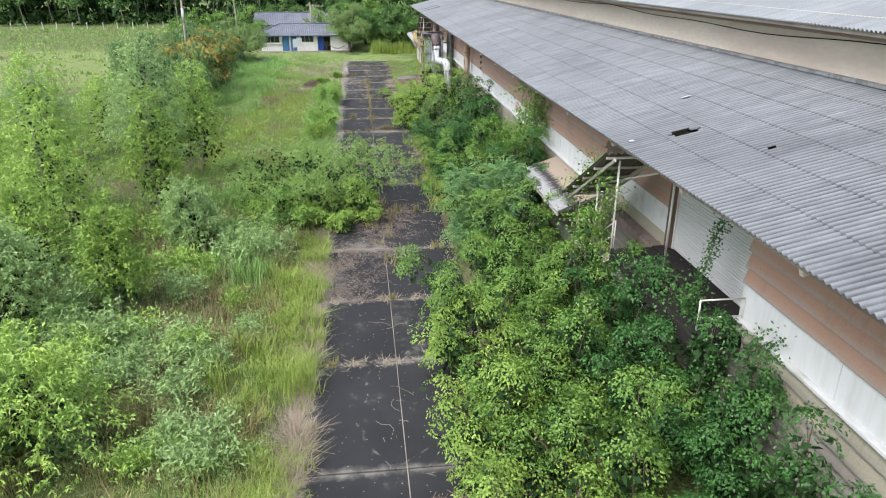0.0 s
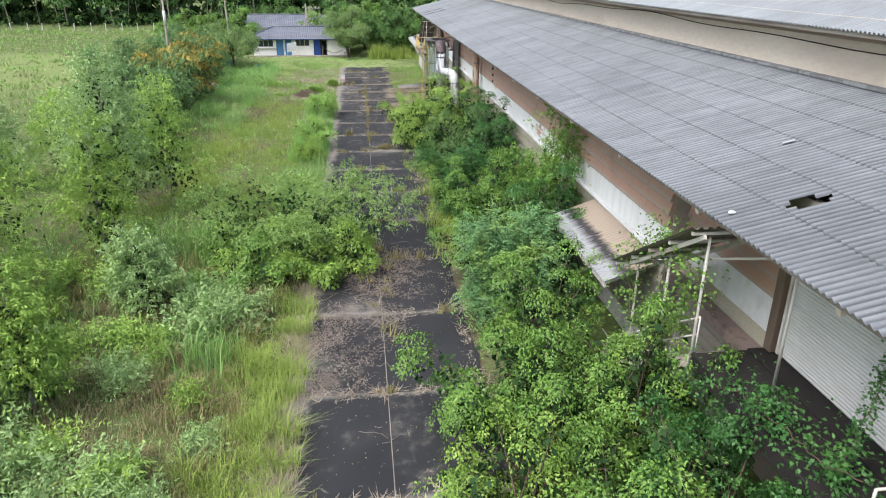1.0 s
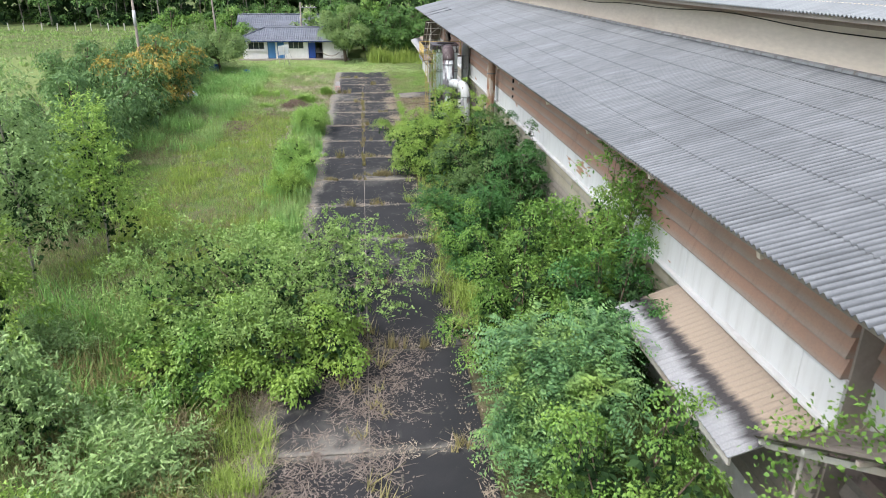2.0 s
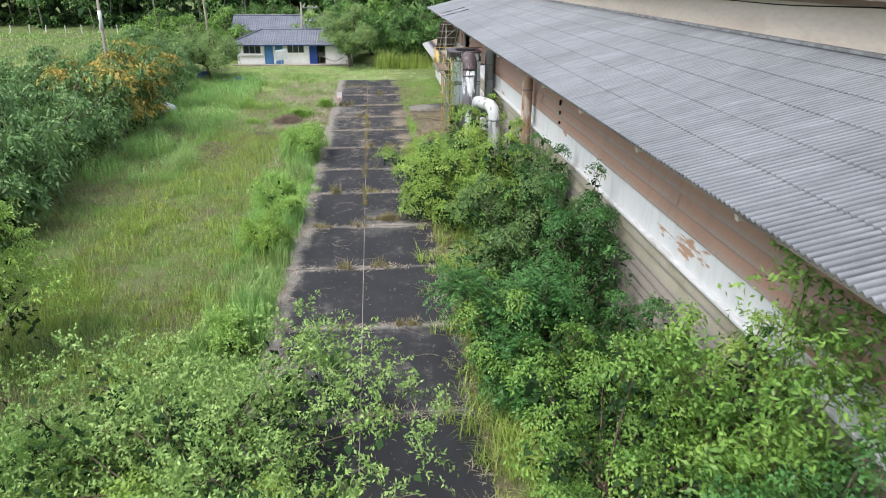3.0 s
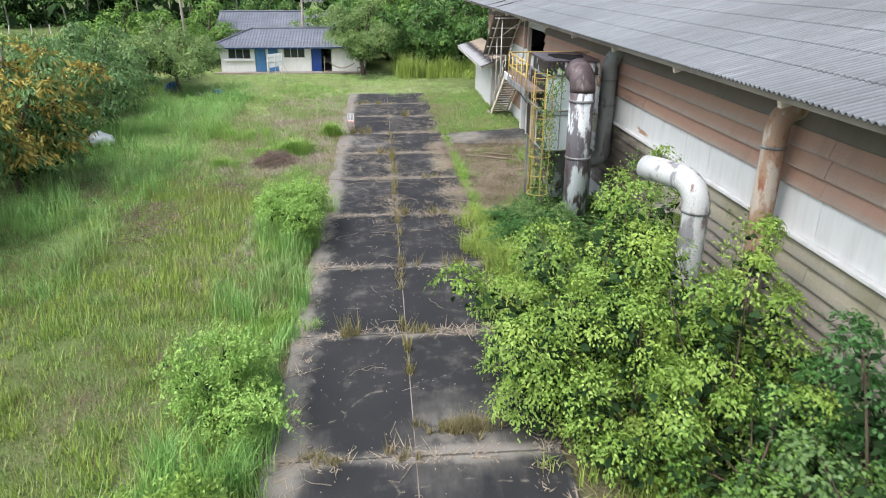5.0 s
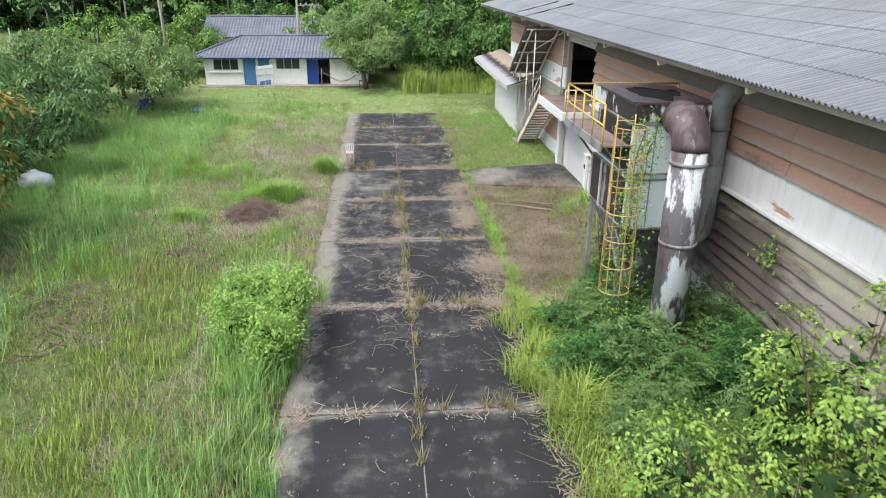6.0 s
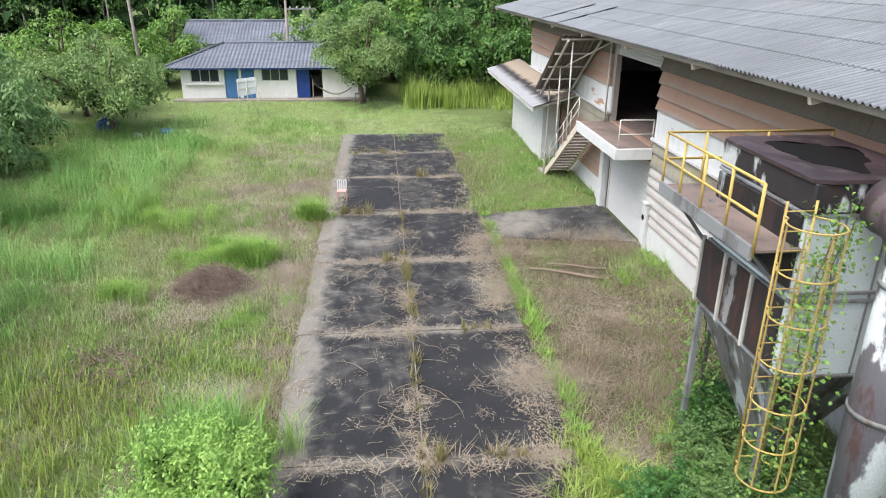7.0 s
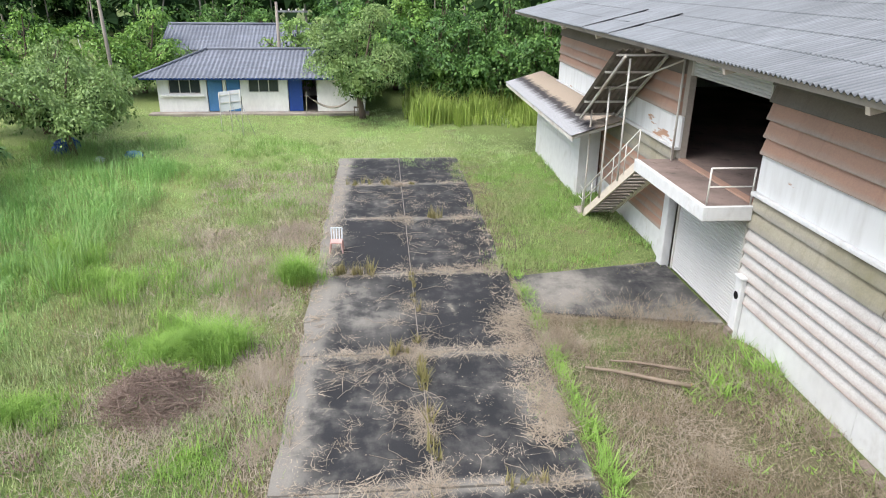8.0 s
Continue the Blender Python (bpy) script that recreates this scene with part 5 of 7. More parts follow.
def white_house():
    X0, X1, Y, D = -16.1, -2.0, 108.6, 7.0
    ob = thing("house", (0, 0, 0), "low white house with blue doors and grey tiled hip roof", "house")
    H = 2.55
    openings = [(-15.35, -13.2, 1.38, 2.34), (-12.8, -11.7, 0.15, 2.35), (-11.5, -10.5, 0.15, 2.35), (-9.98, -7.9, 1.45, 2.4), (-7.3, -6.25, 0.15, 2.3), (-6.25, -5.3, 0.15, 2.3)]
    cur = X0
    for a, b, z0, z1 in openings:
        if a > cur:
            part("front_wall", Geo().box(cur, a, Y, Y + 0.18, 0, H), "house_white", ob)
        if z0 > 0.2:
            part("front_wall", Geo().box(a, b, Y, Y + 0.18, 0, z0), "house_white", ob)
        part("lintel", Geo().box(a, b, Y, Y + 0.18, z1, H), "house_white", ob)
        cur = b
    part("front_wall", Geo().box(cur, X1, Y, Y + 0.18, 0, H), "house_white", ob)
    part("end_wall", Geo().box(X0, X0 + 0.18, Y + 0.18, Y + D, 0, H), "house_white", ob)
    part("end_wall", Geo().box(X1 - 0.18, X1, Y + 0.18, Y + D, 0, H), "house_white", ob)
    part("back_wall", Geo().box(X0, X1, Y + D, Y + D + 0.18, 0, H), "house_white", ob)
    part("room_floor", Geo().box(X0, X1, Y, Y + D, -0.1, 0.12), "concrete", ob)
    part("veranda", Geo().box(X0 - 0.5, X1 + 0.3, Y - 0.9, Y - 0.002, -0.1, 0.14), "concrete", ob, "worn concrete step", bevel=0.02)
    for a, b, mat in ((-12.8, -11.7, "blue_door"), (-11.5, -10.5, "blue_door"), (-7.3, -6.25, "blue_dark")):
        d = part("door", Geo().box(a + 0.05, b - 0.05, Y + 0.05, Y + 0.1, 0.15, 2.3), mat, ob, "blue wooden door", bevel=0.01)
        part("door_handle", Geo().box(b - 0.2, b - 0.14, Y, Y + 0.05, 1.1, 1.2), "duct_grey", d)
    for a, b, z0, z1 in (openings[0], openings[3]):
        w = part("window", Geo().box(a + 0.03, b - 0.03, Y + 0.08, Y + 0.1, z0 + 0.03, z1 - 0.03), "glass", ob, "dark sliding window")
        for i in range(4):
            x = a + (b - a - 0.05) * i / 3
            part("frame", Geo().box(x, x + 0.06, Y + 0.03, Y + 0.079, z0, z1), "rail_white", w)
        for z in (z0, z1 - 0.05):
            part("frame", Geo().box(a, b, Y + 0.02, Y + 0.075, z, z + 0.05), "rail_white", w)
    part("window_sill", Geo().box(-15.8, -12.95, Y - 0.25, Y - 0.002, 1.2, 1.3), "house_white", ob, bevel=0.01)
    part("fascia", Geo().box(X0 - 0.9, X1 + 0.9, Y - 0.72, Y - 0.68, 2.4, 2.52), "blue_dark", ob, "dark blue fascia board")
    g = Geo()
    corrugated_slope(g, X0 - 1.2, X1 + 1.2, Y - 0.8, 2.5, 4.3, 1.5, 4.0, 4.0)
    part("roof", g, "tile", ob, "grey wavy tiled roof")
    for sx in (1, -1):
        xe, xr = (X0 - 1.2, X0 + 2.8) if sx == 1 else (X1 + 1.2, X1 - 2.8)
        part("hip_ridge", Geo().tube([(xe, Y - 0.8, 2.56), (xr, Y + 3.5, 4.06)], 0.09, 8), "tile", ob, smooth=True)
        g = Geo().add([(xe, Y - 0.8, 2.5), (xr, Y + 3.5, 4.0), (xe, Y + 7.8, 2.5)], [(0, 1, 2)])
        part("hip_end", g, "tile", ob)
    part("ridge", Geo().tube([(X0 + 2.8, Y + 3.5, 4.06), (X1 - 2.8, Y + 3.5, 4.06)], 0.1, 8), "tile", ob, smooth=True)
    part("rear_slope", Geo().add([(X0 + 2.8, Y + 3.5, 4.0), (X1 - 2.8, Y + 3.5, 4.0), (X1 + 1.2, Y + 7.8, 2.5), (X0 - 1.2, Y + 7.8, 2.5)], [(0, 1, 2, 3)]), "tile", ob)
    return ob


white_house()


def rear_house():
    ob = thing("house", (-12.0, 121.0, 0), "second house with sagging grey tiled roof among trees", "house")
    part("wall", Geo().box(-5.5, 6.0, -2.6, 3.0, -0.1, 3.4), "house_white", ob)
    g = Geo()
    corrugated_slope(g, -6.4, 6.8, -3.2, 3.4, 3.4, 1.75, 0.0, 0.0)
    part("roof", g, "tile", ob)
    part("rear_slope", Geo().add([(-6.4, 0.2, 5.15), (6.8, 0.2, 5.15), (6.8, 3.6, 3.4), (-6.4, 3.6, 3.4)], [(0, 1, 2, 3)]), "tile", ob)
    part("ridge", Geo().tube([(-6.4, 0.2, 5.22), (6.8, 0.2, 5.22)], 0.1, 8), "tile", ob, smooth=True)
    return ob


rear_house()

# ---- shrubs and trees ----
SHRUB = "dense green shrub with small glossy leaves"
# beside the factory wall, from near to far
ROW = [
    # x, y, r, h, leaf
    (2.4, 8.8, 2.4, 3.0, "leaf_yellow"), (4.6, 6.2, 2.8, 3.6, "leaf_bush"), (7.0, 8.2, 2.0, 4.4, "leaf_deep"), (4.6, 10.4, 2.9, 4.0, "leaf_bush"),
    (6.5, 11.4, 1.9, 4.3, "leaf_deep"), (6.4, 15.2, 1.8, 4.6, "leaf_bush"), (2.8, 12.8, 2.2, 3.2, "leaf_yellow"), (3.4, 16.2, 2.6, 3.6, "leaf_bush"), (5.3, 15.0, 2.2, 3.8, "leaf_bush"), (5.0, 19.6, 2.3, 4.3, "leaf_bush"),
    (2.2, 4.6, 2.2, 2.8, "leaf_yellow"), (7.2, 4.2, 1.9, 4.2, "leaf_deep"), (7.5, 6.4, 1.5, 4.3, "leaf_deep"),
    (5.6, 29.8, 2.5, 4.2, "leaf_bush"), (4.6, 27.6, 1.9, 3.4, "leaf_bush"), (7.2, 32.2, 1.5, 3.6, "leaf_bush"), (6.6, 25.4, 1.8, 4.6, "leaf_deep"), (6.9, 38.0, 1.8, 4.0, "leaf_deep"), (5.8, 42.0, 2.7, 4.6, "leaf_olive"), (7.4, 39.8, 1.5, 4.6, "leaf_deep"), (4.3, 51.3, 3.7, 4.4, "leaf_yellow"),
    (7.2, 45.2, 1.5, 4.4, "leaf_deep"), (4.3, 48.6, 2.0, 2.8, "leaf_yellow"), (6.5, 50.0, 1.7, 4.1, "leaf_yellow"), (7.6, 49.8, 1.2, 2.9, "leaf_yellow"), (7.3, 47.6, 1.5, 2.9, "leaf_deep"), (5.8, 48.4, 1.7, 3.9, "leaf_yellow"), (7.4, 43.4, 1.4, 3.2, "leaf_deep"), (5.9, 46.4, 1.7, 2.5, "leaf_bush"), (7.3, 30.0, 1.5, 4.6, "leaf_yellow"), (7.3, 34.6, 1.6, 2.7, "leaf_deep"), (6.3, 37.0, 1.6, 2.6, "leaf_deep"), (6.2, 33.2, 1.5, 2.4, "leaf_bush"), (7.2, 26.6, 1.4, 4.3, "leaf_deep"), (6.5, 54.6, 1.8, 4.4, "leaf_yellow"), (4.6, 35.2, 2.0, 2.8, "leaf_bush"), (4.9, 41.0, 1.25, 2.2, "leaf_olive"), (4.9, 38.6, 1.2, 2.0, "leaf_bush"),
]
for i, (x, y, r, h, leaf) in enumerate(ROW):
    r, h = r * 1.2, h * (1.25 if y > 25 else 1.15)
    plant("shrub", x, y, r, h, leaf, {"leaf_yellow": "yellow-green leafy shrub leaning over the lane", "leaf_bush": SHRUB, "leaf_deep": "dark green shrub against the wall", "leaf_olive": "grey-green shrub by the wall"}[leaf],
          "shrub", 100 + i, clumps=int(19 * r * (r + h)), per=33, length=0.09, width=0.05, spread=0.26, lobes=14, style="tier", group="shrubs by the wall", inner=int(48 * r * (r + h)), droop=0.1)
plant("tree", 4.7, 23.2, 2.4, 4.3, "leaf_blue", "small tree with flat feathery blue-green foliage", "tree", 130, clumps=230, per=8, length=0.13, width=0.055, spread=0.38, style="frond", lobes=8, trunks=1, base_r=0.07, flat=0.45, bare=0.5)
plant("tree", 4.9, 35.8, 2.2, 3.8, "leaf_deep", "feathery dark green sapling tree", "tree", 131, clumps=210, per=8, length=0.13, width=0.05, spread=0.36, style="frond", lobes=8, trunks=1, base_r=0.06, flat=0.6)
plant("tree", 7.2, 28.4, 2.1, 7.2, "leaf_bush", "slender sparse tree reaching the eave", "tree", 132, clumps=820, per=16, length=0.15, width=0.06, spread=0.2, style="spray", lobes=10, trunks=2, base_r=0.05, flat=1.0, bare=0.4)
for i, (x, y, r, h) in enumerate(((7.1, 59.0, 1.5, 2.0), (5.7, 59.4, 1.4, 1.5), (7.2, 56.6, 1.4, 2.2), (6.4, 65.2, 0.8, 0.9), (5.0, 57.4, 1.2, 1.3), (7.9, 60.8, 0.9, 1.6), (4.6, 60.2, 0.9, 1.0), (5.4, 62.4, 1.0, 1.1), (6.6, 62.8, 1.0, 1.2), (4.4, 62.6, 0.7, 0.7), (6.2, 64.2, 0.9, 1.0), (7.6, 62.4, 0.9, 1.3), (6.0, 60.9, 0.9, 1.1))):
    plant("shrub", x, y, r * 1.1, h * 1.15, "leaf_olive" if i % 3 else "leaf_deep", "low leafy shrub at the foot of the ducts", "shrub", 140 + i, clumps=90, per=5, length=0.1, width=0.042, spread=0.26, style="frond", lobes=6, base_r=0.02, trunks=3, inner=90)
M["leaf_arch"] = leaf_mat("arching_shrub_leaf", (0.095, 0.186, 0.047), (0.229, 0.373, 0.099), (0.404, 0.545, 0.185), (0.457, 0.603, 0.212))
# the arching shrub that hangs over the lane
plant("arching_shrub", -4.0, 31.4, 4.8, 3.9, "leaf_arch", "wide arching shrub with drooping branches over the lane", "shrub", 150, clumps=1800, per=22, length=0.115, width=0.048, spread=0.2, style="spray", lobes=20, trunks=4, base_r=0.045, flat=0.6, inner=1500,
      more=[(4.2, 1.0, 2.3, 1.0, 0.8, 0.35), (5.1, 0.2, 2.0, 0.9, 0.7, 0.3), (4.6, -1.2, 2.2, 0.9, 0.8, 0.3), (3.6, 2.6, 2.5, 0.9, 0.9, 0.4), (3.9, -2.4, 1.9, 0.9, 0.8, 0.3), (2.6, 3.8, 2.4, 0.8, 0.8, 0.4)])
plant("arching_shrub", -4.6, 29.6, 3.2, 2.3, "leaf_yellow", "light green undergrowth of the arching shrub", "shrub", 151, clumps=460, per=26, length=0.12, width=0.065, spread=0.27, inner=600, style="tier", lobes=12, trunks=3, base_r=0.04, flat=0.6)
plant("arching_shrub", -1.5, 28.3, 2.5, 2.5, "leaf_yellow", "lime green undergrowth spilling onto the lane", "shrub", 152, clumps=380, per=28, length=0.11, width=0.065, spread=0.26, style="tier", inner=450, lobes=14, trunks=3, base_r=0.03, flat=0.6)
plant("arching_shrub", -5.2, 27.6, 2.7, 2.5, "leaf_bush", "dense undergrowth beside the arching shrub", "shrub", 153, clumps=380, per=28, length=0.11, width=0.065, spread=0.26, style="tier", inner=450, lobes=14, trunks=3, base_r=0.03, flat=0.6)
# weeds along the lane's far edge
for i, (x, y, r, h, leaf) in enumerate(((-3.6, 62.0, 1.6, 2.2, "leaf_weed"), (-4.3, 63.4, 1.1, 1.8, "leaf_weed"), (-3.9, 50.8, 1.5, 2.3, "leaf_weed"), (-4.0, 46.6, 1.15, 1.6, "leaf_yellow"), (-4.0, 38.2, 0.7, 1.3, "leaf_weed"))):
    plant("weed_bush", x, y, r, h, leaf, "bright green weedy bush beside the lane", "shrub", 160 + i, clumps=int(430 * r), per=22, length=0.09, width=0.04, spread=0.13, style="spray", lobes=9, base_r=0.018, trunks=4, group="weeds along the lane", inner=int(60 * r))
# saplings on the waste ground
SAP = [(-10.1, 18.8, 1.0, 4.6), (-14.6, 25.0, 1.7, 7.0), (-11.1, 28.7, 1.5, 7.0), (-13.0, 35.8, 2.5, 8.9), (-11.0, 38.2, 2.1, 6.9), (-16.6, 30.5, 2.3, 8.4), (-15.6, 41.5, 2.4, 5.6), (-18.5, 26.0, 2.4, 8.6),
       (-9.9, 10.4, 2.2, 3.4), (-13.2, 17.0, 1.8, 4.6), (-18.5, 18.5, 2.2, 6.4), (-14.0, 21.2, 1.6, 5.0), (-8.8, 25.0, 1.2, 3.2), (-21.5, 33.5, 2.6, 7.4), (-12.2, 6.4, 1.8, 3.6), (-22.0, 42.0, 2.6, 6.0), (-18.6, 45.5, 2.4, 5.0), (-20.5, 22.0, 2.4, 7.5)]
for i, (x, y, r, h) in enumerate(SAP):
    leaf = "leaf_yellow" if i in (0, 2) else "leaf_willow" if i % 3 else "leaf_grey"
    rng = np.random.default_rng(900 + i)
    shp = []
    for k in range(9):
        t = k / 8
        s = r * (0.74 - 0.4 * t) * rng.uniform(0.8, 1.15)
        a = k * 2.4
        shp.append((math.cos(a) * r * 0.42 * (1 - t), math.sin(a) * r * 0.42 * (1 - t), h * (0.3 + 0.62 * t), s, s, s * 1.0))
    plant("sapling", x, y, r, h, leaf, "slim light green sapling with hanging narrow leaves", "tree", 200 + i, clumps=int(190 * r + 100), per=22, length=0.155, width=0.048, spread=0.18, style="spray", shape=shp, inner=int(190 * r), trunks=1,
          base_r=0.05, droop=0.6, group="saplings on the waste ground", bare=0.7, trunk="trunk_pale")
HERBS = []
for i, (r, h, leaf) in enumerate(((1.0, 1.5, "leaf_grey"), (0.8, 1.2, "leaf_grey"), (0.7, 1.3, "leaf_willow"), (1.2, 1.8, "leaf_grey"), (0.6, 1.0, "leaf_yellow"))):
    HERBS.append(plant("tall_herb", -6.6 - i * 1.7, 12.6 + i * 1.3, r, h, leaf, "tall grey-green herb with narrow leaves" if leaf == "leaf_grey" else "tall light green herb with narrow leaves", "weed", 240 + i, clumps=int(150 * r), per=12, length=0.17, width=0.05,
                       spread=0.2, style="spray", lobes=9, base_r=0.012, trunks=5, group="herbs on the waste ground", flat=1.1))
_hr = np.random.default_rng(41)
for i in range(62):
    x, y = _hr.uniform(-15, -5.0), _hr.uniform(5, 30)
    if y > 26 and x > -9:
        continue
    k = HERBS[int(_hr.integers(0, 5))]
    copy_thing(k, pose(x, y, -0.03, _hr.normal(0, 4), _hr.normal(0, 4), _hr.uniform(0, 360)) @ Matrix.Scale(_hr.uniform(0.7, 1.15), 4))
# mango row on the far side of the field
MANGO = [(-17.6, 54.2, 4.8, 6.0, 0), (-17.8, 61.4, 4.8, 6.2, 0), (-16.9, 69.0, 4.8, 7.2, 1), (-18.8, 78.6, 4.8, 6.6, 0), (-20.0, 87.0, 5.0, 6.4, 0), (-16.8, 96.2, 4.7, 5.7, 2), (-21.0, 102.5, 5.0, 6.0, 2), (-23.5, 71.0, 4.4, 6.4, 0), (-24.2, 94.0, 4.8, 6.2, 0), (-17.0, 48.6, 3.2, 4.6, 0)]
for i, (x, y, r, h, k) in enumerate(MANGO):
    plant("mango_tree", x, y, r, h, "leaf_mango" if k != 2 else "leaf_tamarind", "round mango tree with orange young leaves" if k == 1 else "broad dark green tree with hanging leaves", "tree", 300 + i, clumps=820 if k != 2 else 900, per=15 if k != 2 else 20, length=0.3 if k != 2 else 0.2, width=0.1,
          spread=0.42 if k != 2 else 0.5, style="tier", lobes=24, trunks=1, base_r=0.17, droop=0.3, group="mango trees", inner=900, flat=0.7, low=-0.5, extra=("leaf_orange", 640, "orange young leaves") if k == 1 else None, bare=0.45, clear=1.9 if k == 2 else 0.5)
# trees round the house
BACK = [(-2.1, 106.6, 4.6, 7.8, "leaf_tamarind"), (3.2, 113.0, 4.5, 8.5, "leaf_far"), (8.6, 116.0, 4.8, 8.8, "leaf_far"), (-20.0, 118.0, 5.0, 7.0, "leaf_bush"), (-7.2, 117.0, 3.6, 6.2, "leaf_arch"), (-26.5, 113.0, 5.0, 7.0, "leaf_bush"), (14.0, 120.0, 5.0, 9.0, "leaf_far"), (0.5, 119.0, 4.6, 8.0, "leaf_bush"), (-14.0, 129.0, 5.5, 8.0, "leaf_far"), (-3.0, 127.0, 5.5, 9.0, "leaf_far"), (5.6, 111.0, 3.6, 6.4, "leaf_far"), (10.8, 110.0, 3.8, 6.8, "leaf_far")]
for i, (x, y, r, h, leaf) in enumerate(BACK):
    plant("tree", x, y, r, h, leaf, "large spreading tree beside the white house" if i == 0 else "dense green tree behind the house", "tree", 330 + i, clumps=1250 if i == 0 else 640, per=20 if i == 0 else 15, length=0.17 if i == 0 else 0.3, width=0.09 if i == 0 else 0.15, spread=0.42 if i == 0 else 0.52, lobes=18, trunks=1, base_r=0.22, flat=0.7, inner=900, style="tier", bare=0.35, clear=1.6 if i == 0 else 0.6)


def woodland():
    """The wood that closes the view: many stems and leaf masses."""
    rng = np.random.default_rng(77)
    pts = []
    for _ in range(150):
        x = rng.uniform(-130, 70)
        front = 128 if x > -24 else 168
        y = front + rng.uniform(0, 26)
        pts.append((x, y))
    for _ in range(26):
        pts.append((rng.uniform(11, 60), rng.uniform(104, 128)))
    g = Geo()
    lobes = []
    for x, y in pts:
        h = rng.uniform(8, 13)
        lx, ly = rng.normal(0, 0.7, 2)
        g.tube([(x, y, -0.2), (x + lx * 0.4, y + ly * 0.4, h * 0.5), (x + lx, y + ly, h)], [rng.uniform(0.12, 0.24), 0.11, 0.04], 6, False)
        for _ in range(5):
            s = rng.uniform(1.5, 2.8)
            lobes.append((x + rng.normal(0, 1.8), y + rng.normal(0, 1.8), h * rng.uniform(0.45, 1.0), s, s, s * 0.7))
        for _ in range(2):
            s = rng.uniform(1.4, 2.6)
            lobes.append((x + rng.normal(0, 2), y - rng.uniform(0, 3), s * 0.6, s, s, s * 0.8))
    tagged(part("woodland_stems", g, "trunk_pale", smooth=True), "pale stems of the distant wood", "trees", kind="stuff")
    me = crown_mesh(rng, "woodland_leaves", lobes, 11000, 9, 0.58, 0.31, 0.9, 0.2, -0.45, 0.6, "tier")
    tagged(part("woodland_leaves", me, "leaf_far"), "dense foliage of the distant wood", "trees", kind="stuff")
    # big near-black leaves behind the foliage imitate the wood's shaded depth
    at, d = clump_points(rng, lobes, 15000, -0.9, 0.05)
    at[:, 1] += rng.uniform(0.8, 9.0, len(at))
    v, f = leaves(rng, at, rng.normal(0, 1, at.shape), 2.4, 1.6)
    tagged(part("woodland_undergrowth", mesh_np("woodland_undergrowth", v, f), "leaf_inner"), "leaves coloured dark for the shade deep in the wood", "trees", kind="stuff")


woodland()


# ---- grass ----
def scatter(rng, x0, x1, y0, y1, n, patch=0.3, mask=None, fade=1.5):
    x, y = rng.uniform(x0 - fade * 0.5, x1, n), rng.uniform(y0 - fade * 0.5, y1 + fade * 0.5, n)
    c = []
    for a, b in zip(x, y):
        w = 1.3 * noise.noise(Vector((a * 0.6, b * 0.6, 9.1)))
        d = min(a - x0 + fade * 0.5, b - y0 + fade * 0.5, y1 + fade * 0.5 - b) / fade + w * 0.5
        v = noise.noise(Vector((a * patch, b * patch, 4.2)))
        if v > rng.uniform(-0.7, 0.25) and rng.random() < d and (mask is None or mask(a, b)):
            c.append((a, b, ground_z(a, b) - 0.02))
    return np.array(c)


def off_pile(a, b):
    return (a + 6.25) ** 2 + (b - 73.3) ** 2 > 1.3


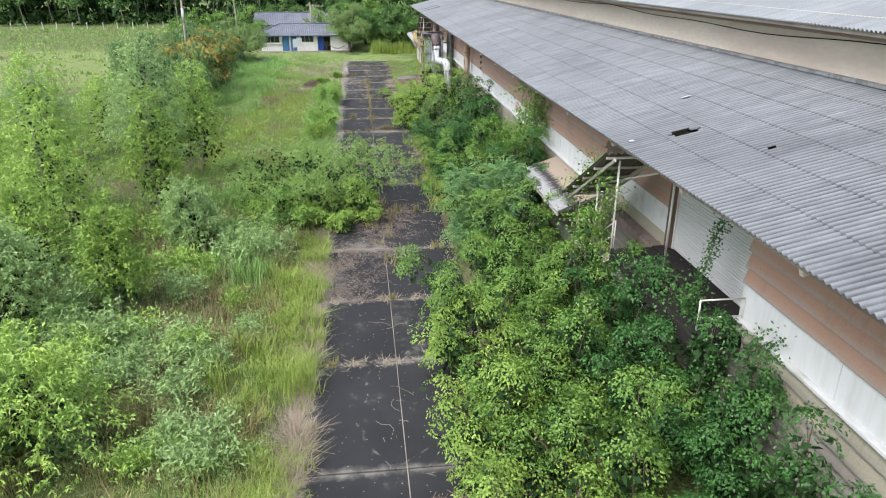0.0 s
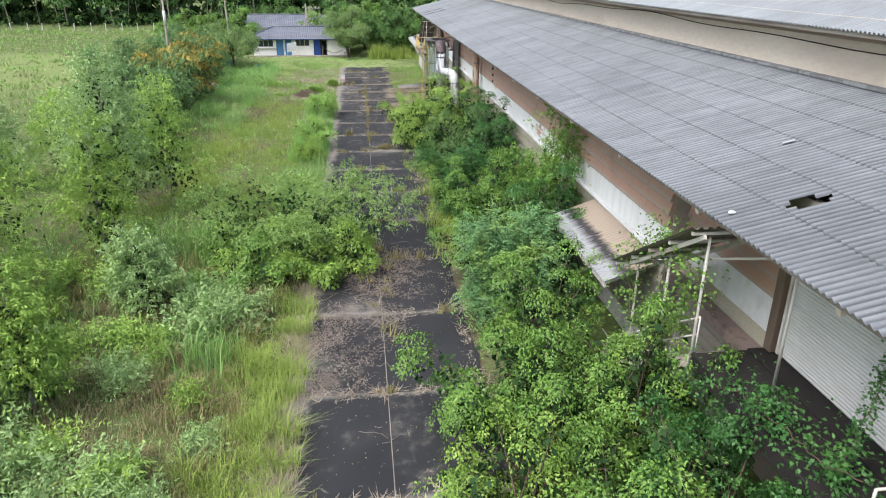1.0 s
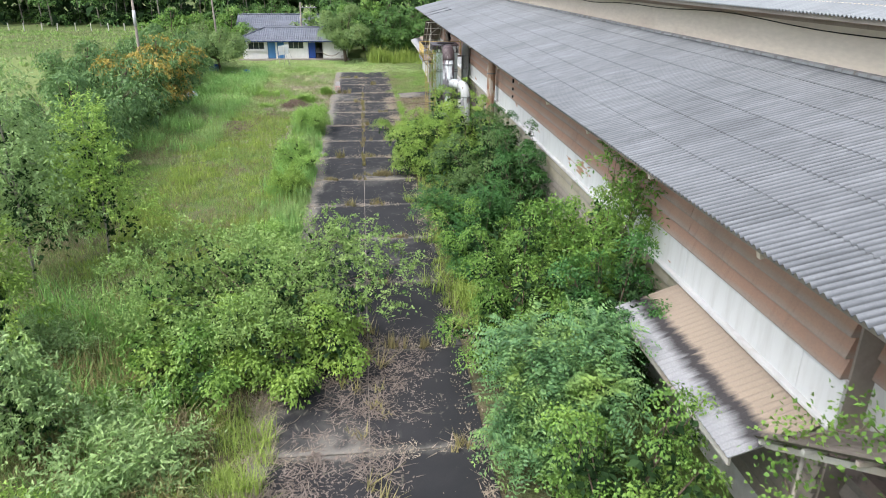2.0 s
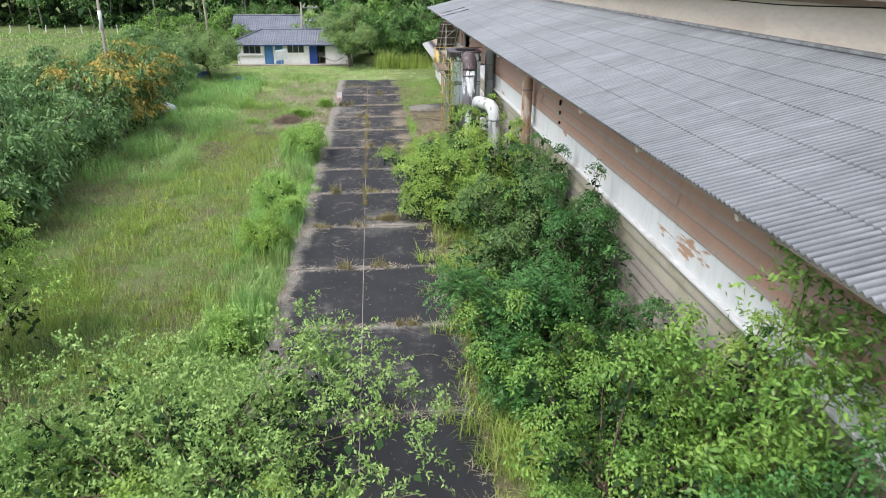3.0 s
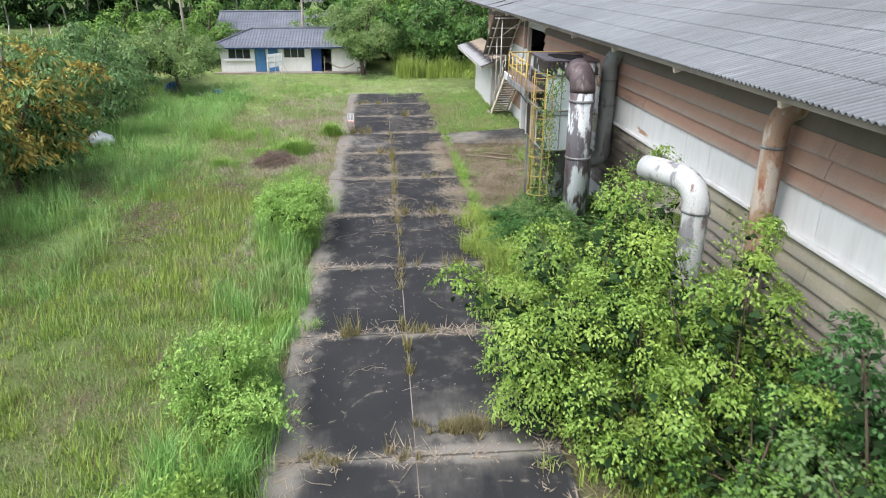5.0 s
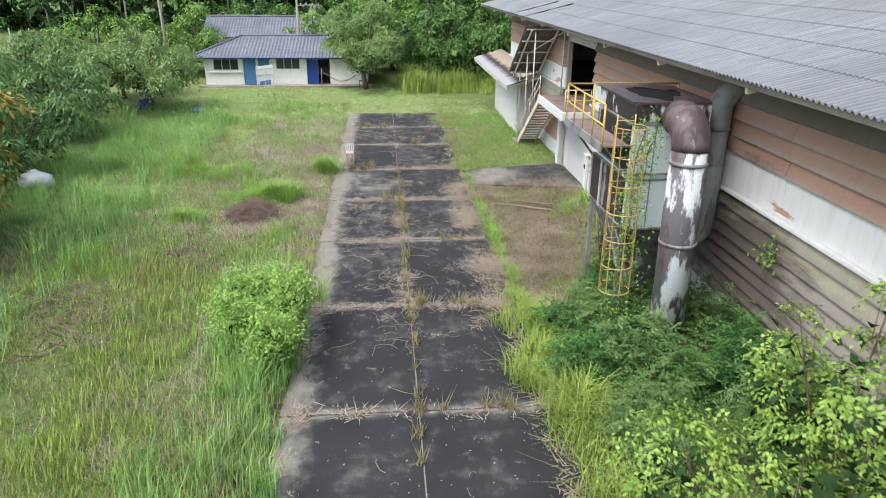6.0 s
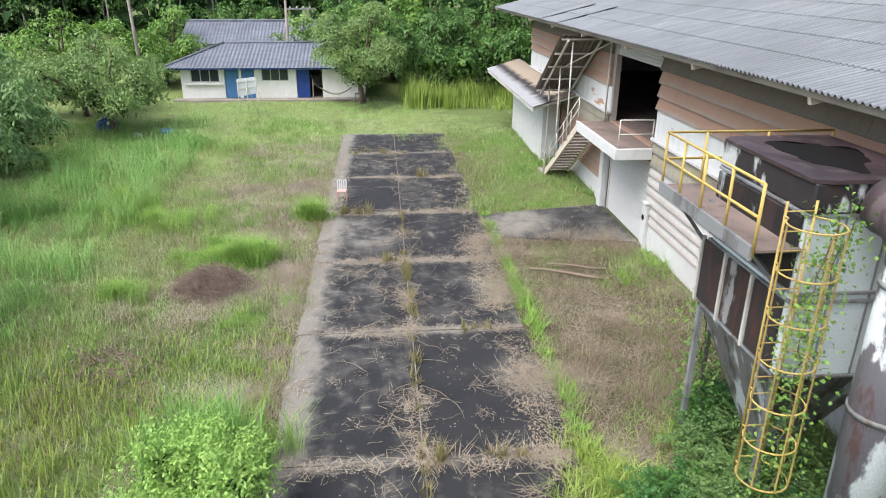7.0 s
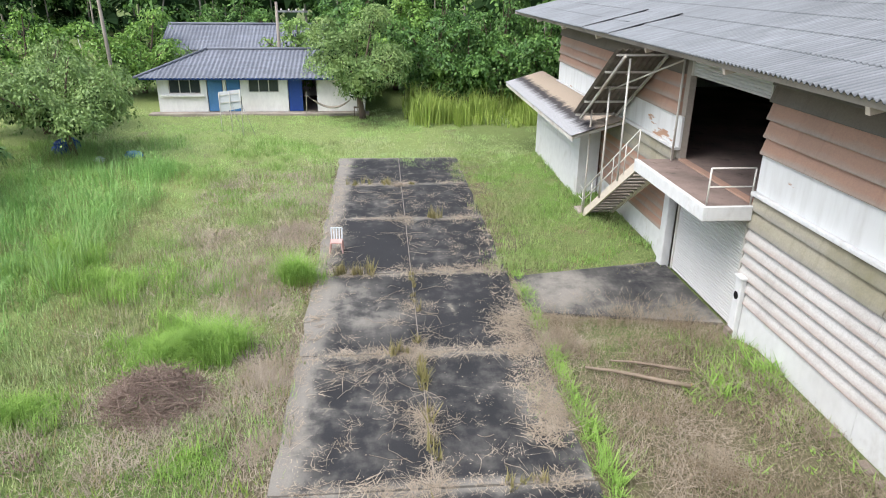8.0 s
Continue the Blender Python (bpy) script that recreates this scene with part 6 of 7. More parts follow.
def all_grass():
    rng = np.random.default_rng(50)
    field = scatter(rng, -24, -3.1, 4, 100, 20000, 0.25, off_pile)
    grass("meadow_grass", field, 14, 0.34, 0.3, 0.015, "grass", "knee-high meadow grass on the waste ground", 51)
    lush = scatter(rng, -12, -3.2, 36, 70, 4200, 0.3, off_pile)
    grass("meadow_grass", lush, 13, 0.32, 0.3, 0.02, "grass_lime", "fresh yellow-green grass beside the lane", 77)
    dry = scatter(rng, -16, -3.1, 4, 92, 6500, 0.45, off_pile)
    grass("dry_grass", dry, 12, 0.3, 0.26, 0.01, "grass_dry", "half-dry grass among the green", 52)
    tall = scatter(rng, -16.5, -10.5, 58, 97, 2600, 0.2, off_pile, 4.0)
    grass("tall_grass", tall, 15, 0.34, 0.8, 0.02, "grass_tall", "tall blue-green grass in front of the mango trees", 53, 0.8, 0.7)
    t2 = scatter(rng, -13, -5, 20, 34, 1300, 0.3, None, 3.0)
    grass("tall_grass", t2, 12, 0.25, 0.9, 0.035, "grass_tall", "tall green grass round the arching shrub", 54)
    rank = scatter(rng, -16, -4.2, 4, 31, 3300, 0.4, None, 2.0)
    grass("rank_grass", rank, 15, 0.3, 0.62, 0.024, "grass_dry", "rank half-dry grass among the herbs", 67, 0.8, 0.7)
    dead = scatter(rng, -16, -4.2, 34, 84, 6500, 0.28, off_pile, 3.0)
    dead = np.array([c for c in dead if noise.noise(Vector((c[0] * 0.22, c[1] * 0.16, 7.7))) > -0.1])
    grass("dead_grass", dead, 14, 0.3, 0.2, 0.009, "straw_brown", "patches of brown dead grass on the field", 84, 1.0, 0.7)
    strip = np.column_stack([rng.normal(-2.98, 0.15, 620), rng.uniform(3, 27, 620), np.full(620, 0.03)])
    grass("edge_straw", strip, 14, 0.2, 0.26, 0.012, "straw", "dead straw hanging over the lane's edge", 68, 1.5, 0.6)
    edge = scatter(rng, -5.0, -2.55, 6, 26, 900, 0.5)
    grass("lime_grass", edge, 24, 0.3, 0.58, 0.022, "grass_lime", "lime green grass spilling over the lane's edge", 55, 0.7, 0.8)
    e2 = scatter(rng, -5.0, -3.0, 36, 66, 1500, 0.6)
    grass("lime_grass", e2, 18, 0.22, 0.9, 0.026, "grass_tall", "tall fresh grass along the lane", 56)
    lawn = scatter(rng, -20, 16, 93, 110, 9500, 0.2, lambda a, b: not (7 < a and b < 96))
    grass("lawn_grass", lawn, 14, 0.34, 0.15, 0.013, "lawn", "short bright grass round the house", 57)
    lf = scatter(rng, -20, -3.2, 71, 94, 7500, 0.2)
    grass("lawn_grass", lf, 14, 0.32, 0.17, 0.012, "lawn", "short bright grass beside the lane", 58)
    right = scatter(rng, 3.05, 8.2, 56, 94, 3600, 0.6, lambda a, b: not (74.9 < b < 79.9))
    grass("verge_grass", right, 12, 0.24, 0.18, 0.011, "grass", "thin grass between the lane and the wall", 59)
    rv = scatter(rng, 3.1, 8.3, 80, 96, 3200, 0.5)
    grass("verge_grass", rv, 10, 0.25, 0.16, 0.02, "grass", "short olive grass between the lane and the stairs", 81)
    rw = scatter(rng, 3.1, 8.3, 79.5, 96, 900, 0.5)
    grass("verge_straw", rw, 9, 0.3, 0.12, 0.014, "grass_dry", "dry stalks among the short grass", 82, 1.4, 0.6)
    rd = scatter(rng, 3.3, 8.2, 61, 77, 4600, 0.6)
    grass("verge_straw", rd, 16, 0.3, 0.2, 0.008, "straw_brown", "flattened dry stalks beside the wall", 60, 1.1, 0.7)
    r2 = scatter(rng, 2.9, 4.9, 30, 62, 1000, 0.5)
    grass("verge_grass", r2, 18, 0.25, 0.6, 0.026, "grass_lime", "long arching grass at the foot of the shrubs", 61, 0.8, 0.8)
    r3 = scatter(rng, 3.0, 5.4, 57.5, 64.5, 420, 0.5)
    grass("verge_grass", r3, 24, 0.25, 0.6, 0.026, "grass_lime", "long arching grass clump by the ladder", 62, 0.8, 0.8)
    back = scatter(rng, 1.5, 14, 104, 112, 1100, 0.3)
    grass("tall_grass", back, 12, 0.3, 1.3, 0.05, "grass_lime", "tall light green grass at the wood's edge", 63)
    far = scatter(rng, -95, -23, 60, 158, 5200, 0.08)
    grass("far_meadow", far, 7, 0.9, 0.38, 0.11, "grass", "rough grass of the far meadow", 66)
    bl = scatter(rng, -5.2, -3.1, 65, 95, 3200, 0.5)
    grass("bleached_grass", bl, 13, 0.3, 0.14, 0.011, "straw", "bleached trodden grass beside the lane", 69, 1.6, 0.6)
    clump = np.concatenate([np.column_stack([rng.normal(x, s, n), rng.normal(y, s * 0.8, n), np.full(n, 0.0)]) for x, y, s, n in ((-6.9, 75.6, 0.6, 120), (-6.0, 75.4, 0.5, 90), (-5.2, 75.2, 0.35, 40), (-3.55, 79.6, 0.28, 40), (-4.9, 70.9, 0.3, 34), (-8.6, 72.9, 0.4, 34), (-9.5, 79.5, 0.8, 60), (-12.0, 82.0, 0.9, 60), (-4.1, 61.0, 0.5, 60), (-4.2, 65.0, 0.5, 50), (-3.9, 55.0, 0.45, 50))])
    grass("fresh_clumps", clump, 34, 0.28, 0.5, 0.016, "grass_fresh", "fresh lime green grass clumps on the field", 70, 0.7, 0.8)
    pale = scatter(rng, -8.5, -3.2, 58, 93, 4600, 0.35)
    grass("bleached_grass", pale, 13, 0.3, 0.17, 0.011, "straw", "bleached grass patches on the field", 71, 1.6, 0.6)
    # dead leaves, straw and soil washed over the lane beside the shrubs
    lit = np.column_stack([rng.uniform(-3, 2.6, 1700), rng.uniform(18.6, 31, 1700), np.full(1700, 0.045)])
    lit = np.array([c for c in lit if noise.noise(Vector((c[0] * 0.4, c[1] * 0.22, 2.2))) - 0.10 * c[0] > rng.uniform(-0.15, 0.5)])
    grass("lane_litter", lit, 10, 0.24, 0.045, 0.02, "litter", "dead leaves and straw lying on the lane", 72, 5.0, 0.4)
    sparse = np.array([c for c in lit if abs(c[0] + 0.1) < 0.7 and rng.random() < 0.14])
    grass("lane_weeds", sparse, 16, 0.2, 0.34, 0.022, "grass_dry", "thin yellowing grass growing through the litter", 73, 0.8, 0.7)
    rs = scatter(rng, 3.5, 8.1, 61, 77, 1500, 0.8)
    grass("verge_straw", rs, 14, 0.3, 0.16, 0.008, "straw", "pale bleached stalks among the dead grass", 85, 1.5, 0.7)
    line = np.column_stack([rng.normal(3.42, 0.1, 330) + 0.06 * np.sin(np.arange(330)), rng.uniform(60, 80, 330), np.full(330, 0.0)])
    grass("edge_grass", line, 13, 0.16, 0.2, 0.014, "grass_fresh", "fresh green grass in a line along the lane's edge", 83, 0.9, 0.7)
    foot = scatter(rng, 6.9, 8.25, 60, 74.5, 520, 0.7)
    grass("wall_foot_weeds", foot, 15, 0.22, 0.26, 0.02, "grass_fresh", "fresh weeds along the foot of the wall", 74, 0.9, 0.8)
    # matted straw along the middle joint and on bleached spots
    mats = [(rng.normal(-0.05, 0.18), y + rng.normal(0, 0.35), 0.05) for y in (64.6, 66.4, 69.8, 72.0, 74.9, 77.5, 80.0, 85.3, 90.2) for _ in range(16)]
    mats += [(rng.uniform(-2.7, 2.7), rng.uniform(62, 94), 0.05) for _ in range(150)]
    mats += [(rng.uniform(-2.9, 2.9), y + rng.normal(0, 0.14), 0.05) for y in (64.5, 69.9, 74.9, 80.0, 80.3, 85.4) for _ in range(34)]
    mats += [(2.75 + rng.normal(0, 0.3), y + rng.normal(0, 0.6), 0.05) for y in (67.5, 72.6, 76.5) for _ in range(60)]
    grass("straw_mats", np.array(mats), 20, 0.22, 0.05, 0.007, "straw", "matted bleached straw lying on the slabs", 75, 6.5, 0.5)
    spots = [(x + rng.normal(0, s), y + rng.normal(0, s), 0.0) for x, y, s, n in ((-4.9, 78.2, 0.5, 70), (-4.4, 81.0, 0.6, 70), (-5.6, 72.4, 0.5, 50), (-4.2, 67.0, 0.5, 60), (-6.5, 83.0, 0.7, 60), (-4.4, 84.4, 0.7, 130), (-3.9, 88.0, 0.6, 90), (-5.4, 80.0, 0.6, 90), (-3.6, 71.5, 0.35, 70), (-3.6, 74.0, 0.3, 60), (3.7, 67.6, 0.4, 90), (4.2, 63.6, 0.6, 90), (6.2, 70.5, 0.7, 70), (4.0, 76.9, 0.5, 90), (5.4, 76.3, 0.5, 90), (6.8, 75.7, 0.5, 80), (3.5, 78.6, 0.2, 50), (3.6, 75.2, 0.4, 70)) for _ in range(n)]
    grass("bleached_grass", np.array(spots), 20, 0.28, 0.11, 0.007, "straw", "bleached flattened grass in patches", 76, 3.5, 0.5)
    # growth in the slab joints and on the edges
    joints = [14.3, 19.0, 24.2, 29.4, 34.5, 39.5, 44.4, 49.2, 54.4, 59.1, 64.5, 69.9, 74.9, 80.0, 85.4, 90.3]
    cs, ss = [], []
    for j in joints:
        for _ in range(26):
            ss.append((rng.uniform(-3, 3), j + rng.normal(0, 0.12), 0.05))
        for _ in range(rng.integers(1, 4)):
            cx = rng.uniform(-2.6, 2.6)
            for _ in range(5):
                cs.append((cx + rng.normal(0, 0.22), j + rng.normal(0, 0.09), 0.04))
    cs += [(rng.normal(0, 0.05), y, 0.04) for y in rng.uniform(52, 80, 60)]
    cs += [(0.9 + rng.normal(0, 0.45), 50.0 + rng.normal(0, 0.12), 0.04) for _ in range(40)]
    grass("joint_grass", np.array(cs), 12, 0.1, 0.34, 0.02, "grass_dry", "tufts of yellowing grass in the slab joints", 64)
    ss += [(s * 2.95 + rng.normal(0, 0.16) - s * 0.1, y, 0.05) for y in rng.uniform(5, 94, 620) for s in ((-1, 1)[rng.integers(0, 2)],)]
    for y0, y1, n in ((64, 66.5, 90), (71, 77, 160)):
        ss += [(2.55 + rng.normal(0, 0.28), y, 0.05) for y in rng.uniform(y0, y1, n)]
    grass("joint_straw", np.array(ss), 10, 0.22, 0.07, 0.016, "straw", "bleached straw blown along the joints and edges", 65, 4.0, 0.5)


M["litter"] = leaf_mat("dead_leaf_litter", (0.12, 0.095, 0.08), (0.23, 0.19, 0.165), (0.36, 0.30, 0.265), None, 0.9)
M["lawn"] = leaf_mat("bright_lawn", (0.22, 0.35, 0.115), (0.39, 0.56, 0.2), (0.56, 0.72, 0.33), (0.48, 0.66, 0.25), 0.8, dry=(0.62, 0.6, 0.4))
all_grass()

M["rubble"] = worn("pale_rubble", (0.24, 0.20, 0.17), (0.15, 0.11, 0.09), 8.0, 0.5, 0.95)
# ---- smaller things ----
def power_pole(x, y, h, label, arm=True, lean=0.0, band=False):
    ob = thing("power_pole", (x, y, 0), label, "pole", "power poles")
    part("shaft", Geo().tube([(0, 0, -0.3), (lean * 0.5, 0, h * 0.5), (lean, 0, h)], [0.16, 0.13, 0.1], 8), "concrete", ob, smooth=True)
    if band:
        part("band", Geo().tube([(lean * 0.72, 0, h * 0.72), (lean * 0.86, 0, h * 0.86)], 0.145, 8), "white", ob, "white painted band", smooth=True)
    if arm:
        part("crossarm", Geo().box(lean - 0.1, lean + 2.3, -0.05, 0.05, h - 0.75, h - 0.62), "duct_grey", ob, bevel=0.01)
        for k in range(4):
            xx = lean + 0.35 + k * 0.55
            part("insulator", Geo().tube([(xx, 0, h - 0.62), (xx, 0, h - 0.55), (xx, 0, h - 0.48)], [0.05, 0.07, 0.03], 8), "rail_white", ob, smooth=True)
    return ob


power_pole(-19.7, 75.3, 9.5, "grey concrete power pole with a white band", False, 0.1, True)
power_pole(-19.8, 111.3, 9.5, "weathered concrete power pole behind the trees", False, -0.3)
power_pole(-8.5, 114.6, 7.2, "dark power pole with crossarm behind the house")


def wire(a, b, sag, label):
    a, b = Vector(a), Vector(b)
    pts = [a.lerp(b, t) - Vector((0, 0, sag * 4 * t * (1 - t))) for t in [i / 14 for i in range(15)]]
    tagged(part("power_line", Geo().tube(pts, 0.014, 4, False), "dark", smooth=True), label, "cable", "power lines")


for k in range(3):
    wire((-19.6, 75.3, 8.9 - 0.45 * k), (-75.0, 96.0, 7.6 - 0.5 * k), 1.3 + 0.2 * k, "thin overhead power line")
    wire((-19.6, 75.3, 8.9 - 0.45 * k), (-20.1, 111.3, 9.0 - 0.4 * k), 0.7, "thin overhead power line")


def field_fence():
    rng = np.random.default_rng(21)
    proto = thing("fence_post", (-74.0, 156.0, 0), "short pale concrete fence post at the meadow's edge", "post", "fence posts")
    part("post_shaft", Geo().box(-0.08, 0.08, -0.08, 0.08, -0.1, 1.5), "rail_white", proto, bevel=0.02)
    for i in range(1, 17):
        copy_thing(proto, pose(-74.0 + 3.1 * i, 156.0 + rng.normal(0, 0.3), 0, rng.normal(0, 3), rng.normal(0, 3), 0))


field_fence()


def notice_board():
    ob = thing("notice_board", (-9.95, 102.2, 0), "tilted white notice board on thin posts in the grass", "sign")
    part("panel", Geo().add([(-0.66, 0, 1.25), (0.66, 0, 1.5), (0.70, 0, 2.62), (-0.64, 0, 2.45), (-0.66, 0.03, 1.25), (0.66, 0.03, 1.5), (0.70, 0.03, 2.62), (-0.64, 0.03, 2.45)],
                            [(0, 1, 2, 3), (7, 6, 5, 4), (0, 4, 5, 1), (1, 5, 6, 2), (2, 6, 7, 3), (3, 7, 4, 0)]), "panel", ob, "blank grey-white panel")
    for x, z in ((-0.62, 2.4), (0.0, 2.5), (0.64, 2.6)):
        part("post", Geo().tube([(x, -0.04, -0.1), (x, -0.04, z)], 0.022, 6), "rail_white", ob, smooth=True)
    for z in (1.85, 2.3):
        part("batten", Geo().beam((-0.65, -0.03, z - 0.06), (0.68, -0.03, z + 0.1), 0.03, 0.04), "rail_white", ob)
    part("stay", Geo().tube([(0.6, 0.0, 2.0), (1.5, -0.9, 0)], 0.014, 6), "duct_grey", ob, smooth=True)
    part("stay", Geo().tube([(0.1, 0.0, 1.8), (0.9, -1.2, 0)], 0.014, 6), "duct_grey", ob, smooth=True)


M["panel"] = worn("blank_panel", (0.60, 0.63, 0.66), (0.48, 0.52, 0.56), 2.0, 0.4, 0.6)
notice_board()


def plastic_chair():
    ob = thing("plastic_chair", (-2.5, 82.0, 0.05), "sun-bleached pink plastic chair standing on the lane", "chair")
    part("seat", Geo().box(-0.2, 0.2, -0.2, 0.2, 0.36, 0.4), "chair_red", ob, bevel=0.015)
    for x, y in ((-0.19, -0.19), (0.19, -0.19), (-0.19, 0.19), (0.19, 0.19)):
        part("leg", Geo().beam((x * 1.15, y * 1.15, 0), (x, y, 0.38), 0.045, 0.045), "chair_red", ob)
    g = Geo()
    for i in range(5):
        x = -0.18 + 0.09 * i
        g.beam((x, 0.2, 0.4), (x * 1.05, 0.28, 0.78), 0.045, 0.015)
    g.beam((-0.2, 0.28, 0.78), (0.2, 0.28, 0.78), 0.05, 0.03)
    part("backrest", g, "panel", ob, "bleached white slatted back")


M["chair_red"] = worn("faded_red_plastic", (0.56, 0.30, 0.27), (0.66, 0.5, 0.47), 6.0, 0.6, 0.5)
plastic_chair()


def lumpy(name, at, size, mat, label, category, seed):
    """A slumped sack-like heap."""
    bm = bmesh.new()
    bmesh.ops.create_icosphere(bm, subdivisions=3, radius=1.0)
    for vert in bm.verts:
        d = 1 + 0.35 * noise.noise(vert.co * 1.7 + Vector((seed, 0, 0))) + 0.15 * noise.noise(vert.co * 5 + Vector((0, seed, 0)))
        vert.co = Vector((vert.co.x * size[0] * d, vert.co.y * size[1] * d, max(-0.15, vert.co.z * d + 0.55) * size[2]))
    me = bpy.data.meshes.new(name)
    bm.to_mesh(me)
    bm.free()
    me.polygons.foreach_set("use_smooth", [True] * len(me.polygons))
    ob = part(name, me, mat)
    ob.location = at
    return tagged(ob, label, category)


lumpy("sack", (-16.3, 77.0, 0.35), (0.75, 0.45, 0.4), "panel", "crumpled white sack caught in the tall grass", "sack", 1)
lumpy("tarpaulin", (-13.9, 96.2, 0.0), (0.45, 0.35, 0.22), "blue_door", "crumpled blue tarpaulin on the grass", "tarpaulin", 2)
lumpy("tarpaulin", (-17.8, 97.4, 0.0), (0.8, 0.5, 0.5), "blue_dark", "dark blue tarpaulin under the mango tree", "tarpaulin", 3)
lumpy("sack", (-15.3, 95.2, 0.0), (0.25, 0.2, 0.18), "panel", "small white plastic bag under the tree", "sack", 4)


def stick_pile(name, at, r, h, n, mat, label, category, seed, length=0.8, thick=0.012):
    rng = np.random.default_rng(seed)
    g = Geo()
    for _ in range(n):
        a, q = rng.uniform(0, 6.28), math.sqrt(rng.uniform(0, 1)) * r
        z = max(0.02, h * (1 - (q / r) ** 2) * rng.uniform(0.2, 1.0))
        d = rng.normal(0, 1, 3)
        d[2] *= 0.3
        d /= np.linalg.norm(d)
        l = length * rng.uniform(0.4, 1.2)
        c = np.array([math.cos(a) * q, math.sin(a) * q, z])
        p0, p2 = c - d * l / 2, c + d * l / 2
        p0[2], p2[2] = max(0.01, p0[2]), max(0.01, p2[2])
        g.tube([p0, c + rng.normal(0, 0.05, 3), p2], [thick, thick, thick * 0.5], 4, False)
    ob = part(name, g, mat)
    ob.location = at
    return tagged(ob, label, category, kind="stuff")


stick_pile("brush_pile", (-6.1, 73.3, -0.03), 1.15, 0.7, 1000, "twig", "heap of cut dry brown brushwood in the grass", "brushwood", 31, 0.9, 0.007)
stick_pile("brush_pile", (-8.2, 71.2, -0.05), 0.55, 0.16, 70, "twig", "flat dark heap of rotting brushwood", "brushwood", 32, 0.4)
stick_pile("brush_pile", (-7.6, 68.6, -0.05), 1.6, 0.22, 260, "twig", "thin scatter of dry brushwood on bare ground", "brushwood", 33, 1.2)
stick_pile("brush_pile", (-10.2, 65.4, -0.05), 1.6, 0.2, 240, "twig", "dark litter of dead stems on bare ground", "brushwood", 34)
stick_pile("brush_pile", (-9.4, 63.0, -0.05), 1.5, 0.15, 40, "twig", "long bleached dead branches in the grass", "brushwood", 35, 2.4, 0.016)
stick_pile("litter_heap", (-4.2, 75.2, -0.02), 0.5, 0.1, 90, "rubble", "small heap of pale broken litter beside the lane", "litter", 37, 0.12, 0.02)
stick_pile("brush_pile", (0.9, 6.6, 0.02), 1.3, 0.4, 260, "twig", "brown dead stems under the shrub's edge", "brushwood", 36)


def log(a, b, r, label):
    a, b = Vector(a), Vector(b)
    ob = thing("log", a, label, "log", "felled logs")
    d = b - a
    part("bole", Geo().tube([d * t + Vector((0, 0, 0.03 * math.sin(5 * t))) for t in (0, 0.25, 0.5, 0.75, 1)], [r * 0.6, r * 0.75, r * 0.9, r, r], 10), "log", ob, smooth=True)
    part("cut_end", Geo().tube([d * 1.0, d * 1.004], r * 0.92, 10), "cut", ob, "pale orange sawn end")


M["cut"] = worn("sawn_wood", (0.58, 0.36, 0.16), (0.45, 0.28, 0.13), 9.0, 0.4, 0.9)
log((4.0, 73.8, 0.12), (6.25, 72.8, 0.15), 0.055, "bare felled log lying on the verge")
log((4.7, 74.0, 0.16), (6.5, 73.4, 0.2), 0.04, "thinner bare felled log on the verge")


def lane_litter():
    """Torn creeper stems, twigs and bleached leaves on the slabs."""
    rng = np.random.default_rng(61)
    g = Geo()
    for _ in range(330):
        x, y = rng.uniform(-2.9, 2.9), rng.uniform(62, 92) if rng.random() < 0.75 else rng.uniform(10, 62)
        if rng.random() < 0.6:
            x = rng.normal(-0.2, 0.35)
        a, l = rng.uniform(0, 6.28), rng.uniform(0.15, 1.0)
        pts = [Vector((x, y, 0.065))]
        for _ in range(4):
            a += rng.normal(0, 0.55)
            pts.append(pts[-1] + Vector((math.cos(a) * l / 4, math.sin(a) * l / 4, 0)))
        for p in pts[1:-1]:
            p.z += rng.uniform(0, 0.03)
        g.tube(pts, 0.005, 4, False)
    tagged(part("lane_twigs", g, "straw"), "bleached torn stems scattered over the slabs", "twigs", kind="stuff")
    n = 1800
    pos = np.column_stack([rng.uniform(-3, 3, n), rng.uniform(4, 95, n), np.full(n, 0.062)])
    way = np.column_stack([rng.normal(0, 1, n), rng.normal(0, 1, n), rng.uniform(0, 0.15, n)])
    vv, ff = leaves(rng, pos, way, 0.05, 0.025, 3.0, 0.1)
    tagged(part("lane_leaves", mesh_np("lane_leaves", vv, ff), "straw"), "fallen bleached leaves on the slabs", "leaves", kind="stuff")
    # verge litter of stalks between lane and wall
    g = Geo()
    for _ in range(420):
        x, y = rng.uniform(3.2, 8.1), rng.uniform(62, 75)
        a, l = rng.uniform(0, 6.28), rng.uniform(0.2, 0.9)
        o = ground_z(x, y)
        g.tube([(x, y, o + 0.06), (x + math.cos(a) * l / 2, y + math.sin(a) * l / 2, o + rng.uniform(0.06, 0.13)), (x + math.cos(a) * l, y + math.sin(a) * l, ground_z(x + math.cos(a) * l, y + math.sin(a) * l) + 0.05)], 0.004, 4, False)
    tagged(part("verge_stalks", g, "straw"), "dry stalks lying on the verge", "straw", kind="stuff")


lane_litter()


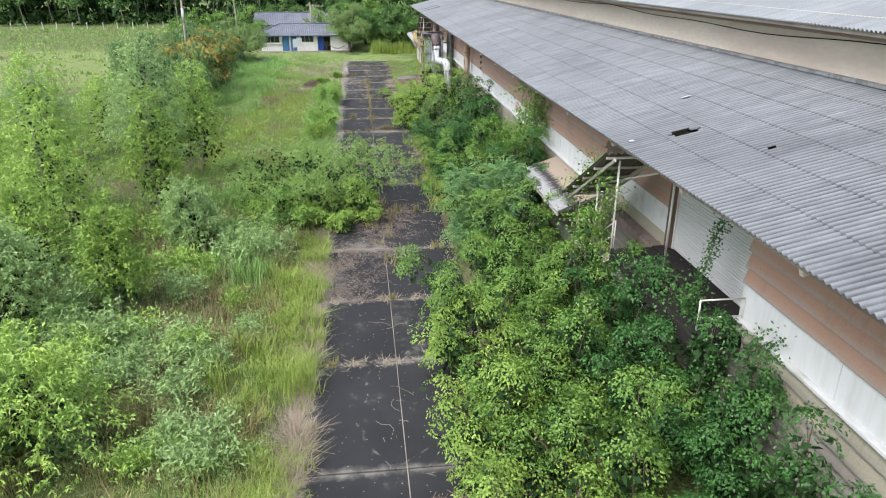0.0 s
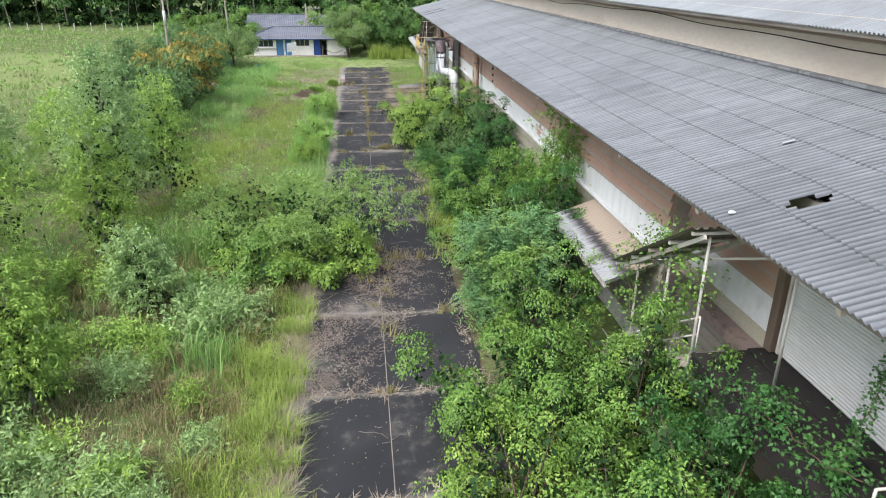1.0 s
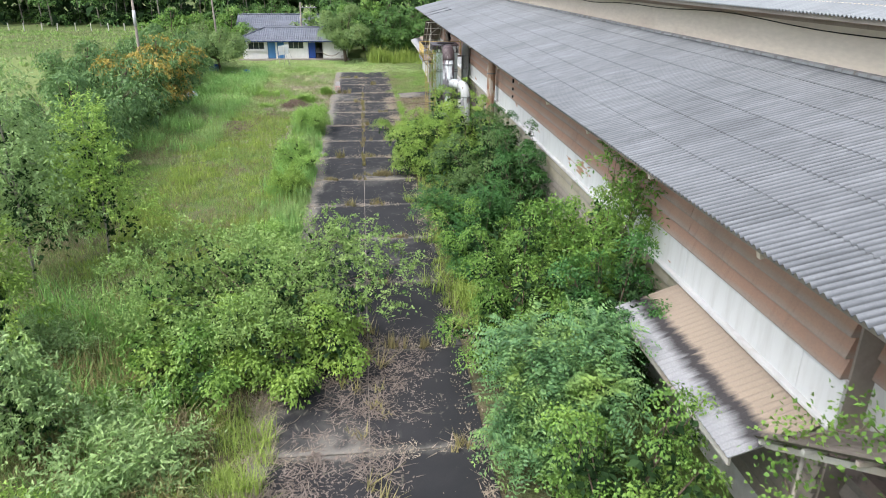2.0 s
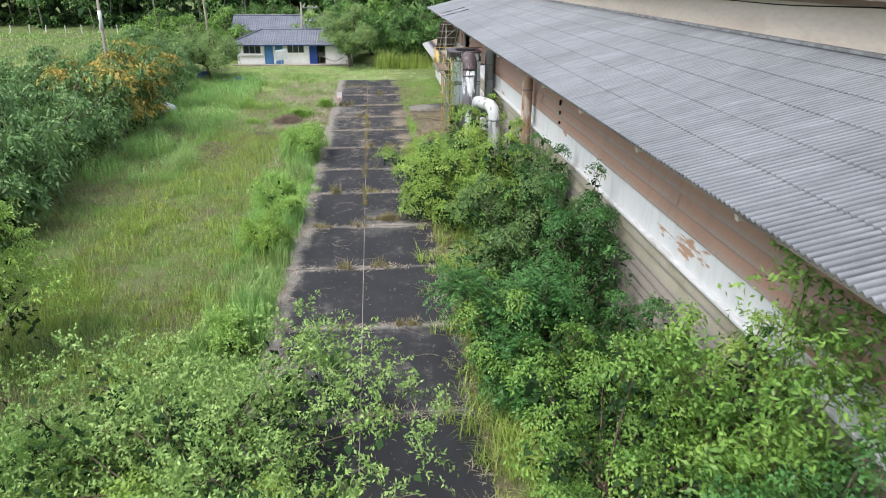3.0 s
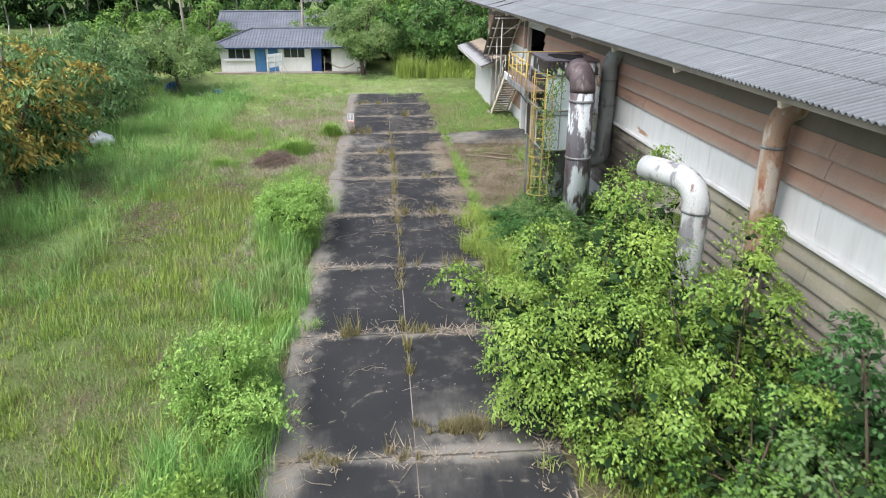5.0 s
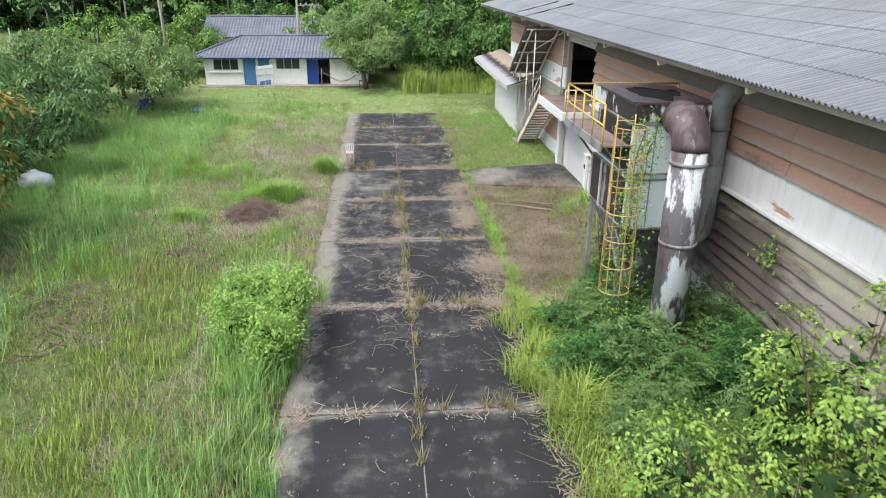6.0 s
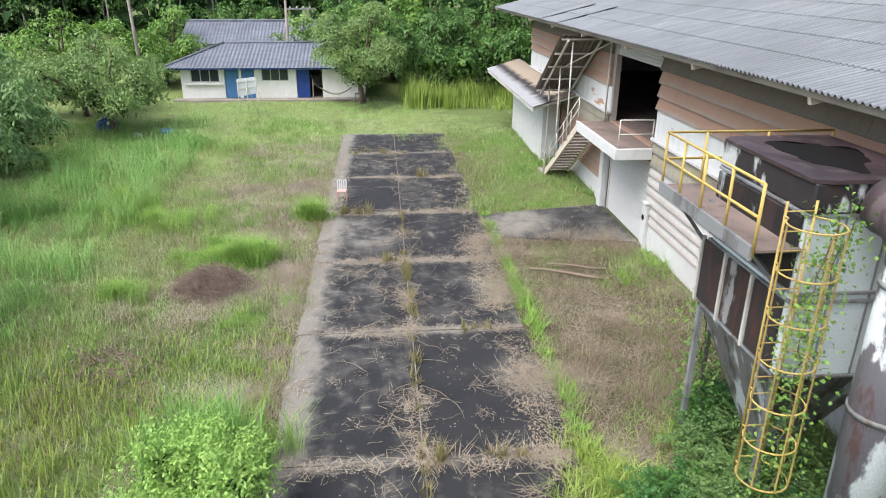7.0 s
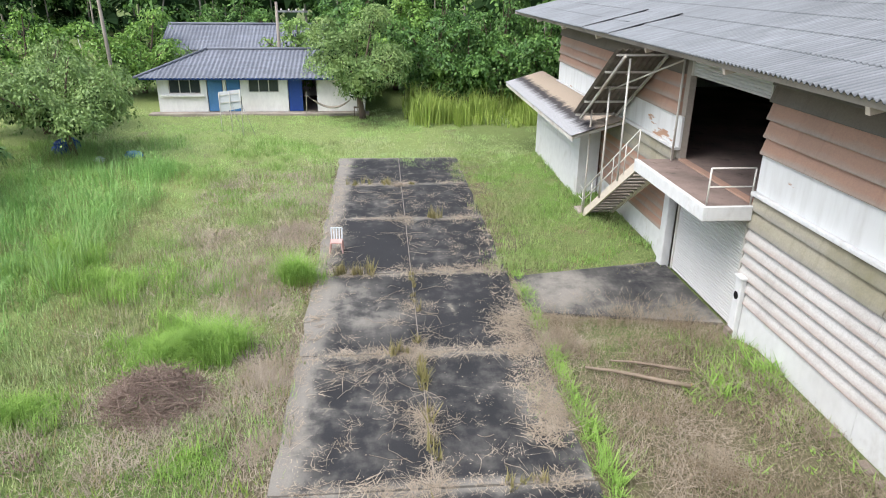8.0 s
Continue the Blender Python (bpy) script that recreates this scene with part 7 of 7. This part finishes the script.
def creeper(path, label, seed, per_m=70, spread=0.16, leaf="leaf_bush", size=0.1, stem=0.012):
    """A creeping stem along a path, with leaves round it."""
    rng = np.random.default_rng(seed)
    pts = [Vector(p) for p in path]
    ob = thing("creeper", pts[0], label, "creeper", "creepers")
    o = pts[0]
    fine = []
    for a, b in zip(pts, pts[1:]):
        k = max(2, int((b - a).length / 0.2))
        fine += [a.lerp(b, i / k) + Vector(rng.normal(0, 0.04, 3)) for i in range(k)]
    part("stem", Geo().tube([p - o for p in fine], stem, 5, False), "trunk", ob, smooth=True)
    length = sum((b - a).length for a, b in zip(pts, pts[1:]))
    n = int(per_m * length)
    base = np.array([fine[i] - o for i in rng.integers(0, len(fine), n)]) + rng.normal(0, spread, (n, 3))
    vv, ff = leaves(rng, base, rng.normal(0, 1, (n, 3)) + np.array([0, 0, -0.3]), size, size * 0.7)
    part("foliage", mesh_np("foliage", vv, ff), leaf, ob)


creeper([(5.4, 61.5, 0.3), (5.35, 61.6, 2.0), (5.45, 61.7, 3.6), (5.35, 61.6, 5.0), (5.55, 61.7, 6.25)], "green creeper climbing the caged ladder", 71, 210, 0.2, size=0.08)
creeper([(5.4, 61.6, 4.2), (5.8, 61.85, 5.2), (5.9, 61.9, 6.2)], "thin creeper hanging over the collector", 72, 130, 0.16, size=0.07)
creeper([(7.3, 9.6, 3.0), (7.8, 10.0, 4.6), (8.2, 10.1, 6.0), (8.3, 10.0, 7.0)], "creeper climbing over the rail to the eave", 73, 260, 0.1, "leaf_deep", 0.08)
creeper([(6.9, 16.8, 2.4), (6.95, 16.2, 3.6), (6.9, 15.2, 4.6), (6.9, 14.4, 5.6), (6.95, 15.8, 6.0)], "creeper tangled on the stair rail and posts", 74, 150, 0.25)
creeper([(6.8, 17.5, 3.0), (6.9, 18.2, 4.6), (7.2, 17.0, 5.7), (7.0, 15.6, 6.3)], "creeper spilling over the stair canopy", 75, 170, 0.3)
creeper([(7.0, 13.6, 3.4), (7.1, 12.4, 4.0), (7.1, 11.0, 4.2), (7.2, 9.6, 4.3), (7.2, 8.8, 4.7)], "creeper along the platform's edge", 76, 200, 0.3, "leaf_deep")
creeper([(8.3, 8.2, 3.2), (8.15, 7.4, 4.2), (8.1, 6.8, 4.7)], "dark creeper hanging on the wall's ledge", 77, 160, 0.22, "leaf_deep")
creeper([(8.15, 60.0, 3.4), (8.1, 59.6, 3.1)], "small plant rooted in the wall boards", 78, 160, 0.14, "leaf_bush")
creeper([(5.9, 65.3, 0.2), (6.0, 65.4, 1.6), (5.8, 65.3, 2.9), (5.6, 65.0, 3.4)], "leafy creeper round the walkway's prop", 79, 150, 0.25)
creeper([(7.5, 51.6, 0.5), (7.4, 51.4, 2.5), (7.45, 51.3, 4.2)], "leafy creeper climbing the rusty duct", 80, 150, 0.25, "leaf_yellow")


def wall_spout():
    ob = thing("wall_spout", (WALL_X - 0.07, 74.75, 0), "short white pier with a rounded outlet beside the shutter", "outlet")
    part("pier", Geo().box(-0.14, 0.02, 0.0, 0.32, -0.1, 1.9), "white", ob, bevel=0.03)
    # solid black disc on the face stands for the outlet's dark inside
    part("opening", Geo().tube([(-0.146, 0.16, 1.42), (-0.13, 0.16, 1.42)], 0.11, 14), "dark", ob, "black disc for the shade in a round opening")
    part("cap", Geo().box(-0.19, 0.02, -0.03, 0.35, 1.9, 1.97), "white", ob, bevel=0.02)


wall_spout()


def pipe_clips():
    ob = thing("wall_pipe", (WALL_X - 0.12, 46.9, 0), "broken black downpipe stubs on the factory wall", "pipe")
    for z0, z1, r in ((6.35, 6.95, 0.07), (5.98, 6.2, 0.045), (5.6, 5.74, 0.04), (5.2, 5.32, 0.04)):
        part("pipe_stub", Geo().tube([(0, 0, z0), (0, 0, z1)], r, 10), "dark", ob, smooth=True)
        part("clip", Geo().box(-0.06, 0.13, -0.03, 0.03, (z0 + z1) / 2 - 0.02, (z0 + z1) / 2 + 0.02), "duct_grey", ob)


pipe_clips()


def wall_footing():
    rng = np.random.default_rng(12)
    ob = thing("kerb", (WALL_X - 0.22, 62.0, 0.40), "broken concrete and brick kerb along the foot of the wall", "kerb")
    for i in range(24):
        if rng.random() < 0.6:
            continue
        y = i * 0.55
        part("kerb_stone", Geo().box(-0.1, 0.12, y + rng.uniform(0, 0.12), y + rng.uniform(0.3, 0.5), -0.15, rng.uniform(0.02, 0.09)), "rubble", ob, bevel=0.02)


wall_footing()


def hammock():
    ob = thing("hammock", (-4.2, 107.3, 0), "sagging rope hammock slung in front of the house", "hammock")
    g = Geo()
    n, m = 12, 4
    for j in range(m + 1):
        for i in range(n + 1):
            t = i / n * 2 - 1
            wdt = 0.32 * (1 - t * t) + 0.02
            g.v.append((t * 1.2, (j / m * 2 - 1) * wdt, 0.55 + 0.5 * t * t + 0.1 * abs(j / m * 2 - 1)))
    g.f = [(j * (n + 1) + i, j * (n + 1) + i + 1, (j + 1) * (n + 1) + i + 1, (j + 1) * (n + 1) + i) for j in range(m) for i in range(n)]
    part("net", g, "canvas", ob)
    for s in (-1, 1):
        part("rope", Geo().tube([(s * 1.2, 0, 1.05), (s * 1.7, 0.1 * s, 1.5)], 0.012, 5), "rail_white", ob)
        part("stake", Geo().tube([(s * 1.75, 0.1 * s, -0.05), (s * 1.7, 0.1 * s, 1.7)], 0.03, 6), "trunk_pale", ob)


M["canvas"] = worn("faded_canvas", (0.34, 0.31, 0.26), (0.24, 0.2, 0.17), 4.0, 0.5, 0.95)
hammock()


def stool():
    ob = thing("stool", (-2.55, 107.6, 0), "small dark wooden stool by the house wall", "stool")
    part("seat", Geo().box(-0.2, 0.2, -0.2, 0.2, 0.55, 0.6), "trunk", ob, bevel=0.01)
    for x, y in ((-0.16, -0.16), (0.16, -0.16), (-0.16, 0.16), (0.16, 0.16)):
        part("leg", Geo().beam((x, y, 0), (x, y, 0.56), 0.04, 0.04), "trunk", ob)


stool()


M["mortar"] = worn("old_mortar", (0.42, 0.43, 0.44), (0.28, 0.29, 0.30), 5.0, 0.5, 0.9)


def roof_scraps():
    """Bits of white lime and patched panes on the low roof."""
    rng = np.random.default_rng(91)
    for x, y, a, b in ((10.6, 6.5, 0.5, 0.07), (11.6, 4.8, 0.5, 0.12), (7.2, 14.0, 0.16, 0.12), (10.2, 17.0, 0.4, 0.05), (9.0, 3.4, 0.3, 0.06), (11.9, 9.3, 0.3, 0.04)):
        g = Geo()
        n = 9
        g.add([(math.cos(6.283 * i / n) * a * rng.uniform(0.35, 1.0) / 2, math.sin(6.283 * i / n) * b * rng.uniform(0.6, 1.0), 0) for i in range(n)]
              + [(math.cos(6.283 * i / n) * a * 0.5, math.sin(6.283 * i / n) * b * 0.8, -0.02) for i in range(n)], [tuple(range(n))] + [(i, i + n, (i + 1) % n + n, (i + 1) % n) for i in range(n)])
        ob = part("roof_patch", g, "mortar")
        ob.matrix_world = pose(x, y, roof_z(x) + 0.075, 0, -math.degrees(math.atan(PITCH)), 0)
        tagged(ob, "pale patch of mortar on the corrugated roof", "patch", "roof patches")


roof_scraps()
